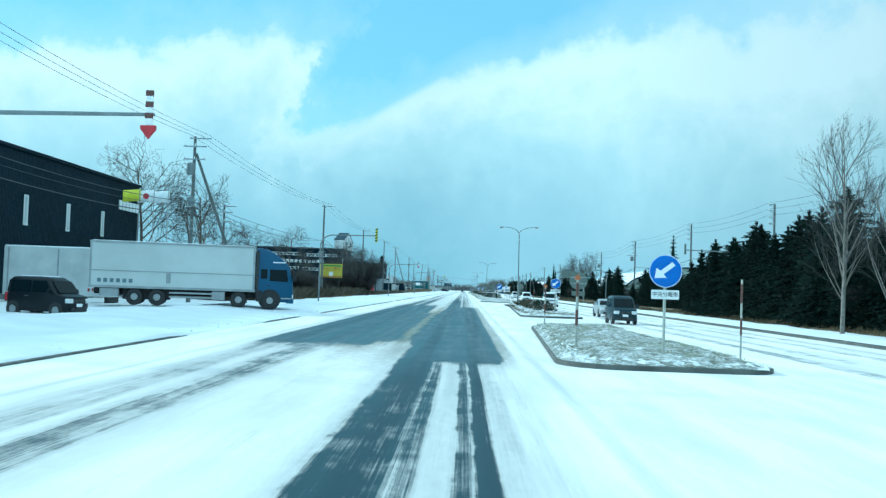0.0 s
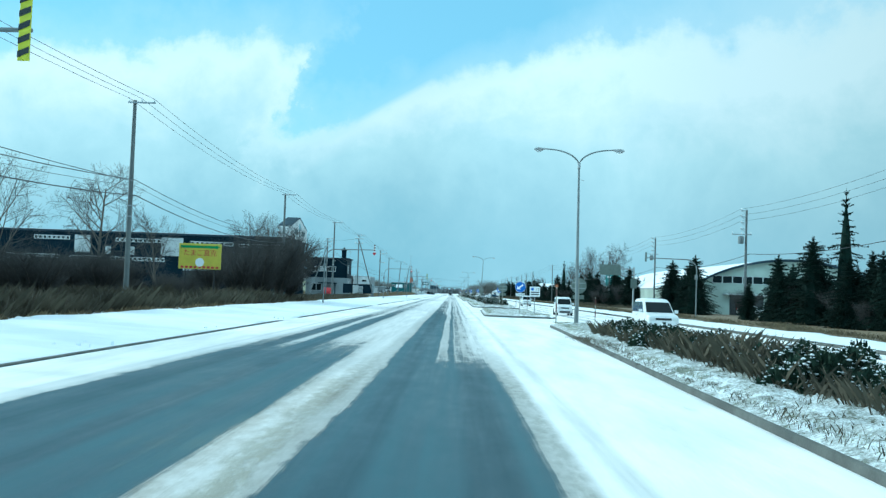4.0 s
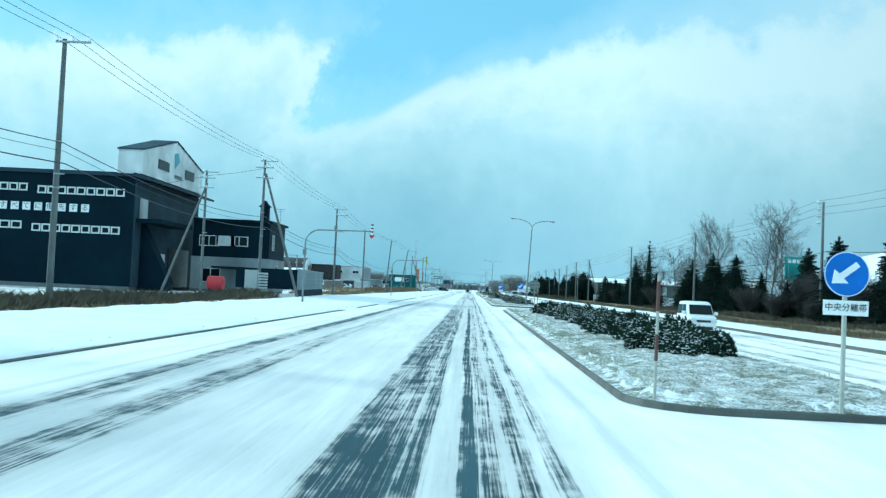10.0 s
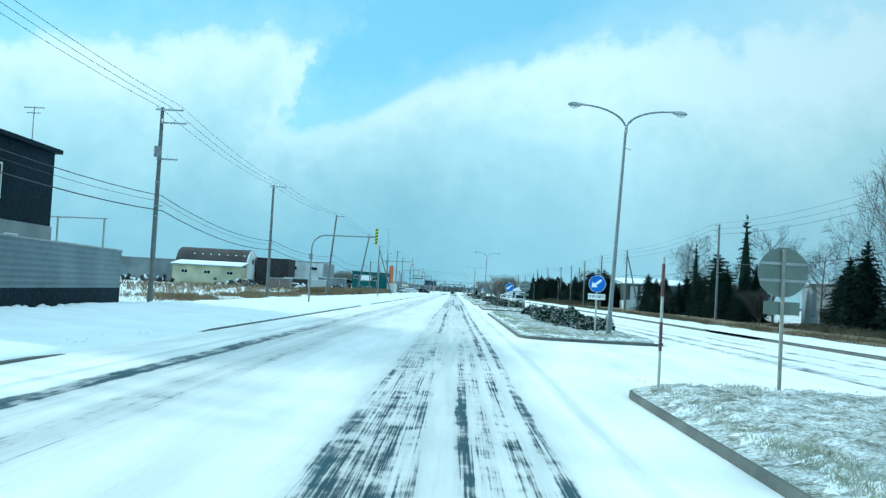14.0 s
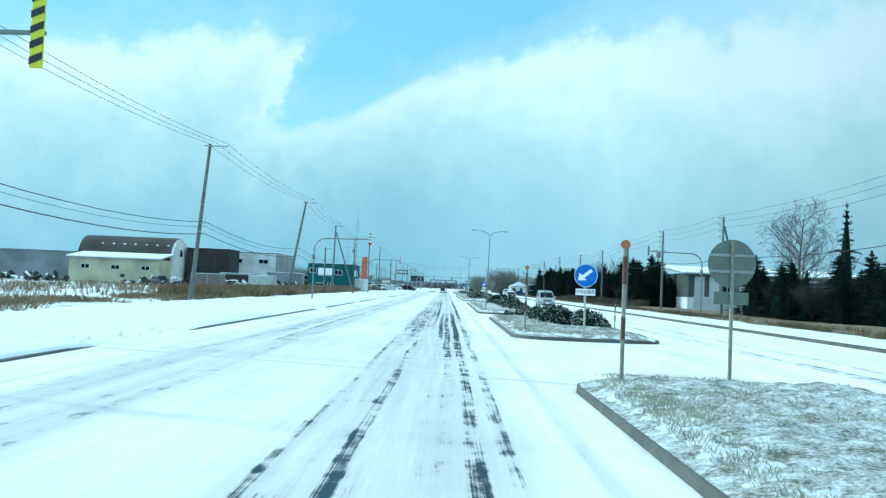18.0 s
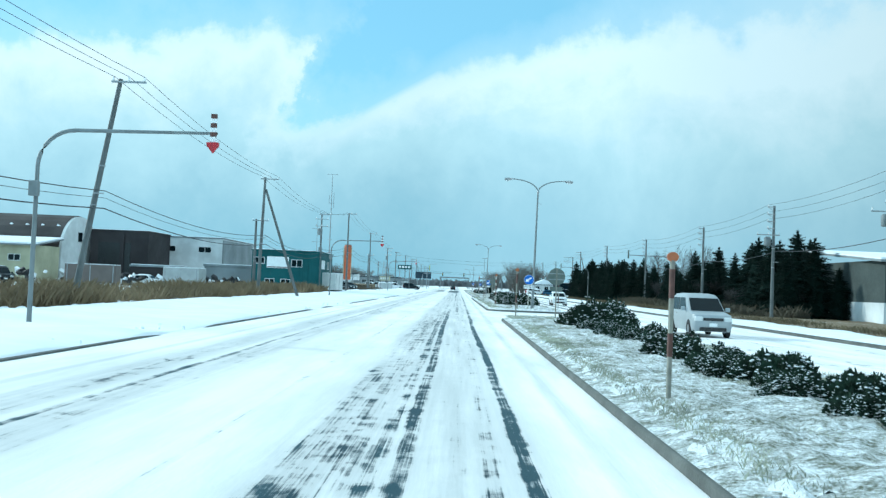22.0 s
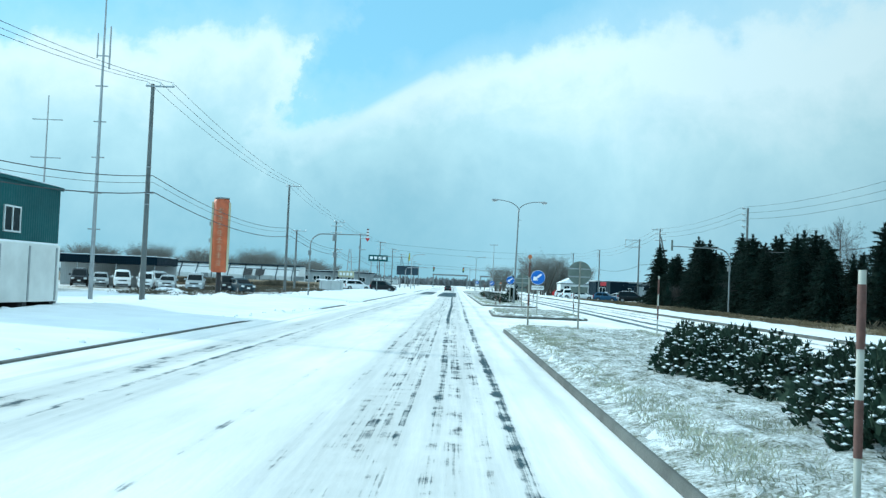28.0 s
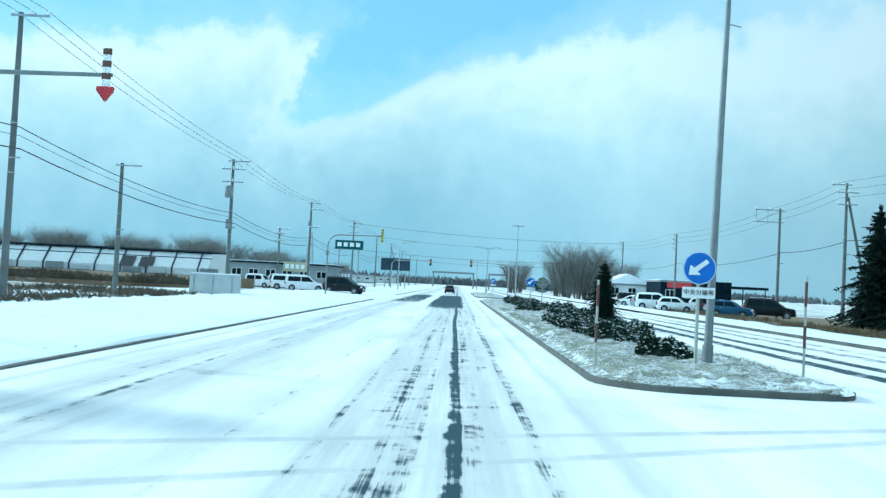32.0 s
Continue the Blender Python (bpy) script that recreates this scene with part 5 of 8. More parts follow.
spread_copies([bushy], [(24.2, 727.0, 0, 1.0), (27.6, 731.0, 0, 0.85), (21.4, 730.0, 0, 0.75), (38, 760, 0, 0.8), (16, 800, 0, 0.8)], 0.04, 7)
spread_copies([bushy_tall, bushy], [(-27.0 - k * 1.9, 752 + 16 * math.sin(k * 2.4), 0, 0.76 + 0.10 * math.sin(k * 1.7) - 0.36 * max(0.0, 1 - k / 14)) for k in range(70)], 0.10, 17)
pale = [bare_tree(41, 13.5, 0.72, 3, 0.45, "tall pale-barked leafless tree", True, first=0.25, r0=0.17)]
spread_copies(pale, [(19.0, 49.0, 0, 0.71), (18.7, 43.0, 0, 0.68), (20.0, 51.5, 0, 0.74)], 0.05, 8)
birches = [bare_tree(43, 13.5, 0.62, 3, 0.34, "tall slim leafless tree with upswept grey branches", first=0.16, r0=0.11, fine=0.008), bare_tree(44, 13.0, 0.8, 3, 0.28, "tall leafless tree with forked grey limbs", first=0.14, r0=0.12, fine=0.008)]
spread_copies(birches, [(38.0, 331.0, 0, 1.02), (38.6, 303.0, 0, 1.08), (37.0, 326.0, 0, 0.9), (39.5, 309.0, 0, 1.0), (37.4, 295.0, 0, 0.8), (36.2, 336.0, 0, 0.7), (43.0, 540.0, 0, 0.66), (44.0, 556.0, 0, 0.7), (42.0, 571.0, 0, 0.7), (45.0, 590.0, 0, 0.74), (43.5, 548.0, 0, 0.62), (46.0, 578.0, 0, 0.7)], 0.06, 18)
willow = thicket(51, 8.4, 8.0, 1500, 0.010, "brown leafless willow thicket with dark limbs", TWIG, lean=(0.12, 0.05), limbs=9)
willow.matrix_basis = place(-18.4, 171.4, 0)
for x, y, turn, k in ((-19.2, 167.0, 140, 0.85), (-20.5, 175.0, 60, 0.9), (-20.6, 163.0, 200, 0.7), (-18.2, 177.0, 290, 0.75), (-22.5, 169.5, 20, 0.85), (-23.5, 180.0, 250, 0.8), (-21.8, 157.0, 100, 0.55),
                      (35.0, 300.0, 130, 0.5), (36.0, 309.0, 300, 0.6), (33.0, 268.0, 50, 0.62), (33.6, 275.0, 110, 0.66), (33.2, 261.0, 10, 0.6), (-27.0, 146.0, 40, 0.5), (-25.5, 136.0, 170, 0.5), (-26.5, 126.0, 260, 0.5), (-25.0, 117.0, 30, 0.45)):
    copy_thing(willow, place(x, y, 0, turn, k))

thick = random.Random(77)
for i in range(26):
    copy_thing(willow, place(thick.uniform(-27, -20.5), 96 + i * 2.6 + thick.random() * 2, -0.1, thick.uniform(0, 360), thick.uniform(0.28, 0.5)))
for i in range(11):
    copy_thing(willow, place(thick.uniform(-26, -20.5), 85 + i * 2.5 + thick.random() * 2, -0.1, thick.uniform(0, 360), thick.uniform(0.40, 0.56)))
for y0, y1, n, xa, xb in ((254, 284, 6, 30, 35), (304, 340, 3, 32, 36), (352, 372, 3, 31, 34), (386, 404, 2, 31, 33), (456, 526, 5, 29.5, 32), (502, 524, 9, 32, 40), (530, 600, 2, 28, 30), (44, 112, 8, 23.5, 27), (140, 168, 6, 28, 32)):
    for i in range(n):
        copy_thing(willow, place(thick.uniform(xa, xb), y0 + (y1 - y0) * (i + thick.random()) / n, -0.1, thick.uniform(0, 360), thick.uniform(0.30, 0.52)))

pines = [shrub(61, 1.25, 1.05, 0.72, "low pine shrub with caps of snow"), shrub(62, 1.1, 0.9, 0.36, "low dark pine shrub dusted with snow"), shrub(63, 1.35, 1.15, 0.66, "spreading pine shrub with snow on its tips")]
spots = []
for y0, y1, n, xa, xb, k in ((86, 113, 18, 6.5, 7.4, 0.9), (205, 257, 54, 5.5, 7.2, 1.0), (292, 318.5, 30, 5.3, 6.9, 0.95), (354, 366.5, 11, 5.1, 6.2, 0.9), (382, 412, 30, 5.2, 6.5, 0.62), (453, 489, 46, 4.9, 6.4, 1.15), (562, 580, 14, 4.4, 6.0, 0.85), (590, 630, 20, 4.6, 6.8, 0.8)):
    for i in range(n):
        spots.append((rnd.uniform(xa, xb), y0 + (y1 - y0) * (i + rnd.random()) / n, 0.18, k * rnd.uniform(0.75, 1.15)))
spots += [(5.9, 352.4, 0.18, 0.9), (6.6, 351.8, 0.18, 0.9), (6.3, 353.6, 0.18, 0.95), (5.9, 411.4, 0.18, 1.2), (6.8, 413.4, 0.18, 1.25), (6.3, 412.2, 0.18, 1.1), (7.0, 413.2, 0.18, 0.95), (6.5, 414.6, 0.18, 0.95), (7.2, 415.8, 0.18, 0.85), (6.9, 417.2, 0.18, 0.75), (7.4, 418.5, 0.18, 0.65), (3.9, 366.0, 0.16, 0.5), (4.7, 366.4, 0.16, 0.55), (4.9, 453.2, 0.2, 1.15), (5.7, 452.9, 0.2, 1.25), (6.2, 453.4, 0.2, 1.1), (7.0, 78.5, 0.2, 0.55), (6.0, 80.0, 0.2, 0.5), (5.0, 556.5, 0.2, 0.7), (6.4, 364.5, 0.2, 0.9), (5.6, 365.8, 0.2, 0.7)]
spread_copies(pines, spots, 0.12, 9)


def blades(name, label, spots, mat, h, lean, width, category):
    """Many thin blades or stalks as one mass."""
    rnd = random.Random(len(spots))
    s = Shape()
    for x, y, z, k in spots:
        for _ in range(3):
            a = rnd.uniform(0, 6.28)
            ln = h * k * rnd.uniform(0.55, 1.15)
            bx, by = x + rnd.uniform(-0.15, 0.15), y + rnd.uniform(-0.15, 0.15)
            ox, oy = math.cos(a) * lean * ln, math.sin(a) * lean * ln
            px, py = -math.sin(a) * width, math.cos(a) * width
            s.add([(bx - px, by - py, z), (bx + px, by + py, z), (bx + ox * 0.4 + px * 0.7, by + oy * 0.4 + py * 0.7, z + ln * 0.6), (bx + ox, by + oy, z + ln)], [(0, 1, 2), (0, 2, 3)])
    return thing(name, label, category, kind="stuff", shape=s, mat=mat)


def scatter(y0, y1, x0, x1, n, z, k0=0.6, k1=1.2, clump=0.5):
    out = []
    while len(out) < n:
        x, y = rnd.uniform(x0, x1), rnd.uniform(y0, y1)
        c = noise.noise(Vector((x * 0.35, y * 0.12, 2.0))) + 0.5
        if rnd.random() < clump and c < 0.52:
            continue
        out.append((x, y, z, rnd.uniform(k0, k1) * (0.7 + 0.6 * max(0.0, c))))
    return out


for i, (y0, y1, xa, xb, xr) in enumerate(ISLANDS[:10]):
    n = int((min(y1, 600) - y0) * 340)
    blades("grass", "short dry winter grass poking through snow", scatter(y0 + 0.6, min(y1, 600) - 0.6, max(xa, xb) + 0.35, xr - 0.5, n, 0.25, clump=0.85), STRAW, 0.06, 0.6, 0.005, "grass")
    tufts = [(x + xa + (xb - xa) * (y - y0) / (y1 - y0), y, z, k) for x, y, z, k in scatter(y0 + 1.8, min(y1, 600) - 1.6, 0.34, 0.95, n // 7, 0.21, clump=0.3)]
    blades("grass", "tufts of dry grass along a kerb", tufts, STRAW, 0.075, 0.7, 0.005, "grass")
blades("brush", "dark brown leafless brush along the verge", scatter(84, 164, -24, -16.9, 15000, 0.05, 0.3, 1.3, 0.35), BRUSH, 1.0, 0.75, 0.006, "brush")
blades("brush", "low dark brown grass before a factory", scatter(164, 262, -22, -16.7, 15000, 0.05, 0.3, 1.2, 0.45), BRUSH, 0.66, 0.8, 0.006, "brush")
blades("reeds", "dry tan reeds at the foot of the brush", scatter(84, 262, -18.4, -16.2, 9000, 0.1, 0.3, 1.1, 0.6), REED, 0.34, 0.7, 0.007, "reeds")
blades("reeds", "tall dry tan reeds on the roadside field", scatter(303, 384, -24, -16.9, 5000, 0.1, 0.3, 1.0, 0.97), REED, 0.42, 0.7, 0.006, "reeds")
blades("reeds", "tall dry tan reeds on the roadside field", scatter(384, 494, -23, -16.6, 21000, 0.1, 0.3, 1.05, 0.8), REED, 0.98, 0.6, 0.007, "reeds")
blades("reeds", "dry reeds on a snowy field far off", scatter(340, 500, -60, -26, 2200, 0.0, 0.5, 1.1, 0.9), REED, 0.7, 0.4, 0.03, "reeds")
blades("grass", "long tan grass under the conifers", scatter(30, 640, 21.2, 24.5, 22000, 0.1, 0.3, 1.0, 0.8), REED_DARK, 0.36, 0.6, 0.010, "grass")
blades("brush", "brown leafless undergrowth between conifers", scatter(455, 524, 24.5, 31, 9000, 0.05, 0.3, 1.2, 0.5), BRUSH, 0.8, 0.7, 0.008, "brush")
blades("brush", "brown leafless undergrowth between conifers", scatter(250, 340, 28, 34, 5000, 0.05, 0.3, 1.2, 0.8), BRUSH, 0.5, 0.8, 0.009, "brush")
blades("brush", "brown stalks on a median", scatter(84, 112, 5.9, 7.6, 1400, 0.2, 0.4, 1.2, 0.4), BRUSH, 0.6, 0.7, 0.007, "brush")
blades("weeds", "short brown weeds on a median", scatter(68.5, 108, 4.4, 7.9, 2600, 0.2, 0.5, 1.2, 0.6), BRUSH, 0.13, 0.6, 0.006, "weeds")
thicket(91, 0.5, 0.8, 130, 0.004, "small leafless brown bush on a snowy median", BRUSH, foot=0.3).matrix_basis = place(4.6, 444.7, 0.2)
blades("weeds", "short brown weeds on a median", scatter(443, 449, 3.4, 7.8, 260, 0.18, 0.5, 1.2, 0.7), BRUSH, 0.14, 0.6, 0.006, "weeds")


def clods(spots, seed):
    """Loose lumps of snow along the verge as one mass."""
    rr = random.Random(seed)
    s = Shape()
    for x, y, z, r in spots:
        ring = [(x + r * rr.uniform(0.7, 1.3) * math.cos(a), y + r * rr.uniform(0.7, 1.3) * math.sin(a), z + r * 0.12 * rr.random()) for a in [k * math.pi / 3.5 for k in range(7)]]
        top = [(x + (a - x) * 0.55, y + (b - y) * 0.55, z + r * rr.uniform(0.35, 0.6)) for a, b, _ in ring]
        n = len(s.v)
        s.v += [(a, b, z - 0.08) for a, b, _ in ring] + ring + top + [(x, y, z + r * 0.62)]
        for k in range(7):
            q = (k + 1) % 7
            s.f += [(n + k, n + q, n + 7 + q, n + 7 + k), (n + 7 + k, n + 7 + q, n + 14 + q, n + 14 + k), (n + 14 + k, n + 14 + q, n + 21)]
    return s


lump = random.Random(5)
edge_spots = [(-16.6 + lump.gauss(0, 0.45), lump.uniform(80, 640), 0.16, lump.uniform(0.05, 0.26)) for _ in range(1500)]
edge_spots += [(kerb_x(y) - lump.uniform(0.3, 1.4), y, 0.1, lump.uniform(0.025, 0.07)) for y in [lump.uniform(0, 560) for _ in range(420)]]
thing("snow_clods", "loose lumps of snow along the verge", "snow", kind="stuff", shape=clods(edge_spots, 3), mat=SNOW, smooth=True)


def snow_rim(y0, y1, xa, xb, xr, seed):
    """An uneven lumpy ridge of snow behind the kerb along the road side and round the near end."""
    s = Shape()
    line = [(xr - 0.35 - k * 0.14, y0 + 0.12) for k in range(int((xr - xa - 2.0) / 0.14))]
    cx, cy = xa + 1.7, y0 + 1.75
    line += [(cx - 1.55 * math.sin(a), cy - 1.63 * math.cos(a)) for a in [k * math.pi / 2 / 16 for k in range(17)]]
    line += [(xa + (xb - xa) * (y - y0) / (y1 - y0) + 0.15, y) for y in [cy + k * 0.14 for k in range(int((min(y1, 600) - cy - 2.0) / 0.14))]]
    cols = 7
    for i, (x, y) in enumerate(line):
        p, q = line[max(0, i - 1)], line[min(len(line) - 1, i + 1)]
        d = Vector((q[0] - p[0], q[1] - p[1])).normalized()
        inn = Vector((d.y, -d.x)) if d.length else Vector((1, 0))
        for k in range(cols):
            u = k / (cols - 1)
            px, py = x + inn.x * u * 0.75, y + inn.y * u * 0.75
            lum = noise.noise(Vector((px * 5.5, py * 5.5, seed))) * 0.8 + noise.noise(Vector((px * 12.0, py * 12.0, seed + 2))) * 0.6 + noise.noise(Vector((px * 0.9, py * 0.9, seed + 7))) * 0.35
            z = 0.115 + 0.16 * u ** 0.5 + (0.15 * lum - 0.035) * min(1.0, u * 5 + 0.25) - 0.10 * max(0.0, u - 0.55)
            s.v.append((px, py, z))
    for i in range(len(line) - 1):
        for k in range(cols - 1):
            a = i * cols + k
            s.f.append((a, a + cols, a + cols + 1, a + 1))
    return thing("snow_rim", "lumpy rim of snow and grass behind a kerb", "snow", kind="stuff", shape=s, mat=RIM, smooth=True)


for k, row in enumerate(ISLANDS[:10]):
    snow_rim(*row, k * 2.3)


def heap(x, y, rx, ry, h, seed):
    """A soft heap of ploughed snow."""
    s, n, m = Shape(), 18, 7
    for i in range(m + 1):
        for k in range(n):
            a, u = 2 * math.pi * k / n, 1 - i / m
            q = u * (1 + 0.22 * noise.noise(Vector((math.cos(a) * 1.5, math.sin(a) * 1.5, seed))))
            z = h * (1 - u * u) * (1 + 0.3 * noise.noise(Vector((q * math.cos(a) * 2, q * math.sin(a) * 2, seed + 4)))) - 0.05
            s.v.append((x + rx * q * math.cos(a), y + ry * q * math.sin(a), z))
    for i in range(m):
        for k in range(n):
            s.f.append((i * n + k, i * n + (k + 1) % n, (i + 1) * n + (k + 1) % n, (i + 1) * n + k))
    return thing("snowdrift", "low rounded heap of ploughed snow over a kerb", "snow heap", group="snow heaps by the kerbs", shape=s, mat=SNOW, smooth=True)


heap(3.6, 164.6, 1.15, 2.6, 0.34, 1)
heap(5.2, 163.8, 1.2, 1.5, 0.36, 2)
for hx, hy, hr, hh, sd in ((-22.0, 543.0, 1.6, 0.45, 3), (-19.4, 547.5, 1.3, 0.35, 4), (-17.6, 541.0, 1.8, 0.4, 5), (-24.5, 549.0, 2.2, 0.55, 6), (-15.8, 549.5, 1.2, 0.3, 7), (-20.6, 538.0, 1.4, 0.35, 8)):
    heap(hx, hy, hr, hr * 1.3, hh, sd)

# ---- vehicles ----
def paint(name, colour, rough=0.38):
    m = material(name, colour, rough, 0.0, vary=0.06, scale=1.2, fine=20.0, bump=0.0, spec=0.2)
    m.node_tree.nodes["Principled BSDF"].inputs["Coat Weight"].default_value = 0.05
    return m


CAR_PAINTS = {k: paint(k + "_car_paint", c) for k, c in {"black": (0.006, 0.009, 0.012), "white": (0.72, 0.74, 0.75), "silver": (0.34, 0.37, 0.385), "slate": (0.013, 0.034, 0.046), "blue": (0.05, 0.16, 0.36), "truck_blue": (0.022, 0.078, 0.155), "red": (0.4, 0.03, 0.03)}.items()}
KINDS = {  # length, half width, beltline, roof height, then levels (z, front, rear gap, half width share)
    "box": (3.4, 0.74, 1.02, 1.74, [(0.24, 0.12, 0.08, 0.93), (0.42, 0.02, 0.0, 1.0), (0.72, 0.0, 0.0, 1.0), (0.92, 0.07, 0.0, 0.99), (1.02, 0.52, 0.02, 0.97), (1.60, 1.02, 0.10, 0.88), (1.71, 1.22, 0.22, 0.80), (1.74, 1.7, 0.6, 0.6)]),
    "van": (4.7, 0.85, 1.05, 1.86, [(0.26, 0.14, 0.1, 0.93), (0.45, 0.02, 0.0, 1.0), (0.78, 0.0, 0.0, 1.0), (0.96, 0.12, 0.0, 0.99), (1.07, 0.95, 0.03, 0.97), (1.70, 1.85, 0.22, 0.85), (1.82, 2.1, 0.4, 0.76), (1.86, 2.6, 0.9, 0.55)]),
    "sedan": (4.4, 0.85, 0.92, 1.44, [(0.22, 0.14, 0.12, 0.93), (0.40, 0.02, 0.0, 1.0), (0.66, 0.0, 0.02, 1.0), (0.82, 0.12, 0.06, 0.98), (0.93, 1.15, 0.62, 0.95), (1.32, 1.85, 1.35, 0.80), (1.42, 2.1, 1.6, 0.70), (1.44, 2.5, 2.0, 0.5)]),
    "hatch": (3.9, 0.82, 0.95, 1.52, [(0.22, 0.14, 0.12, 0.93), (0.40, 0.02, 0.0, 1.0), (0.70, 0.0, 0.0, 1.0), (0.86, 0.10, 0.02, 0.98), (0.96, 0.95, 0.05, 0.95), (1.40, 1.62, 0.42, 0.82), (1.50, 1.85, 0.65, 0.73), (1.52, 2.2, 1.0, 0.5)]),
}


def wheel(parent, x, y, r, w, axis="x", hub=0.63):
    t = Shape()
    prof = [(r * (hub - 0.01), -w), (r * 0.93, -w), (r, -w * 0.7), (r, w * 0.7), (r * 0.93, w), (r * (hub - 0.01), w)]
    n = 20
    for q, o in prof:
        for k in range(n):
            a = 2 * math.pi * k / n
            t.v.append((x + o, y + q * math.cos(a), r + q * math.sin(a)) if axis == "x" else (x + q * math.cos(a), y + o, r + q * math.sin(a)))
    for i in range(5):
        for k in range(n):
            t.f.append((i * n + k, i * n + (k + 1) % n, (i + 1) * n + (k + 1) % n, (i + 1) * n + k))
    wh = part("wheel", t, BLACK, parent, "", True)
    rim = Shape()
    c = (y, r) if axis == "x" else (x, r)
    if axis == "x":
        rim.disc(c, r * hub, "x", x - w * 0.8, x + w * 0.8, 18)
        rim.disc(c, r * 0.2, "x", x - w * 0.95, x + w * 0.95, 10)
    else:
        rim.disc(c, r * hub, "y", y - w * 0.8, y + w * 0.8, 18)
        rim.disc(c, r * 0.2, "y", y - w * 0.95, y + w * 0.95, 10)
    part("rim", rim, GALV, wh)
    return wh


def car(kind, colour, label, at, group=""):
    """A car that faces -y; its front bumper is at y = 0."""
    L, hw, belt, roof, levels = KINDS[kind]
    ob = thing("car", label, "car", at, group)
    s, n = Shape(), 16
    for z, f, g, k in levels:
        w, y0, y1 = hw * k, f, L - g
        rc = min(0.28, (y1 - y0) * 0.2)
        for cx, cy, a0 in ((w - rc, y1 - rc, 0), (-w + rc, y1 - rc, 90), (-w + rc, y0 + rc, 180), (w - rc, y0 + rc, 270)):
            for j in range(4):
                a = radians(a0 + j * 30)
                s.v.append((cx + rc * math.cos(a), cy + rc * math.sin(a), z))
    for i in range(len(levels) - 1):
        for k in range(n):
            s.f.append((i * n + k, i * n + (k + 1) % n, (i + 1) * n + (k + 1) % n, (i + 1) * n + k))
    s.f += [tuple(range(n - 1, -1, -1)), tuple((len(levels) - 1) * n + k for k in range(n))]
    part("body", s, CAR_PAINTS[colour], ob, colour.replace("_", " ") + " painted body", True)
    (za, fa, ga, ka), (zb, fb, gb, kb) = levels[4], levels[5]

    def lerp(t, o=0.02):
        return za + (zb - za) * t, fa + (fb - fa) * t - o, L - (ga + (gb - ga) * t) + o, hw * (ka + (kb - ka) * t)

    z0, f0, r0, w0 = lerp(0.07)
    z1, f1, r1, w1 = lerp(0.93)
    part("windscreen", Shape().add([(-w0 * 0.86, f0, z0), (w0 * 0.86, f0, z0), (w1 * 0.86, f1, z1), (-w1 * 0.86, f1, z1), (-w0 * 0.86, f0 + 0.03, z0), (w0 * 0.86, f0 + 0.03, z0), (w1 * 0.86, f1 + 0.03, z1), (-w1 * 0.86, f1 + 0.03, z1)],
                                   [(0, 1, 2, 3), (5, 4, 7, 6), (1, 5, 6, 2), (4, 0, 3, 7), (3, 2, 6, 7), (0, 4, 5, 1)]), DARK_GLASS, ob)
    part("rear_window", Shape().add([(-w0 * 0.8, r0, z0), (w0 * 0.8, r0, z0), (w1 * 0.8, r1, z1), (-w1 * 0.8, r1, z1)], [(1, 0, 3, 2)]), DARK_GLASS, ob)
    mid = (f0 + r0) / 2
    for sg in (-1, 1):
        for a0, a1, b0, b1 in ((f0 + 0.38, mid - 0.04, f1 + 0.25, mid - 0.04), (mid + 0.04, r0 - 0.32, mid + 0.04, r1 - 0.25)):
            part("side_window", Shape().add([(sg * (w0 + 0.012), a0, z0), (sg * (w0 + 0.012), a1, z0), (sg * (w1 + 0.012), b1, z1), (sg * (w1 + 0.012), b0, z1)], [(0, 1, 2, 3) if sg > 0 else (3, 2, 1, 0)]), DARK_GLASS, ob)
        part("headlight", Shape().box(sg * hw * 0.72 - 0.17, sg * hw * 0.72 + 0.17, -0.015, 0.2, levels[2][0] - 0.08, levels[2][0] + 0.11, c=0.04), LAMP_GLASS, ob)
        part("tail_light", Shape().box(sg * hw * 0.82 - 0.1, sg * hw * 0.82 + 0.1, L - 0.12, L + 0.012, levels[2][0] - 0.05, levels[2][0] + 0.3, c=0.03), TAIL_RED, ob)
        part("mirror", Shape().box(sg * (hw + 0.11) - 0.1, sg * (hw + 0.11) + 0.1, f0 + 0.32, f0 + 0.42, za + 0.02, za + 0.2, c=0.03), CAR_PAINTS[colour], ob)
        part("door_handle", Shape().box(sg * (hw + 0.004) - 0.012, sg * (hw + 0.004) + 0.012, mid + 0.15, mid + 0.32, za - 0.13, za - 0.1), CHROME, ob)
        r = 0.30 if kind in ("box", "sedan", "hatch") else 0.33
        for y in (0.62 if kind == "box" else 0.82, L - (0.5 if kind == "box" else 0.85)):
            wheel(ob, sg * (hw - 0.07), y, r, 0.095)
            part("wheel_arch", Shape().disc((y, r + 0.02), r + 0.06, "x", sg * (hw - 0.054) - 0.056, sg * (hw - 0.054) + 0.056, 20), BLACK, ob)
    part("grille", Shape().box(-hw * 0.5, hw * 0.5, -0.012, 0.08, levels[2][0] - 0.06, levels[2][0] + 0.06, c=0.015), BLACK_PAINT, ob)
    part("air_intake", Shape().box(-hw * 0.66, hw * 0.66, -0.010, 0.1, 0.28, 0.44, c=0.02), BLACK_PAINT, ob)
    part("number_plate", Shape().box(-0.165, 0.165, -0.022, 0.03, 0.48, 0.62), SIGN_WHITE, ob)
    part("roof_snow", Shape().box(-hw * 0.5, hw * 0.5, fb + 0.35, L - gb - 0.4, roof - 0.02, roof + 0.03, c=0.02), SNOW, ob, "thin layer of snow") if colour in ("white", "silver", "blue", "black") and group else None
    return ob


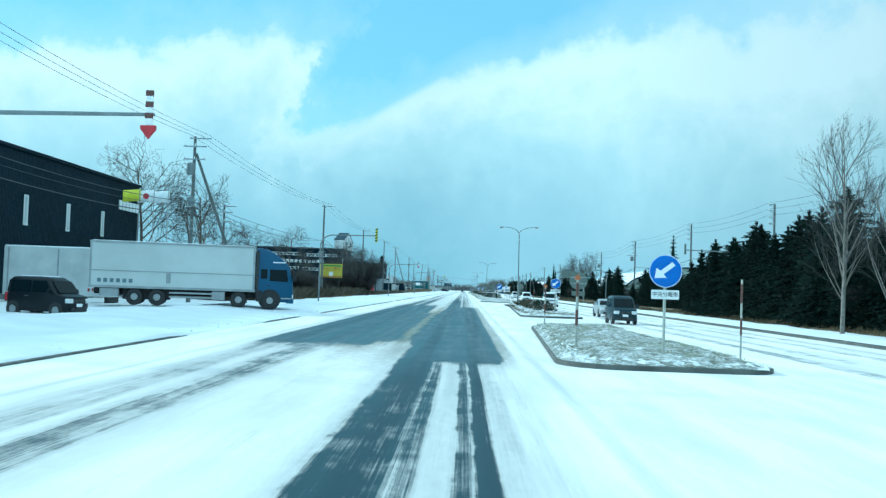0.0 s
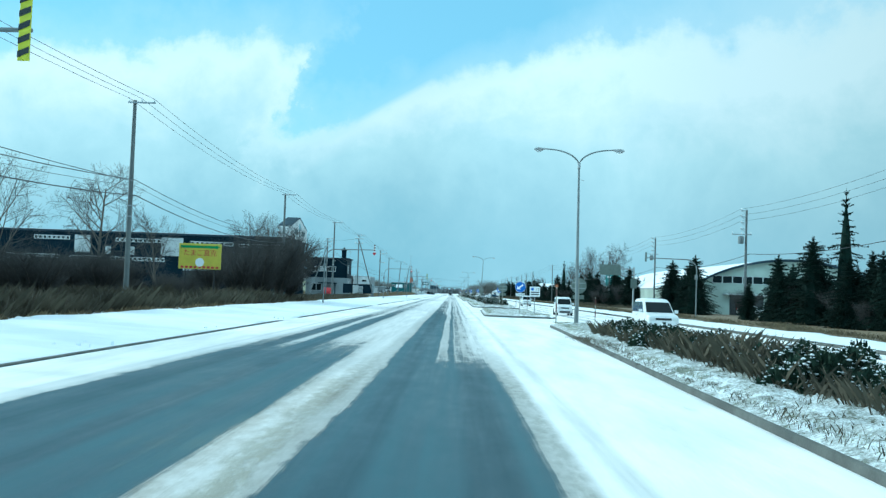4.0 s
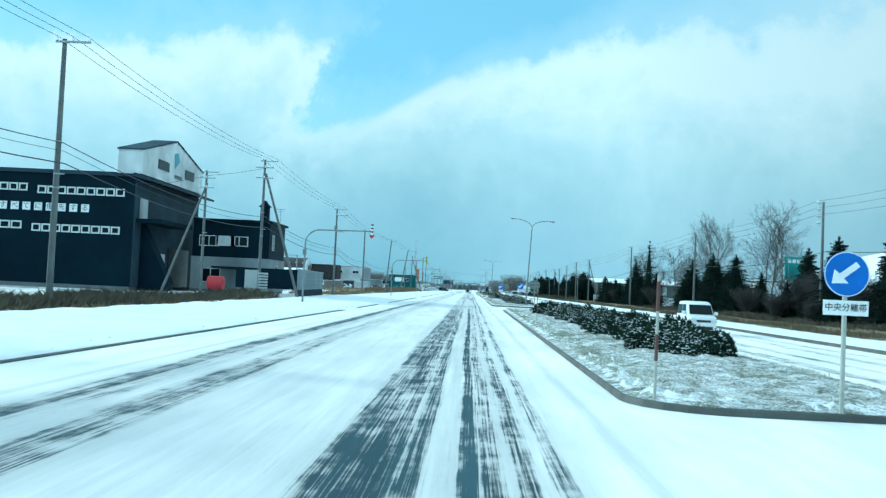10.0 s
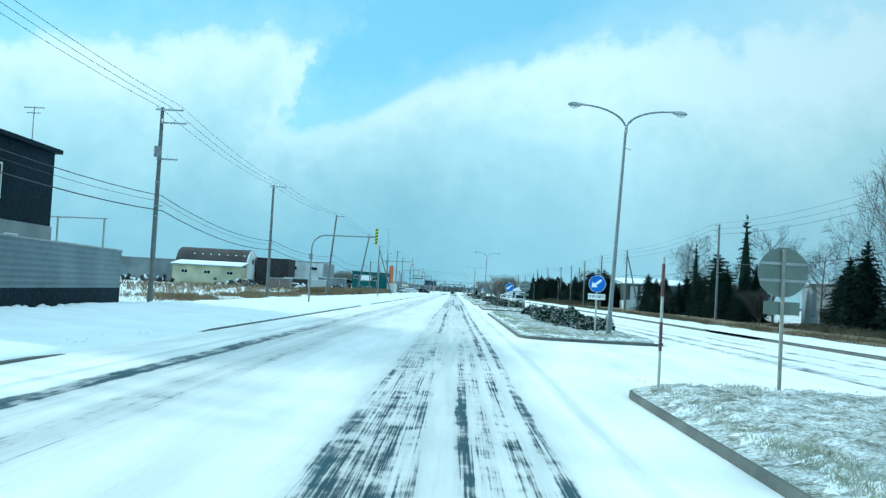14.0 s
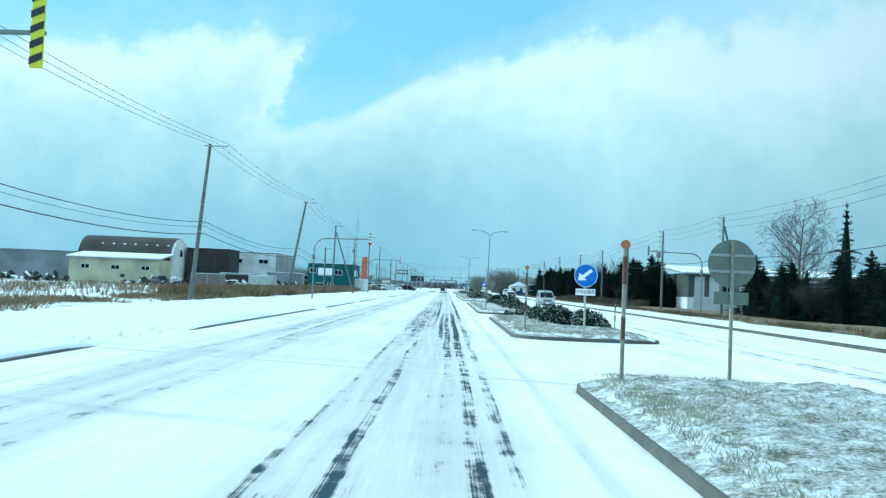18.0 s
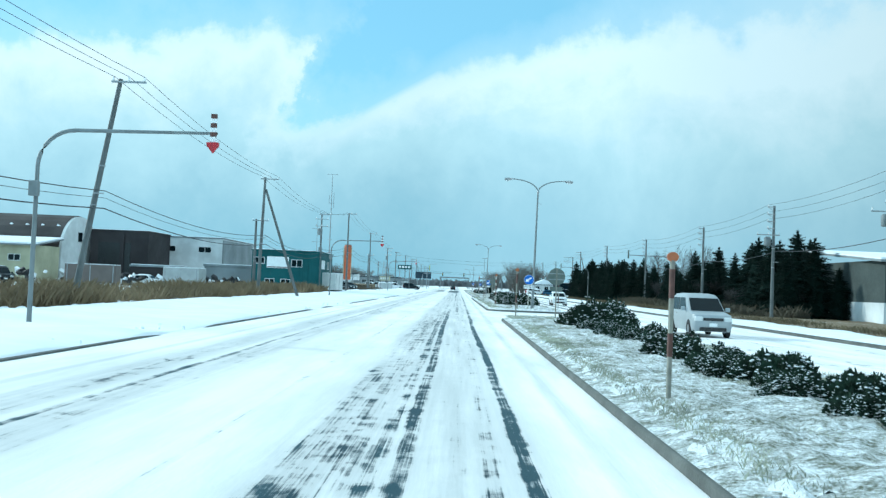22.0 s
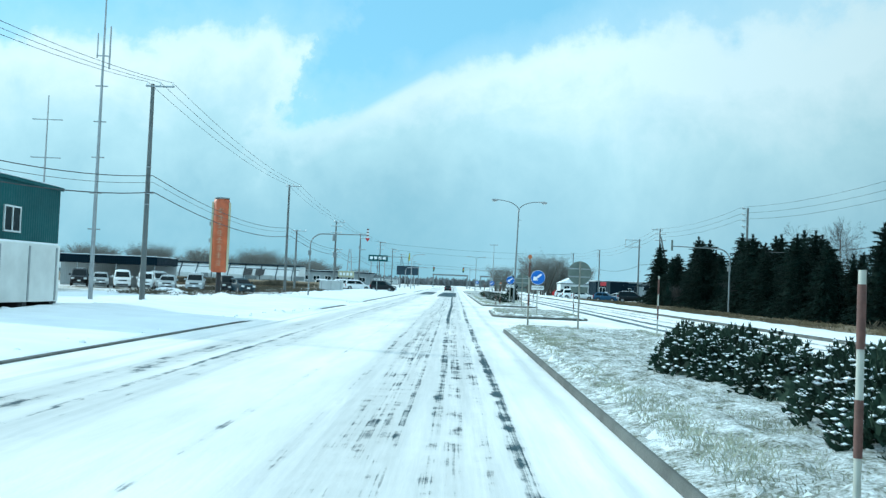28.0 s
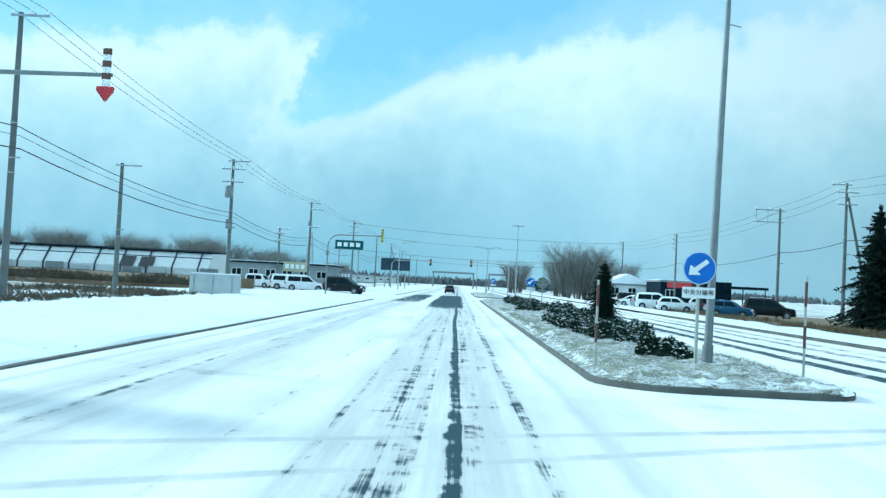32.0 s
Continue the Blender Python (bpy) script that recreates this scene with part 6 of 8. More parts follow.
# on the far carriageway
car("box", "slate", "dark slate small box-shaped car on a snowy road", place(9.7, 58.4, 0.0))
car("sedan", "silver", "silver saloon car on a snowy road", place(11.4, 75.5, 0.0))
car("van", "white", "white minivan on a snowy road", place(11.0, 121.5, 0.0))
car("box", "white", "white small box-shaped car on a snowy road", place(10.4, 160.5, 0.0))
car("box", "white", "white small van with a high roof beyond shrubs", place(12.1, 228.5, 0.0))
car("van", "silver", "silver minivan on a snowy road", place(10.9, 411.0, 0.0))
car("hatch", "white", "white hatchback on a snowy road", place(11.4, 476.0, 0.0))
car("sedan", "black", "dark car far ahead in its lane", pose(-1.4, 700, 0, 0, 0, 180) @ Matrix.Translation((0, -4, 0)))
car("van", "black", "dark minivan turning across a junction", pose(-10.5, 640, 0.05, 0, 0, 75))
# beside the truck
car("box", "black", "black small box-shaped car with snow on its roof", pose(-16.6, 41.0, 0.0, 0, 0, 72), "parked cars")
# car lot and other parked cars
for i, (x, y, a, k, c) in enumerate(((-28.2, 560.6, 14, "hatch", "silver"), (-25.6, 561, 12, "van", "silver"), (-22.9, 564.5, 25, "box", "black"), (-20.6, 563, 35, "hatch", "slate"), (-30.6, 561.5, 16, "box", "white"), (-33.4, 563, 20, "van", "white"), (-36, 564, 20, "hatch", "silver"), (-31.0, 569, 30, "van", "silver"), (-39, 566, 20, "van", "black"),
                                     (26.0, 618, 70, "hatch", "truck_blue"), (31.5, 623, 75, "van", "black"), (24.2, 631, 72, "hatch", "white"), (24.3, 639, 72, "van", "white"), (24.6, 648, 74, "hatch", "silver"), (24.9, 656, 74, "sedan", "white"), (25.4, 665, 72, "box", "black"), (25.6, 673, 74, "hatch", "white"), (26.1, 682, 74, "hatch", "red"), (32.3, 642, 75, "sedan", "silver"), (32.9, 654, 75, "hatch", "white"),
                                     (43.5, 205, 60, "hatch", "white"), (46.5, 204, 60, "sedan", "silver"), (-47, 470, 40, "van", "black"), (-40, 500, 80, "hatch", "white"))):
    car(k, c, "parked %s car with a little snow on it" % c, pose(x, y, 0.02, 0, 0, a), "parked cars")


def box_truck(at):
    """A long wing-body lorry that faces +x; the front bumper is at x = 0."""
    ob = thing("box_truck", "blue-cabbed lorry with a long pale box body", "truck", at)
    BODY = material("truck_body_white", (0.50, 0.53, 0.52), 0.4, vary=0.08, scale=0.4, fine=8.0, bump=0.03)
    part("box_body", Shape().box(-12.0, -2.35, -1.22, 1.22, 1.05, 3.78, c=0.03), BODY, ob, "pale grey box body")
    part("roof_rail", Shape().box(-12.02, -2.33, -1.26, -1.2, 3.68, 3.8), GALV, ob)
    part("side_seam", Shape().box(-11.98, -2.37, -1.245, -1.22, 2.0, 2.05), GALV, ob)
    part("lower_rail", Shape().box(-12.02, -2.33, -1.26, -1.2, 1.0, 1.14), GALV, ob)
    part("latch", Shape().box(-7.6, -7.35, -1.25, -1.2, 1.35, 1.95, c=0.02), GALV, ob)
    for x in (-11.95, -2.42):
        part("corner_post", Shape().box(x - 0.06, x + 0.06, -1.25, -1.19, 1.05, 3.75), GALV, ob)
    for i in range(6):
        part("lettering_bar", Shape().box(-11.55 + i * 0.36, -11.33 + i * 0.36, -1.242, -1.222, 1.32, 1.56), material("truck_lettering", (0.12, 0.17, 0.2), 0.5) if i == 0 else bpy.data.materials["truck_lettering"], ob)
    part("chassis", Shape().box(-11.8, -0.6, -0.45, 0.45, 0.62, 1.0), BLACK, ob)
    c = Shape()
    levels = [(0.42, -2.2, -0.06, 1.1), (0.62, -2.25, 0.0, 1.2), (1.3, -2.25, 0.0, 1.22), (1.72, -2.25, -0.03, 1.22), (2.55, -2.25, -0.22, 1.18), (2.85, -2.25, -0.42, 1.12), (3.3, -2.25, -0.95, 1.08), (3.66, -2.25, -1.6, 1.0), (3.72, -2.25, -1.95, 0.9)]
    for z, a, b, w in levels:
        r = 0.2
        c.v += [(a, -w, z), (b - r, -w, z), (b - r * 0.3, -w + r * 0.3, z), (b, -w + r, z), (b, w - r, z), (b - r * 0.3, w - r * 0.3, z), (b - r, w, z), (a, w, z)]
    for i in range(len(levels) - 1):
        for k in range(8):
            c.f.append((i * 8 + k, i * 8 + (k + 1) % 8, i * 8 + 8 + (k + 1) % 8, i * 8 + 8 + k))
    c.f += [tuple(range(7, -1, -1)), tuple(64 + k for k in range(8))]
    part("cab", c, CAR_PAINTS["truck_blue"], ob, "blue painted cab with roof deflector", True)
    part("windscreen", Shape().add([(0.012, -1.02, 1.75), (0.012, 1.02, 1.75), (-0.19, 1.0, 2.5), (-0.19, -1.0, 2.5)], [(0, 1, 2, 3)]), DARK_GLASS, ob)
    for sg in (-1, 1):
        part("side_window", Shape().add([(-1.45, sg * 1.232, 1.72), (-0.32, sg * 1.232, 1.68), (-0.42, sg * 1.205, 2.42), (-1.45, sg * 1.205, 2.42)], [(0, 1, 2, 3) if sg < 0 else (3, 2, 1, 0)]), DARK_GLASS, ob)
        part("quarter_window", Shape().add([(-2.0, sg * 1.232, 1.85), (-1.6, sg * 1.232, 1.85), (-1.6, sg * 1.205, 2.42), (-2.0, sg * 1.205, 2.42)], [(0, 1, 2, 3) if sg < 0 else (3, 2, 1, 0)]), DARK_GLASS, ob)
        part("door_handle", Shape().box(-1.62, -1.42, sg * 1.24 - 0.012, sg * 1.24 + 0.012, 1.42, 1.47), BLACK, ob)
        part("mirror", Shape().box(-0.02, 0.16, sg * 1.42 - 0.12, sg * 1.42 + 0.12, 1.75, 2.35, c=0.03), BLACK, ob)
        part("headlight", Shape().box(-0.12, 0.03, sg * 0.9 - 0.22, sg * 0.9 + 0.22, 0.66, 0.92, c=0.03), LAMP_GLASS, ob)
        part("skirt", Shape().box(-2.25, -1.9, sg * 1.21 - 0.02, sg * 1.21 + 0.02, 0.45, 1.1), BLACK, ob)
        part("step", Shape().box(-0.72, -0.1, sg * 1.215 - 0.02, sg * 1.215 + 0.02, 0.62, 0.70), GALV, ob)
        part("air_deflector", Shape().box(-2.3, -2.12, sg * 1.2 - 0.03, sg * 1.2 + 0.03, 1.1, 3.55), BLACK_PAINT, ob)
        part("toolbox", Shape().box(-11.4, -10.3, sg * 1.0 - 0.2, sg * 1.0 + 0.2, 0.5, 0.98, c=0.03), GALV, ob)
        for x in (-1.4, -3.3, -8.1, -9.4):
            wheel(ob, x, sg * (1.12 if x > -2 else 1.06), 0.5, 0.16, "y", 0.42)
            if x > -2:
                part("wheel_arch", Shape().disc((x, 0.56), 0.64, "y", sg * 1.2 - 0.035, sg * 1.2 + 0.035, 24), BLACK, ob)
        for z in (0.55, 0.8):
            part("side_guard", Shape().box(-7.4, -4.6, sg * 1.18 - 0.02, sg * 1.18 + 0.02, z - 0.05, z + 0.05), GALV, ob)
        # black sheet added for the shade under the body behind the rear wheels
        part("wheel_shade", Shape().box(-10.1, -7.4, sg * 0.8 - 0.02, sg * 0.8 + 0.02, 0.35, 1.05), BLACK, ob)
        part("fuel_tank", Shape().box(-4.9, -4.1, sg * 0.9 - 0.28, sg * 0.9 + 0.28, 0.45, 0.98, c=0.05), GALV, ob)
        part("rear_lamp", Shape().box(-12.06, -12.0, sg * 0.9 - 0.25, sg * 0.9 + 0.25, 0.72, 0.9), TAIL_RED, ob)
    part("grille", Shape().box(-0.02, 0.03, -0.85, 0.85, 1.0, 1.5, c=0.02), BLACK_PAINT, ob)
    part("bumper", Shape().box(-0.35, 0.06, -1.2, 1.2, 0.36, 0.64, c=0.05), CAR_PAINTS["truck_blue"], ob)
    part("visor", Shape().box(-0.5, -0.18, -1.05, 1.05, 2.52, 2.62, c=0.03), CAR_PAINTS["truck_blue"], ob)
    part("visor_snow", Shape().box(-1.3, -0.5, -1.16, 1.0, 2.84, 2.9, c=0.02), SNOW, ob)
    for k in range(4):
        part("grille_bar", Shape().box(0.03, 0.045, -0.8, 0.8, 1.04 + k * 0.12, 1.08 + k * 0.12), CHROME, ob)
    part("roof_snow", Shape().box(-11.9, -2.45, -1.1, 1.1, 3.78, 3.83, c=0.02), SNOW, ob)
    return ob


box_truck(pose(-11.0, 60.6, 0.2, 0, 0, 14))


def container(at, L, W, H, colour, label):
    ob = thing("box_container", label, "container", at)
    m = material("container_paint", colour, 0.5, vary=0.12, scale=0.8)
    part("box", Shape().box(-L / 2, L / 2, -W / 2, W / 2, 0.35, H, c=0.03), m, ob)
    for x in (-L / 2 + 0.3, 0, L / 2 - 0.3):
        part("rib", Shape().box(x - 0.05, x + 0.05, -W / 2 - 0.03, -W / 2, 0.4, H - 0.1), GALV, ob)
        part("foot", Shape().box(x - 0.15, x + 0.15, -W / 2 + 0.1, W / 2 - 0.1, -0.1, 0.36), BLACK, ob)
    part("roof_snow", Shape().box(-L / 2 + 0.05, L / 2 - 0.05, -W / 2 + 0.05, W / 2 - 0.05, H, H + 0.07, c=0.03), SNOW, ob)
    return ob


container(pose(-26.8, 63.5, 0.15, 0, 0, 4), 7.0, 2.4, 3.5, (0.5, 0.53, 0.53), "pale grey storage container with snow on top")
container(pose(-17.2, 503.0, 0.1, 0, 0, 84), 4.6, 2.0, 2.6, (0.62, 0.64, 0.62), "pale box van body standing by a building")
container(pose(-17.0, 600.0, -0.15, 0, 0, 5), 3.2, 2.2, 1.75, (0.42, 0.45, 0.45), "white prefabricated hut with snow on top")
container(pose(-44.0, 486.0, 0.0, 0, 0, 5), 6.0, 2.4, 2.5, (0.13, 0.105, 0.095), "dull brown storage container with snow on top")
container(pose(-36.0, 497.0, 0.0, 0, 0, -8), 5.0, 2.4, 2.6, (0.36, 0.38, 0.38), "pale grey storage container with snow on top")

# ---- buildings ----
def siding(name, colour, rough=0.6, pitch=0.25, upright=True, strength=0.3):
    """Ribbed metal cladding with stains."""
    m = material(name, colour, rough, 0.0, vary=0.22, scale=0.25, fine=5.0, bump=0.0, spec=0.06)
    tr = m.node_tree
    co = tr.nodes.new("ShaderNodeTexCoord").outputs["Object"]
    w = tr.nodes.new("ShaderNodeTexWave")
    w.wave_type, w.bands_direction = "BANDS", "X" if upright else "Z"
    w.inputs["Scale"].default_value = 0.35 / pitch
    flat = tr.nodes.new("ShaderNodeVectorMath")
    flat.operation = "DOT_PRODUCT"
    flat.inputs[1].default_value = (1, 1, 0) if upright else (0, 0, 1)
    tr.links.new(co, flat.inputs[0])
    both = tr.nodes.new("ShaderNodeCombineXYZ")
    tr.links.new(flat.outputs["Value"], both.inputs[0 if upright else 2])
    tr.links.new(both.outputs[0], w.inputs["Vector"])
    bp = node(tr, "ShaderNodeBump", Strength=strength, Distance=0.03)
    tr.links.new(w.outputs["Fac"], bp.inputs["Height"])
    tr.links.new(bp.outputs[0], tr.nodes["Principled BSDF"].inputs["Normal"])
    return m


DARK_CLAD = siding("dark_cladding", (0.0045, 0.014, 0.023))
BLACK_CLAD = siding("black_cladding", (0.0045, 0.014, 0.023))
SLATE_CLAD = siding("slate_cladding", (0.038, 0.058, 0.076))
PALE_CLAD = siding("pale_cladding", (0.48, 0.50, 0.50))
WHITE_WALL = siding("white_wall", (0.66, 0.68, 0.68), strength=0.25)
CREAM_WALL = siding("cream_wall", (0.46, 0.44, 0.31), strength=0.25)
BROWN_WALL = siding("brown_wall", (0.050, 0.045, 0.047))
GREEN_WALL = siding("green_wall", (0.026, 0.098, 0.104))
GREY_WALL = siding("grey_wall", (0.24, 0.265, 0.275))
BARN_ROOF = siding("rusty_barn_roof", (0.085, 0.075, 0.072))
PANE = DARK_GLASS
FRAME = material("window_frame_white", (0.62, 0.64, 0.64), 0.5, vary=0.08)
SHUTTER = material("roller_shutter", (0.50, 0.52, 0.52), 0.5, vary=0.12)


def window(parent, face, u0, u1, z0, z1, at, panes=2, frame=0.07, mat=None):
    """A framed window on a wall. face: 'y' for a wall that faces -y (at: its y), 'x' for one that faces +x, 'w' for one that faces -x."""
    s, g = Shape(), Shape()

    def put(shape, a0, a1, b0, b1, d0, d1):
        if face == "y":
            shape.box(a0, a1, at - d1, at - d0, b0, b1)
        elif face == "x":
            shape.box(at + d0, at + d1, a0, a1, b0, b1)
        else:
            shape.box(at - d1, at - d0, a0, a1, b0, b1)

    put(s, u0, u1, z1 - frame, z1, 0.0, 0.06)
    put(s, u0, u1, z0, z0 + frame, 0.0, 0.08)
    for k in range(panes + 1):
        c = u0 + frame / 2 + (u1 - u0 - frame) * k / panes
        put(s, c - frame / 2, c + frame / 2, z0 + frame, z1 - frame, 0.0, 0.06)
    put(g, u0 + frame * 0.5, u1 - frame * 0.5, z0 + frame * 0.5, z1 - frame * 0.5, 0.0, 0.02)
    w = part("window", s, FRAME, parent)
    part("pane", g, mat or PANE, w)
    return w


def slab(parent, name, mat, x0, x1, y0, y1, z0, z1, label="", c=0.0):
    return part(name, Shape().box(x0, x1, y0, y1, z0, z1, c=c), mat, parent, label)


def block(name, label, x0, x1, y0, y1, h, wall, roof_over=0.15, roof_h=0.3, roof_mat=None, snow=True, category="building"):
    """A flat-roofed block with plinth, walls, roof edge and snow on top."""
    ob = thing(name, label, category, place(0, 0, 0))
    slab(ob, "plinth", CONCRETE, x0 - 0.04, x1 + 0.04, y0 - 0.04, y1 + 0.04, -0.3, 0.35)
    slab(ob, "wall", wall, x0, x1, y0, y1, 0.35, h)
    slab(ob, "roof", roof_mat or GREY_WALL, x0 - roof_over, x1 + roof_over, y0 - roof_over, y1 + roof_over, h, h + roof_h)
    if snow:
        slab(ob, "roof_snow", SNOW, x0, x1, y0, y1, h + roof_h, h + roof_h + 0.08, c=0.03)
    return ob


# dark hall behind the lorry
b = block("dark_hall", "long windowless-looking hall clad in black ribbed metal", -60, -34.1, 30, 98.6, 11.2, DARK_CLAD, 0.2, 0.25, DARK_CLAD)
for y in (72.8, 80.7, 88.5):
    window(b, "x", y, y + 0.7, 5.6, 7.95, -34.1, 1, 0.12, PALE_CLAD)
for k in range(6):
    slab(b, "lettering_bar", SIGN_WHITE, -34.1, -34.0, 92.9 + k * 0.95, 93.55 + k * 0.95, 8.5, 9.4)
slab(b, "downpipe", GALV, -34.1, -33.98, 98.3, 98.42, 0.4, 11.1)
slab(b, "shutter", SHUTTER, -34.1, -34.0, 47, 58, 0.4, 4.6)



def flag_pole(x, y, colour, label, disc=None):
    ob = thing("flag_pole", label, "flag", place(x, y, 0.1), "flags on poles")
    part("pole", Shape().tube([(0, 0, -0.2), (0, 0, 8.3)], [0.05, 0.03], 8), GALV, ob, smooth=True)
    f = Shape()
    n = 8
    for i in range(n + 1):
        for z in (7.35, 7.8, 8.2):
            f.v.append((0.04 - 1.25 * i / n, 0.10 * math.sin(i * 1.1 + z), z - 0.10 * i / n))
    for i in range(n):
        for j in range(2):
            f.f.append((i * 3 + j, i * 3 + j + 1, i * 3 + j + 4, i * 3 + j + 3))
    fl = part("flag", f, colour, ob, smooth=True)
    fl.modifiers.new("thick", "SOLIDIFY").thickness = 0.01
    if disc:
        part("disc", Shape().disc((-0.55, 7.72), 0.22, "y", -0.14, -0.11, 20), disc, fl)
    return ob


flag_pole(-24.0, 69.4, YELLOW, "yellow-green flag on a steel pole")
flag_pole(-23.0, 69.6, SIGN_WHITE, "white flag with a red disc on a steel pole", RED)
flag_pole(-22.0, 69.8, SIGN_WHITE, "white flag on a steel pole")

# yellow advertising board
yb = thing("advertising_board", "yellow advertising board with red lettering on posts", "billboard", place(-21.0, 150.0, 0))
bd = part("board", Shape().box(-1.75, 1.75, -0.05, 0.05, 3.0, 5.1, c=0.02), material("board_yellow", (0.55, 0.46, 0.05), 0.5, vary=0.1, scale=1.0, bump=0.0), yb)
part("top_band", Shape().prism([(-1.6, 4.72), (1.35, 4.72), (1.35, 4.66), (1.65, 4.83), (1.35, 5.0), (1.35, 4.94), (-1.6, 4.94)], "y", -0.062, -0.05), material("board_green", (0.03, 0.25, 0.07), 0.5, bump=0.0), bd, "green arrow band")
part("lettering", letters("たまご直売", 0.56, RED), RED, bd, at=pose(0, -0.056, 4.3))
part("picture", Shape().disc((0, 3.55), 0.36, "y", -0.062, -0.05, 20), SIGN_WHITE, bd)
for k in range(9):
    part("lettering_bar", Shape().box(-1.55 + k * 0.36, -1.32 + k * 0.36, -0.06, -0.05, 3.06, 3.24), RED, bd)
for x in (-1.2, 1.2):
    part("post", Shape().tube([(x, 0.08, -0.3), (x, 0.08, 5.0)], 0.07, 8), BLACK, yb)

# long black factory with a white gabled loft
f = block("factory", "long factory clad in black metal with white window strips", -104, -36.6, 280, 304, 12.2, BLACK_CLAD, 0.25, 0.4, SLATE_CLAD)
slab(f, "side_cladding", SLATE_CLAD, -36.6, -36.4, 280.2, 303.8, 0.35, 12.1, "slate grey side wall")
part("eave", Shape().prism([(-36.6, 12.2), (-34.6, 11.75), (-34.6, 12.0), (-36.6, 12.65)], "y", 279.5, 304.6), SLATE_CLAD, f, "projecting eave")
part("buttress", Shape().prism([(-36.4, 0.0), (-33.4, 0.0), (-33.0, 0.9), (-36.4, 7.4)], "y", 282.2, 284.0), BLACK_CLAD, f, "slanting black porch wall")
slab(f, "porch_roof", BLACK_CLAD, -36.4, -33.6, 280.4, 292.0, 7.3, 7.75)
slab(f, "bay", PALE_CLAD, -36.4, -36.1, 281.5, 283.2, 7.8, 10.0)
slab(f, "door", PALE_CLAD, -36.4, -36.25, 287.0, 290.5, 0.35, 4.2)
# black sheet on the wall in place of the shaded inside of a doorway
slab(f, "doorway", BLACK_PAINT, -36.4, -36.28, 292.0, 300.0, 0.35, 5.0)
for u0, u1, z in ((-57.6, -48.1, 10.6), (-47.1, -37.5, 10.4), (-52.3, -48.5, 6.5), (-47.5, -37.8, 6.3), (-74, -64, 10.8), (-92, -84, 10.9), (-75, -63, 6.7), (-98, -86, 6.8), (-84, -77, 6.7)):
    n = max(3, int((u1 - u0) / 1.0))
    for k in range(n):
        a = u0 + (u1 - u0) * k / n
        window(f, "y", a, a + (u1 - u0) / n - 0.12, z - 0.42, z + 0.42, 280, 1, 0.15)
for u0, u1, z0, z1 in ((-64.0, -59.2, 7.6, 11.6), (-71, -69.8, 7.6, 9.4), (-76.2, -75.0, 7.6, 9.4), (-83, -79.5, 7.8, 11.6), (-100, -94, 3.4, 6.2)):
    slab(f, "light_panel", PALE_CLAD, u0, u1, 279.9, 280, z0, z1)
# shade inside the garage is drawn as a black sheet
slab(f, "garage_opening", BLACK_PAINT, -59.0, -52.8, 279.92, 280, 0.4, 5.4)
slab(f, "roller_shutter", SHUTTER, -59.0, -52.8, 279.84, 279.92, 4.6, 7.4, "half-raised pale roller shutter")
for k, ch in enumerate("安全はすべてに優先する"):
    u = -54.6 + k * 1.28
    big_ch = k < 2
    sq = part("letter_board", Shape().box(u - (0.55 if big_ch else 0.42), u + (0.55 if big_ch else 0.42), 279.9, 280, 8.55 - (0.55 if big_ch else 0.42), 8.55 + (0.55 if big_ch else 0.42)), SIGN_WHITE, f)
    part("lettering", letters(ch, 0.95 if big_ch else 0.72, BLACK_PAINT), BLACK_PAINT, sq, at=pose(u, 279.89, 8.55))
cr = Shape().box(-56.5, -55.5, 279.9, 280, 8.4, 8.75).box(-56.17, -55.83, 279.895, 280, 8.05, 9.1)
part("green_cross", cr, material("sign_green", (0.04, 0.30, 0.14), 0.5, bump=0.0), f)
loft = part("loft", Shape().prism([(279.6, 12.5), (279.6, 15.1), (290.9, 17.6), (302.2, 15.3), (302.2, 12.5)], "x", -38.4, -35.7), WHITE_WALL, f, "white gabled loft on the roof")
part("loft_roof", Shape().prism([(279.4, 15.05), (290.9, 17.6), (302.4, 15.25), (302.4, 15.4), (290.9, 17.78), (279.4, 15.22)], "x", -38.5, -35.6), SLATE_CLAD, loft)
for a, c in ((284.6, 288.4), (294.6, 298.4)):
    part("window", Shape().box(-35.7, -35.62, a, c, 13.7, 14.8), DARK_GLASS, loft)
part("emblem", Shape().prism([(290.6, 14.4), (292.2, 15.4), (291.6, 16.4), (290.2, 16.1)], "x", -35.7, -35.63), material("emblem_teal", (0.12, 0.32, 0.38), 0.5, bump=0.0), loft)
part("sign_bar", Shape().box(-35.7, -35.63, 290.6, 293.4, 13.3, 13.7), BLACK_PAINT, loft)

# house with a chimney, behind a metal fence
h = block("chimney_house", "two-storey house, dark above and pale below, with a chimney", -34.2, -24.8, 294.5, 304.0, 8.7, BLACK_CLAD, 0.35, 0.25, BLACK_CLAD, False)
slab(h, "lower_wall", GREY_WALL, -34.28, -24.72, 294.42, 304.08, 0.35, 4.3, "pale grey lower wall")
part("chimney", Shape().box(-26.2, -25.2, 294.9, 295.9, 8.7, 10.7, c=0.05).prism([(-26.4, 10.7), (-25.0, 10.7), (-25.4, 11.1), (-25.7, 11.5), (-26.0, 11.1)], "y", 294.8, 296.0), BLACK_CLAD, h, "black chimney with a cap")
for u0, u1, z0, z1 in ((-33.4, -31.0, 5.6, 6.9), (-31.4, -29.0, 5.7, 6.9), (-29.6, -27.4, 5.7, 6.9), (-33.0, -30.6, 1.2, 2.9)):
    window(h, "y", u0, u1, z0, z1, 294.5 if z0 > 4 else 294.42, 2, 0.08, SHUTTER if u0 in (-31.4,) else None)
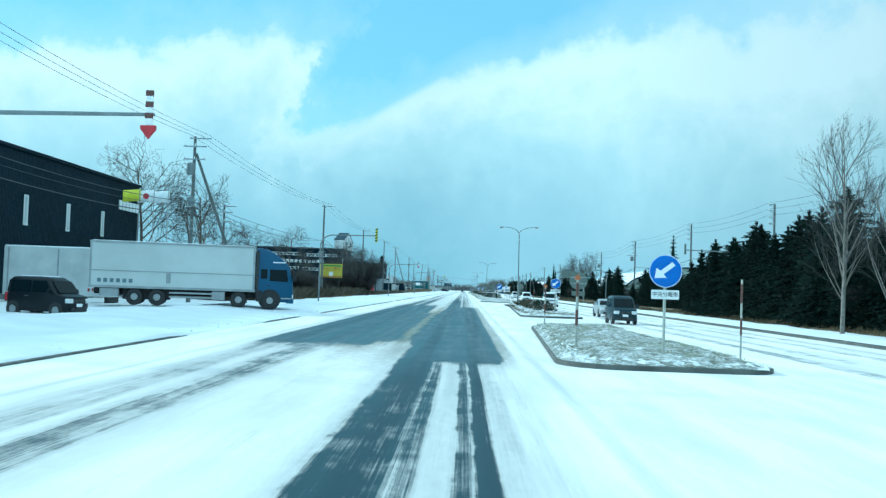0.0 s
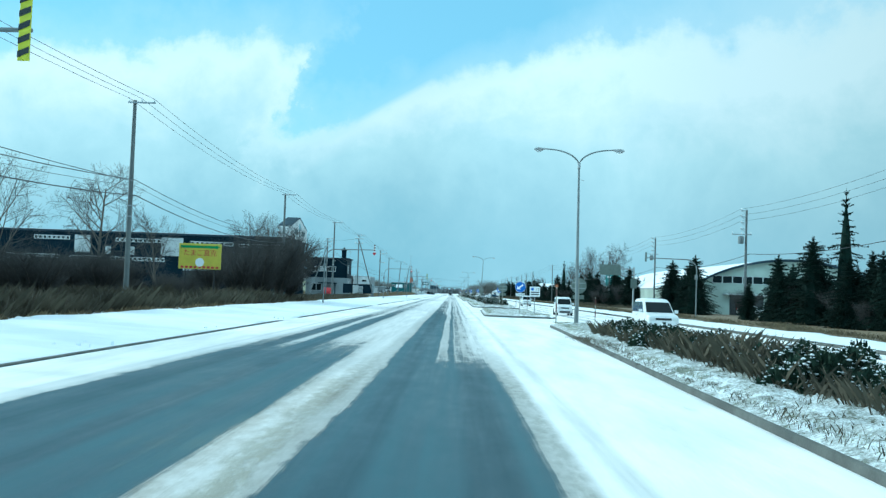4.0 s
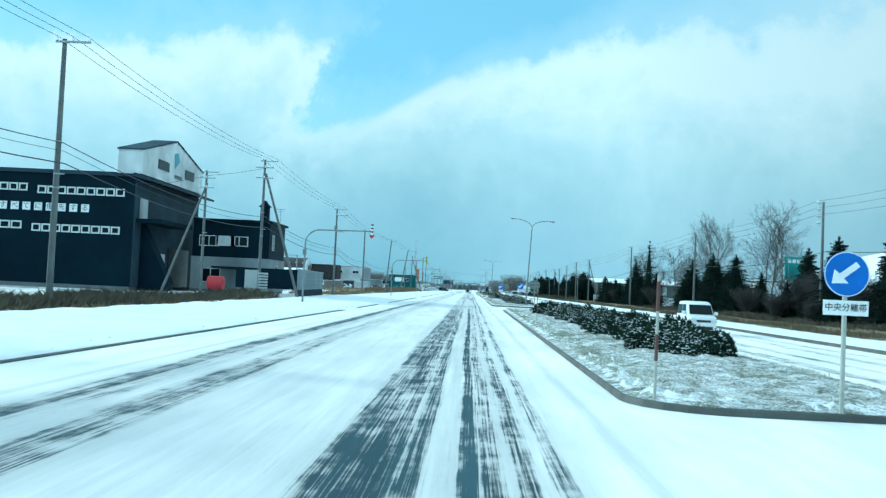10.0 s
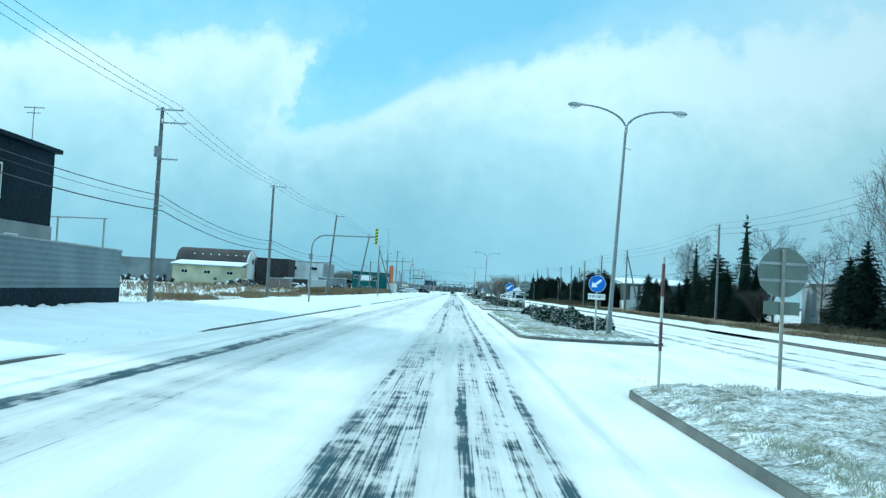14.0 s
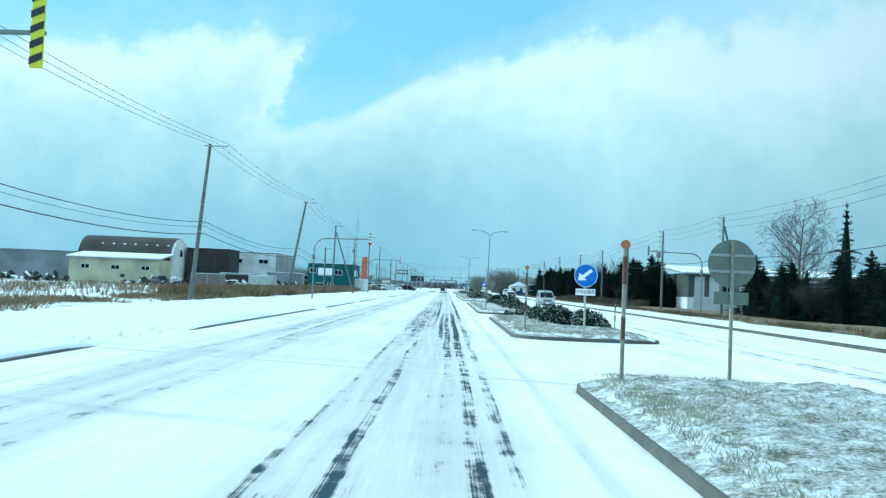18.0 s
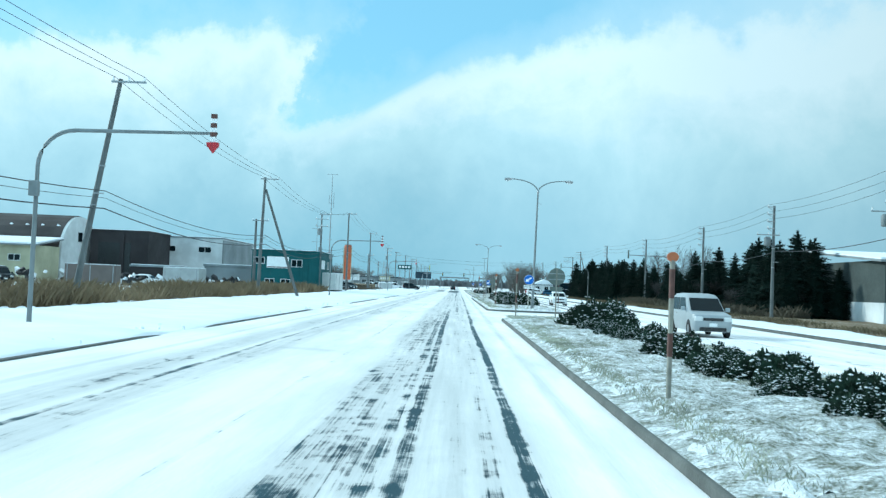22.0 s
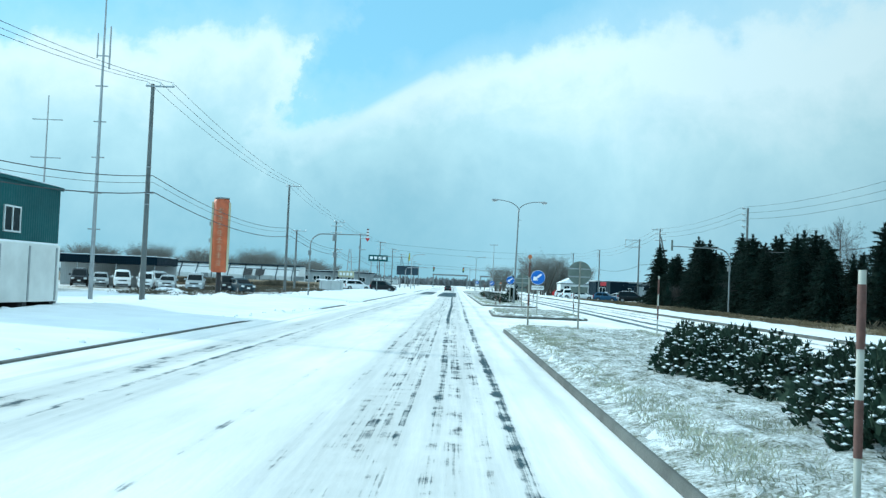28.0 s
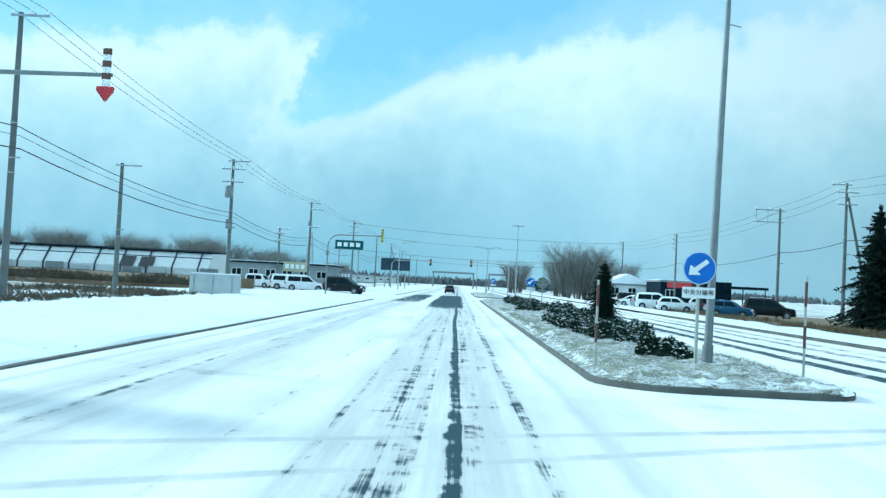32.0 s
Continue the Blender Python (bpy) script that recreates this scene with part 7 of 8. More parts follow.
window(h, "x", 298.0, 299.6, 2.2, 3.6, -24.72, 2)
window(h, "x", 296.2, 297.4, 5.4, 7.3, -24.8, 2, 0.08, SLATE_CLAD)
window(h, "x", 301.5, 302.8, 1.6, 2.8, -24.72, 1)
slab(h, "porch", BLACK_CLAD, -31.0, -27.0, 291.6, 294.42, 2.9, 3.15)
slab(h, "porch_post", BLACK_CLAD, -27.2, -27.0, 291.7, 291.9, 0.0, 2.9)
part("aerial", Shape().tube([(-24.9, 301.0, 8.9), (-24.9, 301.0, 11.0)], 0.03, 6).box(-25.5, -24.3, 300.98, 301.02, 10.9, 10.95).box(-25.3, -24.5, 300.98, 301.02, 10.6, 10.64), GALV, h)

fence = thing("metal_fence", "grey corrugated metal fence on a dark base", "fence", pose(-16.9, 271.0, 0, 0, 0, 0))
prof = []
for k in range(17):
    z = 0.95 + k * 0.125
    prof.append(((0.0 if k % 2 else 0.045), z))
dx, dy = -1.9, 28.5
s = Shape()
for t in range(0, 13):
    for o, z in prof:
        s.v.append((dx * t / 12 + o, dy * t / 12, z))
for t in range(12):
    for k in range(16):
        a = t * 17 + k
        s.f.append((a, a + 17, a + 18, a + 1))
part("sheet", s, siding("fence_sheet", (0.17, 0.215, 0.235), 0.5, 0.12, False, 0.1), fence)
for t in range(0, 13, 2):
    part("post", Shape().box(dx * t / 12 - 0.12, dx * t / 12 - 0.02, dy * t / 12 - 0.04, dy * t / 12 + 0.04, -0.2, 2.95), GALV, fence)
part("base", Shape().add([(0.03, 0, -0.2), (dx + 0.03, dy, -0.2), (dx + 0.03, dy, 0.95), (0.03, 0, 0.95), (-0.15, 0, -0.2), (dx - 0.15, dy, -0.2), (dx - 0.15, dy, 0.95), (-0.15, 0, 0.95)], [(0, 1, 2, 3), (5, 4, 7, 6), (3, 2, 6, 7), (4, 0, 3, 7), (1, 5, 6, 2)]), BLACK_CLAD, fence, "dark base boards")
part("end_sheet", Shape().box(-6.0, 0.0, -0.06, 0.0, 0.95, 2.9), bpy.data.materials["black_cladding"], fence)
part("cap_rail", Shape().add([(0.07, 0, 2.95), (dx + 0.07, dy, 2.95), (dx - 0.07, dy, 2.95), (-0.07, 0, 2.95), (0.07, 0, 3.02), (dx + 0.07, dy, 3.02), (dx - 0.07, dy, 3.02), (-0.07, 0, 3.02)], [(0, 1, 5, 4), (4, 5, 6, 7), (2, 3, 7, 6), (3, 0, 4, 7), (1, 2, 6, 5)]), GALV, fence)

cab = thing("switch_cabinet", "pale steel switch cabinet with a louvred side", "cabinet", pose(-18.9, 262.2, 0, 0, 0, 8))
part("housing", Shape().box(-1.0, 0.1, -0.4, 0.4, 0.0, 2.6, c=0.03), PALE_CLAD, cab)
for k in range(9):
    part("louvre", Shape().box(0.12, 0.95, -0.42, 0.38, 0.25 + k * 0.25, 0.41 + k * 0.25), PALE_CLAD, cab)
tank = thing("fuel_tank", "small red fuel tank on a frame", "tank", pose(-27.5, 281.0, 0))
part("tank", Shape().tube([(-0.95, 0, 1.2), (-0.8, 0, 1.2), (0.8, 0, 1.2), (0.95, 0, 1.2)], [0.35, 0.75, 0.75, 0.35], 16), RED, tank, smooth=True)
for x in (-0.6, 0.6):
    part("leg", Shape().box(x - 0.06, x + 0.06, -0.5, 0.5, -0.1, 0.6), BLACK, tank)
gt = thing("goal_frame", "steel portal frame standing in a yard", "frame", pose(-24.5, 312.0, 0))
part("post", Shape().tube([(-3.2, 0, -0.2), (-3.2, 0, 5.4)], 0.07, 8), GALV, gt)
part("post", Shape().tube([(0, 0, -0.2), (0, 0, 5.4)], 0.07, 8), GALV, gt)
part("crossbar", Shape().tube([(-7.0, 0, 5.3), (0.2, 0, 5.4)], 0.05, 8), GALV, gt)

# sheds and workshops across the field
cr = thing("cream_shed", "low cream-walled shed with a snowy roof", "building", place(0, 0, 0))
slab(cr, "wall", CREAM_WALL, -75, -57, 499, 507, -0.3, 4.9)
part("roof", Shape().prism([(498.4, 4.8), (507.4, 5.9), (507.4, 6.1), (498.4, 5.0)], "x", -75.4, -56.6), GREY_WALL, cr)
part("roof_snow", Shape().prism([(498.4, 5.0), (507.4, 6.1), (507.4, 6.3), (498.4, 5.22)], "x", -75.4, -56.6), SNOW, cr)
for u in (-72.6, -66.6, -60.6):
    window(cr, "y", u, u + 1.7, 2.7, 3.6, 499, 2)
bn = thing("arched_barn", "arched barn with a rusty dark roof and white end wall", "barn", place(0, 0, 0))
arc = [(508 + 7.0 * (1 - math.cos(w)), 3.2 + 6.6 * math.sin(w) ** 0.8) for w in [math.pi * k / 14 for k in range(15)]]
part("end_wall", Shape().prism([(508, -0.3)] + arc + [(522, -0.3)], "x", -57.6, -57.2), WHITE_WALL, bn)
part("roof", Shape().prism([(507.8, -0.3), (507.8, 3.2)] + [(y, z + 0.15) for y, z in arc] + [(522.2, 3.2), (522.2, -0.3)], "x", -77, -57.6), BARN_ROOF, bn)
part("window", Shape().box(-57.2, -57.1, 514, 515.4, 6.0, 7.4), DARK_GLASS, bn)
for k in range(7):
    x = -73 + k * 2.3
    part("snow_patch", Shape().add([(x, 509.0, 6.2), (x + 1.2, 509.0, 6.0), (x + 1.5, 509.9, 7.7), (x + 0.5, 510.1, 8.2), (x, 508.9, 6.35), (x + 1.2, 508.85, 6.2), (x + 1.5, 509.75, 7.9), (x + 0.5, 509.9, 8.35)], [(0, 1, 2, 3), (7, 6, 5, 4), (0, 4, 5, 1), (2, 6, 7, 3), (1, 5, 6, 2), (3, 7, 4, 0)]), SNOW, bn)
br = block("brown_workshop", "brown-walled workshop with a flat roof", -56.5, -47.5, 517, 528, 7.9, BROWN_WALL, 0.1, 0.25, BROWN_WALL)
# a black sheet stands for the shade within the bay
slab(br, "open_bay", BLACK_PAINT, -55.2, -50.2, 516.93, 517, 0.4, 6.2)
slab(br, "column", BROWN_WALL, -51.8, -51.2, 516.7, 517, 0.3, 7.6)
wb = block("white_workshop", "long white-walled workshop with small windows", -58.5, -39.6, 531, 556, 7.9, WHITE_WALL, 0.15, 0.2, GREY_WALL)
for u in (-57.4, -53.6, -49.6, -43.6):
    window(wb, "y", u, u + 2.2, 5.5, 6.5, 531, 2)
slab(wb, "side_wall", GREY_WALL, -39.6, -39.45, 531.2, 555.8, 0.35, 7.7)
block("low_shed", "low brown shed with snow on its roof", -47.0, -40.0, 508, 512, 2.6, BROWN_WALL)
block("low_shed", "low grey shed with snow on its roof", -39.0, -31.5, 518, 522, 3.2, GREY_WALL)
block("far_shed", "far grey shed with a snowy roof", -100, -78, 520, 540, 6.2, GREY_WALL)
block("far_shed", "far pale shed with a snowy roof", -125, -101, 505, 520, 5.0, PALE_CLAD)
jk = thing("scrap_heap", "heaps of scrap and tyres dusted with snow", "scrap", kind="stuff", shape=Shape(), mat=BLACK)
rr = random.Random(77)
s, w = Shape(), Shape()
for k in range(240):
    x, y = rr.choice(((-57, 492), (-50, 505), (-79, 494), (-88, 497), (-45, 500), (-34, 508)))
    x, y, z, q = x + rr.gauss(0, 2.6), y + rr.gauss(0, 1.2), abs(rr.gauss(0, 0.6)), rr.uniform(0.2, 0.6)
    m = pose(x, y, z + 0.2, rr.uniform(0, 60), rr.uniform(0, 60), rr.uniform(0, 180))
    (w if k % 3 == 0 else s).box(-q, q, -q * 0.7, q * 0.7, -q * 0.4, q * 0.4, m)
jk.data = s.mesh("scrap_heap", BLACK)
thing("snow_lumps", "lumps of snow on scrap heaps", "snow", kind="stuff", shape=w, mat=SNOW)

g = block("green_office", "two-storey office clad in green metal", -27.2, -18.3, 497.2, 510.5, 5.35, GREEN_WALL, 0.12, 0.15, GREEN_WALL)
for u0, u1, z0, z1 in ((-26.9, -25.5, 3.6, 4.5), (-22.0, -20.5, 3.3, 4.3), (-25.4, -24.1, 0.9, 1.7), (-23.3, -22.0, 0.9, 1.7)):
    window(g, "y", u0, u1, z0, z1, 497.2, 2)
slab(g, "sign_panel", SIGN_WHITE, -25.2, -22.3, 497.1, 497.2, 3.1, 4.6, "white sign panel", 0.02)
slab(g, "sign_stripe", FADED_RED, -25.1, -22.4, 497.08, 497.1, 3.16, 3.28)
window(g, "x", 499.5, 502.5, 3.2, 4.4, -18.3, 2, 0.08, SIGN_WHITE)
window(g, "x", 505.0, 506.5, 3.2, 4.3, -18.3, 2)
for k in range(8):
    slab(g, "seam", GREEN_WALL, -27.2 + 1.25 * k, -27.16 + 1.25 * k, 497.16, 497.2, 0.4, 5.3)

ms = thing("radio_mast", "tall slim steel radio mast with side stays", "mast", place(-20.0, 519.3, 0))
part("mast", Shape().tube([(0, 0, -0.2), (0, 0, 9.0), (0, 0, 18.3)], [0.14, 0.09, 0.04], 8), GALV, ms)
for z in (2, 4, 6, 8, 10, 12):
    part("bracket", Shape().box(-0.35, 0.35, -0.03, 0.03, z, z + 0.06), GALV, ms)
part("antenna", Shape().tube([(0.35, 0, 13.0), (0.35, 0, 15.4)], 0.05, 6).tube([(-0.35, 0, 13.6), (-0.35, 0, 15.0)], 0.04, 6).box(-0.4, 0.4, -0.02, 0.02, 13.7, 13.76).box(-0.9, 0.9, -0.02, 0.02, 18.2, 18.26), GALV, ms)
ms2 = thing("radio_mast", "short lattice steel mast beside a building", "mast", place(-21.5, 516.0, 0))
part("mast", Shape().tube([(0, 0, 0), (0, 0, 10.8)], [0.07, 0.03], 6), GALV, ms2)
for z in (5.0, 7.5, 9.5):
    part("bracket", Shape().box(-0.8, 0.8, -0.02, 0.02, z, z + 0.05), GALV, ms2)

ot = thing("tower_sign", "tall orange pylon sign with pale unreadable lettering", "sign", place(-20.8, 551.2, 0))
OT = material("sign_orange", (0.46, 0.10, 0.032), 0.5, vary=0.2, scale=1.2, fine=8.0, bump=0.0)
LETTER_PALE = material("faded_lettering", (0.50, 0.26, 0.15), 0.6, vary=0.3, scale=2.0, fine=9.0, bump=0.0)
body = Shape()
for z in (2.0, 2.2, 8.2, 8.5):
    q = 0.75 if z in (2.2, 8.2) else 0.62
    for k in range(16):
        a = 2 * math.pi * k / 16
        body.v.append((q * math.cos(a), q * math.sin(a), z))
for i in range(3):
    for k in range(16):
        body.f.append((i * 16 + k, i * 16 + (k + 1) % 16, i * 16 + 16 + (k + 1) % 16, i * 16 + 16 + k))
body.f += [tuple(range(15, -1, -1)), tuple(48 + k for k in range(16))]
part("drum", body, OT, ot, "faded orange drum", True)
part("post", Shape().tube([(0, 0, -0.3), (0, 0, 2.1)], 0.22, 12), BLACK, ot)
for k in range(8):
    z = 7.3 - k * 0.66
    for dz, wd in ((-0.06, 0.22), (0.09, 0.17), (0.23, 0.24), (0.36, 0.14)):
        part("lettering_bar", Shape().box(0.10 - wd, 0.10 + wd, -0.765, -0.70, z + dz - 0.025, z + dz + 0.025), LETTER_PALE, ot)
    part("lettering_bar", Shape().box(0.06 + 0.1 * (k % 2), 0.11 + 0.1 * (k % 2), -0.768, -0.70, z - 0.1, z + 0.4), LETTER_PALE, ot)
part("side_panel", Shape().box(-0.77, -0.6, -0.45, 0.3, 2.2, 8.2), CREAM_WALL, ot, "cream side strip")
part("side_panel", Shape().box(0.69, 0.755, -0.32, 0.3, 2.2, 8.2), CREAM_WALL, ot, "cream side strip")
part("cap", Shape().disc((0, 0), 0.68, "z", 8.5, 8.62, 18), PAINTED_STEEL, ot)
for z in (4.6, 6.1):
    part("lamp_bracket", Shape().box(-0.95, -0.7, -0.3, -0.1, z, z + 0.35), GALV, ot)

cp = thing("long_canopy", "long white film greenhouse with dark raking ribs", "greenhouse", place(0, 0, 0))
part("film", Shape().prism([(641.6, -0.4), (641.7, 2.0), (643.6, 3.75), (650, 3.9), (650, -0.4)], "x", -98, -28.5), FRAME, cp, "white translucent film over the frame")
slab(cp, "ridge_cap", SLATE_CLAD, -98.1, -28.4, 643.3, 650.1, 3.92, 4.06)
slab(cp, "vent_strip", SLATE_CLAD, -98, -28.5, 642.94, 643.2, 3.0, 3.25)
slab(cp, "base_board", GREY_WALL, -98, -28.5, 641.5, 641.58, 0.7, 1.25)
for k in range(24):
    x = -97.5 + k * 2.95
    part("rib", Shape().prism([(641.45, 0.9), (641.55, 2.05), (643.45, 3.95), (643.6, 3.8), (641.72, 1.95), (641.62, 0.9)], "x", x - 0.06, x + 0.06), SLATE_CLAD, cp)
    if k % 3 != 1:
        part("side_panel", Shape().box(x + 0.35, x + 2.4, 641.42, 641.5, 1.3, 1.8 + 0.25 * (k % 2)), (PALE_CLAD, WHITE_WALL, GREY_WALL)[k % 3], cp)
for a, b in ((-38.6, -37.0), (-36.4, -34.8)):
    # black pieces on the film stand for the shade inside two openings
    part("dark_opening", Shape().prism([(641.4, 1.95), (641.56, 2.06), (642.7, 3.1), (642.5, 3.1)], "x", a, b), BLACK_PAINT, cp)
thing("bank", "low brown grass bank in front of a shelter", "bank", kind="structure", shape=Shape().prism([(622.0, -0.4), (626.0, 0.55), (631.0, 1.05), (637.0, 1.2), (641.2, 1.15), (641.4, -0.4)], "x", -79, -23), mat=SCRUB)
for x, y, L, H, wl in ((-70, 600, 16, 4.8, BLACK_CLAD), (-25.2, 668, 15, 3.3, GREY_WALL)):
    q = block("roadside_shop", "low shop building with a flat roof and a row of windows", x - L / 2, x + L / 2, y, y + 10, H, wl, 0.3, 0.22, BLACK_CLAD)
    for k in range(int(L / 2.4)):
        window(q, "y", x - L / 2 + 0.7 + k * 2.4, x - L / 2 + 2.1 + k * 2.4, 1.5, 2.5, y, 2)
cpt = thing("carport", "dark flat-roofed carport on steel posts", "carport", place(0, 0, 0))
slab(cpt, "roof", BLACK_CLAD, -47.0, -33.1, 573, 581, 2.55, 3.45)
slab(cpt, "roof_snow", SNOW, -46.8, -33.3, 573.2, 580.8, 3.45, 3.53, c=0.03)
slab(cpt, "back_wall", PALE_CLAD, -47.0, -33.1, 580.6, 580.8, -0.2, 2.55)
for x in (-46.6, -42.2, -37.8, -33.5):
    part("post", Shape().tube([(x, 573.4, -0.2), (x, 573.4, 2.55)], 0.08, 8), GALV, cpt)
cpt = thing("carport", "dark flat canopy over a car lot", "carport", place(0, 0, 0))
slab(cpt, "roof", BLACK_CLAD, 32.4, 37.6, 650, 656, 2.85, 3.15)
slab(cpt, "side_wall", BLACK_CLAD, 30.0, 33.4, 651, 656, -0.2, 3.6)
for x in (34.6, 37.3):
    part("post", Shape().tube([(x, 650.3, -0.2), (x, 650.3, 2.9)], 0.07, 8), BLACK, cpt)

# far carriageway side
hall = thing("arched_hall", "white hall with an arched snowy roof and dark window band", "hall", place(0, 0, 0))
arc = [(35.6 + 29 * k / 24, 3.7 + 4.4 * math.sin(math.pi * k / 24) ** 0.7) for k in range(25)]
HALL_WALL = siding("pale_green_wall", (0.40, 0.46, 0.41), strength=0.2)
part("end_wall", Shape().prism([(35.6, -0.3)] + arc + [(64.6, -0.3)], "y", 214.0, 214.5), HALL_WALL, hall)
part("roof", Shape().prism(arc + [(x, z + 0.12) for x, z in reversed(arc)], "y", 213.4, 284), SLATE_CLAD, hall)
part("roof_snow", Shape().prism([(x, z + 0.13) for x, z in arc] + [(x, z + 0.28) for x, z in reversed(arc)], "y", 214.2, 284), SNOW, hall)
part("side_wall", Shape().box(35.6, 35.9, 214.5, 284, -0.3, 3.75), HALL_WALL, hall, "pale green side wall")
part("verge_board", Shape().prism([(x, z) for x, z in arc] + [(x, z + 0.35) for x, z in reversed(arc)], "y", 213.3, 213.5), SLATE_CLAD, hall)
for k in range(16):
    window(hall, "y", 38.4 + k * 1.5, 39.85 + k * 1.5, 4.6, 5.7, 214.0, 1, 0.05)
slab(hall, "canopy", WHITE_WALL, 40, 60, 212.4, 214, 2.9, 3.1)
# black sheet for the shade inside the hall doorway
slab(hall, "doorway", BLACK_PAINT, 41, 46, 213.9, 214, -0.2, 2.9)

wh = thing("old_warehouse", "weathered warehouse with pale lower panels and snowy roof", "warehouse", place(0, 0, 0))
slab(wh, "wall", siding("weathered_wall", (0.085, 0.100, 0.096)), 36.1, 66, 452, 470, 1.7, 5.4)
slab(wh, "lower_wall", WHITE_WALL, 36.0, 66.1, 451.9, 470.1, -0.3, 1.75, "pale lower panels")
part("roof", Shape().prism([(451.2, 5.2), (470.6, 6.6), (470.6, 6.8), (451.2, 5.4)], "x", 35.4, 66.6), GREY_WALL, wh)
part("roof_snow", Shape().prism([(451.2, 5.4), (470.6, 6.8), (470.6, 6.98), (451.2, 5.56)], "x", 35.4, 66.6), SNOW, wh)
for u, c in ((37.0, PALE_CLAD), (39.2, PALE_CLAD), (43.5, PALE_CLAD), (48.4, GREY_WALL), (54.0, PALE_CLAD), (59.0, GREY_WALL)):
    slab(wh, "panel", c, u, u + 1.5, 451.9, 452, 1.9, 4.9)
for k in range(4):
    window(wh, "y", 40.9 + k * 6, 42.9 + k * 6, 2.4, 3.8, 452, 2)
wl = thing("site_fence", "pale steel hoarding beside a yard", "fence", place(0, 0, 0))
for k in range(12):
    part("panel", Shape().box(33.0 + k * 1.8, 34.75 + k * 1.8, 437.0, 437.06, -0.2, 1.9), PALE_CLAD, wl)
hs = block("roadside_house", "pale house with a snowy roof behind conifers", 46, 56, 155, 166, 5.4, PALE_CLAD)
slab(hs, "tower", WHITE_WALL, 47, 51, 156, 160, 5.4, 9.2)
window(hs, "y", 48, 50, 2.8, 4.0, 155, 2)
part("canopy", Shape().prism([(44.2, 4.2), (46, 5.2), (46, 5.4), (44.2, 4.4)], "y", 154, 166), SLATE_CLAD, hs)
for x, y, w_, d, H, wl_, lb in ((40, 350, 10, 9, 4.5, GREY_WALL, "grey shed standing behind leafless trees"), (46, 330, 8, 8, 5, WHITE_WALL, "pale house behind trees"), (52, 370, 14, 10, 5, WHITE_WALL, "pale building behind trees"), (33, 690, 10, 12, 3.8, BLACK_CLAD, "black-walled restaurant with a flat roof"), (26.4, 704, 7.6, 9, 3.0, WHITE_WALL, "white roadside house under a snowy roof")):
    q = block("roadside_house", lb, x, x + w_, y, y + d, H, wl_)
    for k in range(int(w_ / 3)):
        window(q, "y", x + 0.8 + k * 3, x + 2.2 + k * 3, 1.3, 2.6, y, 2)
    if x == 26.4:
        part("gable", Shape().prism([(x - 0.3, H + 0.3), (x + w_ / 2, H + 2.1), (x + w_ + 0.3, H + 0.3)], "y", y - 0.2, y + d), SNOW, q, "snow-covered pitched roof")
    if wl_ is BLACK_CLAD:
        slab(q, "shop_sign", material("shop_red", (0.45, 0.03, 0.04), 0.45, bump=0.0), x + 1, x + 5, y - 0.15, y, 2.9, 3.8, "red sign panel")
gb = thing("green_billboard", "tall green and white roadside billboard on two posts", "billboard", pose(34.9, 282.0, 0, 0, 0, 12))
for x in (-1.2, 1.2):
    part("post", Shape().tube([(x, 0, -0.3), (x, 0, 6.9)], 0.09, 8), GALV, gb)
part("board", Shape().box(-1.6, 1.6, -0.08, 0.0, 4.4, 6.9, c=0.02), material("billboard_green", (0.05, 0.28, 0.26), 0.5, bump=0.0), gb)
part("lower_board", Shape().box(-1.5, 1.5, -0.08, 0.0, 2.6, 4.2, c=0.02), SIGN_WHITE, gb)
for k in range(5):
    part("lettering_bar", Shape().box(-1.3 + k * 0.54, -0.9 + k * 0.54, -0.095, -0.08, 6.2, 6.6), SIGN_WHITE, gb)
gs = thing("guide_sign", "back of a large guide sign on an overhanging arm", "traffic sign", place(25.75, 208.7, 0.1))
part("post", Shape().tube([(0, 0, -0.3), (0, 0, 6.2)], [0.15, 0.11], 10), GALV, gs, smooth=True)
part("arm", Shape().tube([(0, 0, 5.9), (-5.2, 0, 5.95)], 0.07, 8), GALV, gs)
part("panel", Shape().box(-4.9, -1.9, -0.1, -0.04, 5.0, 6.5), SIGN_BACK, gs)
part("route_plate", Shape().box(-0.45, 0.45, -0.2, -0.14, 3.2, 4.6), SIGN_BACK, gs)
rs = thing("route_sign", "white route sign with a black number on a post", "traffic sign", place(6.55, 148.7, 0.2))
part("post", Shape().tube([(0, 0, -0.3), (0, 0, 2.3)], 0.035, 8), GALV, rs)
pl = part("plate", Shape().box(-0.42, 0.42, -0.06, -0.045, 1.5, 2.3, c=0.01), SIGN_WHITE, rs)
part("lettering", letters("12", 0.26, BLACK_PAINT), BLACK_PAINT, pl, at=pose(0.2, -0.065, 2.08))
part("emblem", Shape().disc((-0.2, 2.1), 0.12, "y", -0.068, -0.06, 12), SIGN_BLUE, pl)
for z in (1.62, 1.8):
    part("lettering_bar", Shape().box(-0.32, 0.32, -0.068, -0.06, z, z + 0.09), BLACK_PAINT, pl)

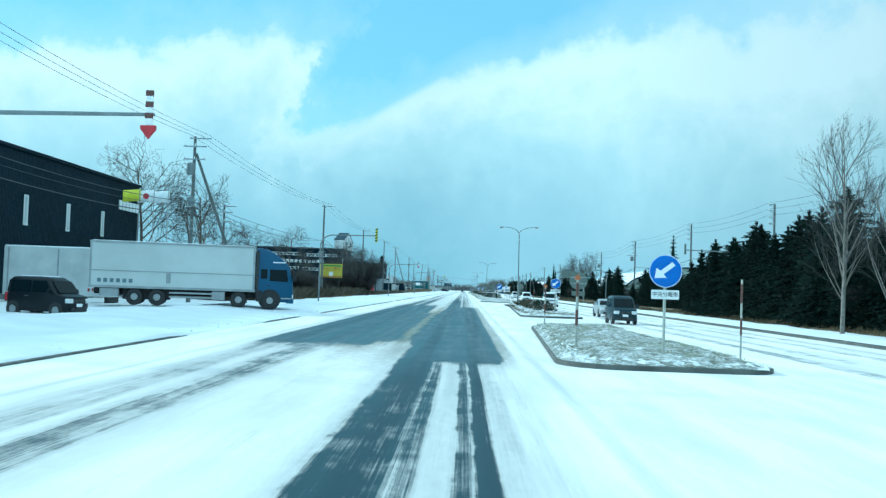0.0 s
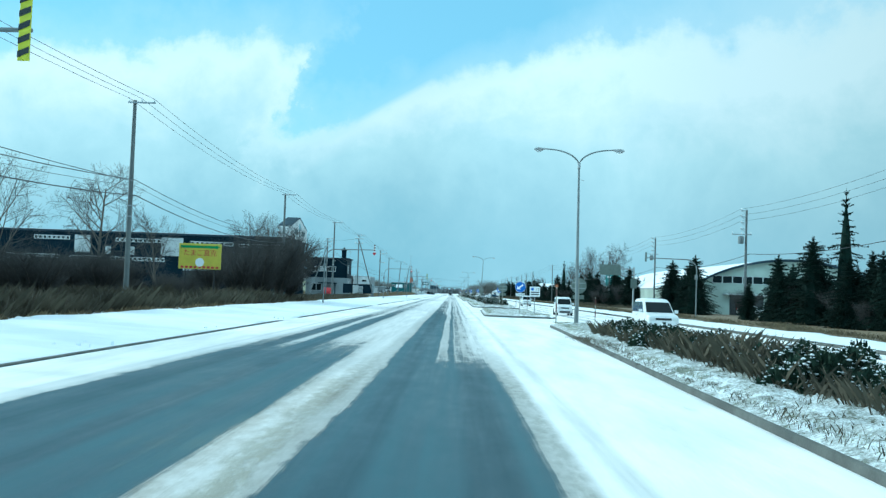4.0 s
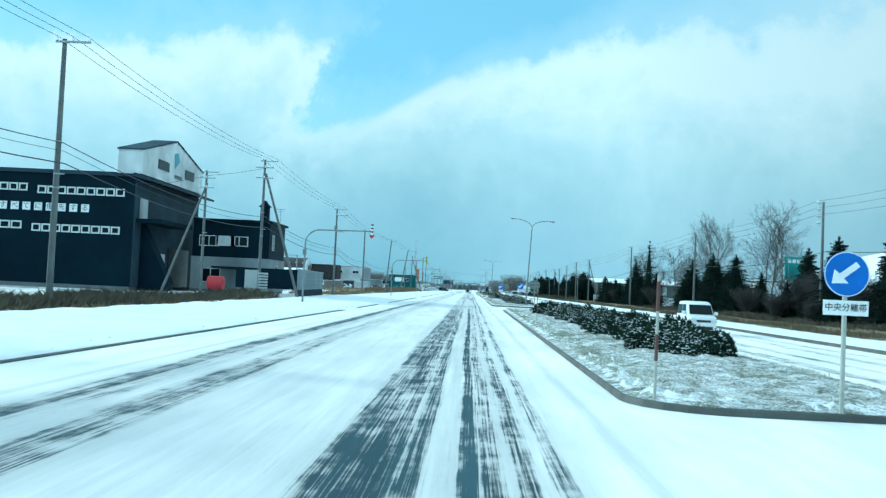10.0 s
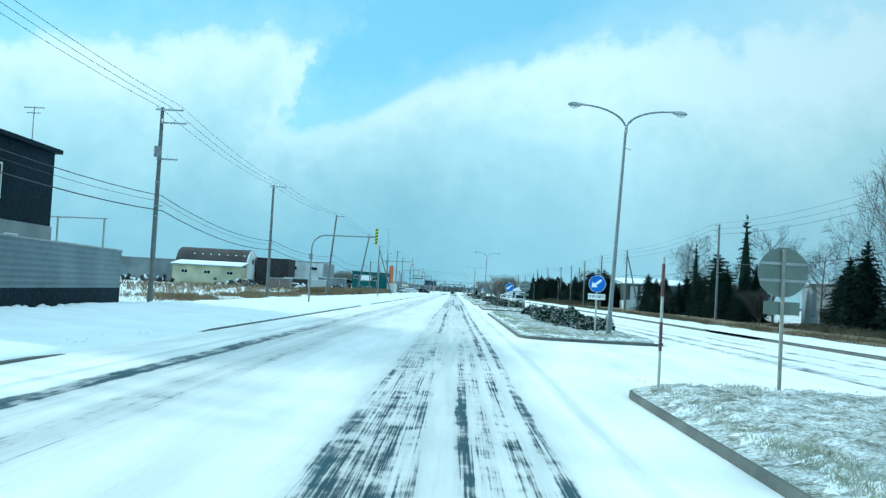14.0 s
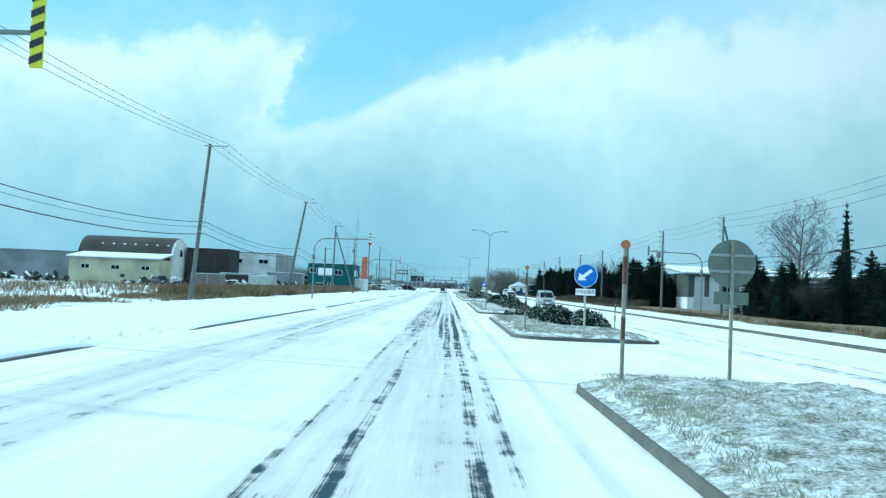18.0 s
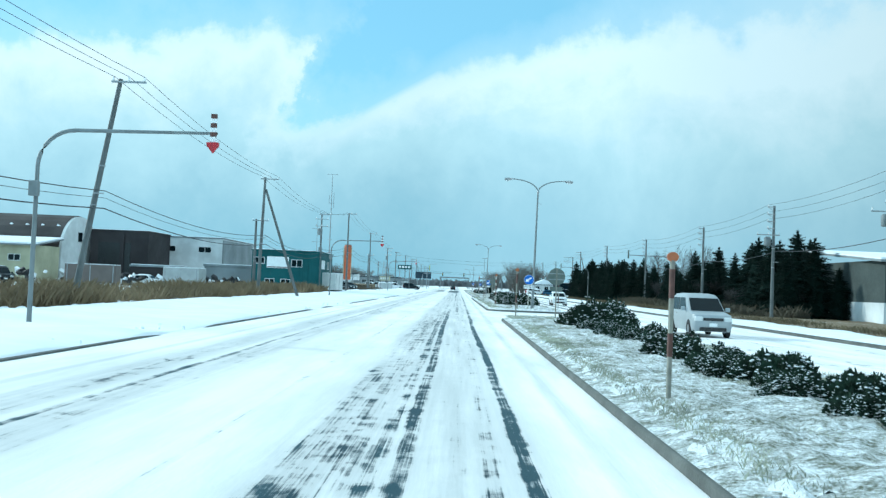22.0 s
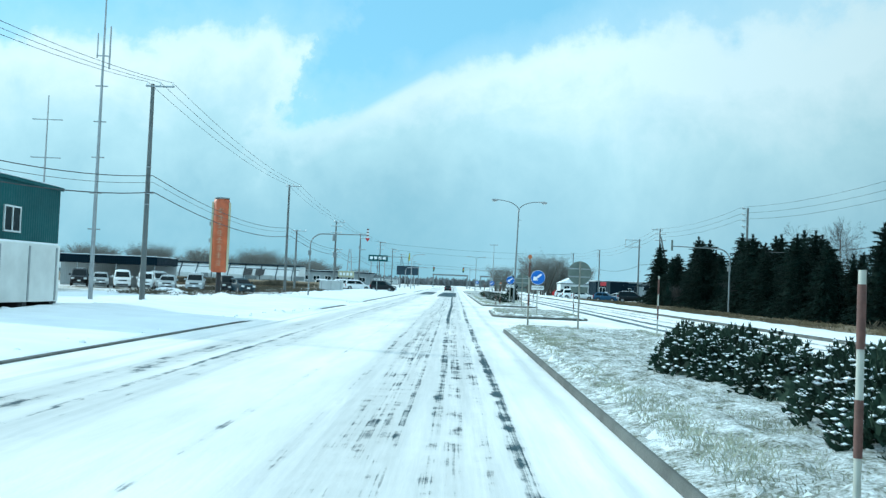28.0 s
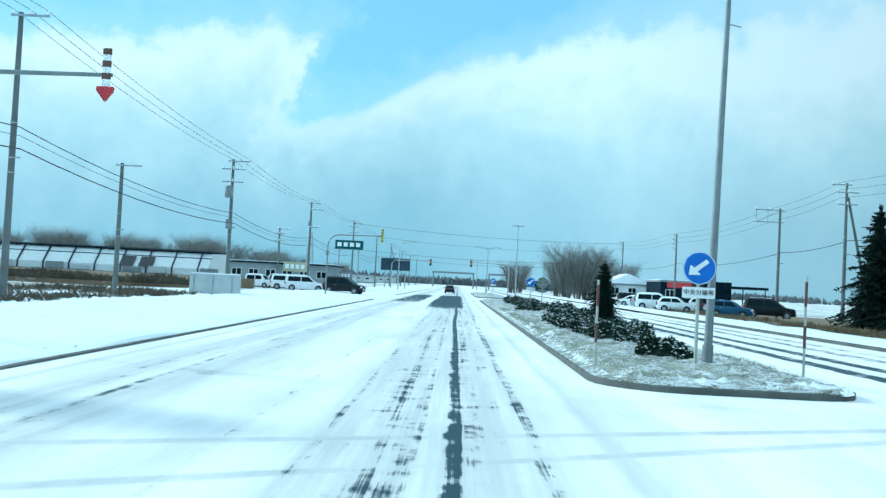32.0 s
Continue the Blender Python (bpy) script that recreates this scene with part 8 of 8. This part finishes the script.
# junction far ahead
for x, y, d, reach in ((-12.5, 712, 1, 7.2), (9.0, 706, -1, 6.8)):
    sg = thing("traffic_light", "upright traffic light on a curved steel arm", "traffic light", place(x, y, 0), "traffic lights at the junction")
    part("post", Shape().tube([(0, 0, -0.3), (0, 0, 5.0), (d * 0.5, 0, 5.6), (d * reach, 0, 5.8)], [0.1, 0.09, 0.08, 0.05], 8), GALV, sg)
    hd = part("signal_head", Shape().box(d * reach - 0.2, d * reach + 0.2, -0.15, 0.15, 4.9, 6.1, c=0.05), BLACK_PAINT, sg)
    for k, c in enumerate((RED, YELLOW, GREEN_WALL)):
        part("lens", Shape().disc((d * reach, 5.86 - k * 0.36), 0.14, "y", -0.18, -0.15, 14), c, hd)
for x0, x1 in ((-10.0, 6.3), (11.6, 25.0)):
    br2 = thing("overhead_beam", "grey-green steel beam spanning half the road far ahead", "gantry", place(0, 905, 0), "overhead beams far ahead")
    slab(br2, "beam", PAINTED_STEEL, x0, x1, -0.5, 0.5, 5.6, 6.3)
    for x in (x0 + 0.4, x1 - 0.4):
        slab(br2, "pier", PAINTED_STEEL, x - 0.25, x + 0.25, -0.4, 0.4, -0.3, 5.6)
sl = thing("street_lamp", "slim single street lamp post with a flat head", "street lamp", place(8.3, 672, 0))
part("pole", Shape().tube([(0, 0, -0.3), (0, 0, 10.5)], [0.12, 0.06], 10), GALV, sl, smooth=True)
part("lamp_head", Shape().box(-0.9, 0.9, -0.15, 0.15, 10.5, 10.65, c=0.03), GALV, sl)
sl = thing("street_lamp", "street lamp with one curved arm over the road", "street lamp", place(-10.6, 703, 0))
part("pole", Shape().tube([(0, 0, -0.3), (0, 0, 7.6), (0.4, 0, 8.4), (1.2, 0, 8.75), (2.6, 0, 8.8)], [0.12, 0.08, 0.07, 0.06, 0.05], 10), GALV, sl, smooth=True)
part("lamp_head", Shape().box(2.4, 3.2, -0.15, 0.15, 8.7, 8.88, c=0.04), GALV, sl)
for x, y, w_, z0, z1, c, lb in ((-17.3, 683, 4.4, 6.3, 7.7, GREEN_WALL, "green and white shop sign high on posts"), (-12.6, 724, 5.8, 3.8, 6.2, SLATE_CLAD, "large dark advertising board on posts"), (-22.0, 662, 3.2, 2.3, 3.6, CREAM_WALL, "faded cream shop sign on posts"), (-17.0, 676, 2.2, 1.6, 2.7, GREY_WALL, "weathered grey sign board on posts")):
    q = thing("pylon_sign", lb, "sign", place(x, y, 0), "shop signs near the junction")
    for o in (-w_ * 0.35, w_ * 0.35):
        part("post", Shape().tube([(o, 0, -0.3), (o, 0, z1)], 0.1, 8), GALV, q)
    part("panel", Shape().box(-w_ / 2, w_ / 2, -0.15, 0.1, z0, z1, c=0.02), c, q)
    for k in range(0 if c is SLATE_CLAD else 4):
        part("lettering_bar", Shape().box(-w_ * 0.42 + k * w_ * 0.22, -w_ * 0.27 + k * w_ * 0.22, -0.165, -0.15, z0 + (z1 - z0) * 0.3, z0 + (z1 - z0) * 0.75), SIGN_WHITE if c is not YELLOW else BLACK_PAINT, q)
tw = thing("lattice_mast", "small steel lattice mast behind the shops", "mast", place(-24.5, 690, 0))
for a, b in ((-0.8, -0.8), (0.8, -0.8), (0.8, 0.8), (-0.8, 0.8)):
    part("leg", Shape().tube([(a, b, -0.3), (a * 0.25, b * 0.25, 9.0)], 0.06, 6), GALV, tw)
for k in range(7):
    z, q = 0.6 + k * 1.2, 0.8 - 0.6 * (0.6 + k * 1.2) / 9.0
    part("brace", Shape().tube([(-q, -q, z), (q, -q, z + 1.0)], 0.035, 5).tube([(q, -q, z), (-q, -q, z + 1.0)], 0.035, 5), GALV, tw)
for a, b, sag in (((-17.5, 690, 10.8), (30, 710, 10.6), 0.6), ((-17.5, 690, 6.6), (30, 710, 7.0), 0.7), ((-17.5, 735, 10.8), (30, 760, 10.6), 0.6), ((-17.5, 735, 6.8), (30, 760, 7.2), 0.8)):
    cable([a, b], sag, 0.022, "black cable slung across the road")
for k, (x, y, a, kind, c) in enumerate(((-15.5, 645, 100, "van", "white"), (-18.5, 652, 95, "van", "white"), (-20.5, 660, 90, "van", "silver"), (-24, 656, 80, "box", "white"))):
    car(kind, c, "parked %s car in a snowy lot" % c, pose(x, y, 0.02, 0, 0, a), "parked cars")
copy_thing(small, place(5.7, 609, 0.0))
copy_thing(rsb, place(6.8, 611, 0.0))
copy_thing(g_yel, place(-12.7, 625, 0.0))
rr = random.Random(5)
for k in range(14):
    side = -1 if k % 2 else 1
    y = 800 + k * 40
    x = side * rr.uniform(30, 70) + (4 if side > 0 else -4)
    w_, H = rr.uniform(8, 18), rr.uniform(3.0, 5.5)
    q = block("far_building", "far roadside building with a snowy roof", min(x, x + side * w_), max(x, x + side * w_), y, y + 12, H, rr.choice((GREY_WALL, SLATE_CLAD, BROWN_WALL, PALE_CLAD)))
    for j in range(3):
        u = min(x, x + side * w_) + w_ * (0.15 + 0.28 * j)
        window(q, "y", u, u + w_ * 0.12, H * 0.5, H * 0.75, y, 1)


def far_woods(name, label, x0, x1, y0, y1, n, h, mat):
    """A far belt of trees: many small ragged clumps."""
    rr = random.Random(n)
    s = Shape()
    for i in range(n):
        u = (i + rr.random()) / n
        x, y = x0 + (x1 - x0) * u, y0 + (y1 - y0) * u + rr.uniform(-12, 12)
        hh = h * rr.uniform(0.45, 1.0) * (0.75 + 0.35 * noise.noise(Vector((x * 0.01, y * 0.01, 3))))
        w = hh * rr.uniform(0.12, 0.3)
        for k in range(7):
            a = rr.uniform(0, 6.28)
            c = Vector((x + rr.uniform(-w, w), y + rr.uniform(-w, w), hh * rr.uniform(0.05, 0.75)))
            s.add([c + Vector((math.cos(a) * w * 0.7, math.sin(a) * w * 0.7, 0)), c - Vector((math.cos(a) * w * 0.7, math.sin(a) * w * 0.7, 0)), c + Vector((rr.uniform(-w, w) * 0.3, 0, hh * rr.uniform(0.2, 0.5))), c - Vector((0, 0, hh * 0.3))], [(0, 1, 2), (1, 0, 3)])
    return thing(name, label, "trees", kind="stuff", shape=s, mat=mat)


# pale blue-grey: the haze over distant woods is painted into their colour
HAZE_WOOD = material("hazed_far_wood", (0.15, 0.16, 0.17), 0.95, vary=0.3, scale=0.02, fine=0.3, bump=0.0)
far_woods("distant_woods", "grey leafless woods on the horizon", -900, -120, 950, 1500, 1500, 8, HAZE_WOOD)
far_woods("distant_woods", "grey leafless woods on the horizon", -150, 420, 1550, 1650, 1300, 13, HAZE_WOOD)
far_woods("distant_woods", "grey leafless woods on the horizon", 120, 900, 1500, 900, 1500, 7, HAZE_WOOD)
blades("brush", "brown grass on a low bank", scatter(623, 630, -62, -23, 5200, 0.35, 0.4, 1.1, 0.3), BRUSH, 0.75, 0.7, 0.016, "brush")
blades("brush", "low brown scrub tufts in a snowy lot", scatter(536, 556, -25, -14.5, 1600, 0.12, 0.4, 1.1, 0.97), BRUSH, 0.28, 0.9, 0.008, "brush")
blades("brush", "low brown scrub tufts in a snowy lot", scatter(566, 600, -30, -17.5, 3500, 0.08, 0.4, 1.1, 0.9), BRUSH, 0.4, 0.8, 0.014, "brush")
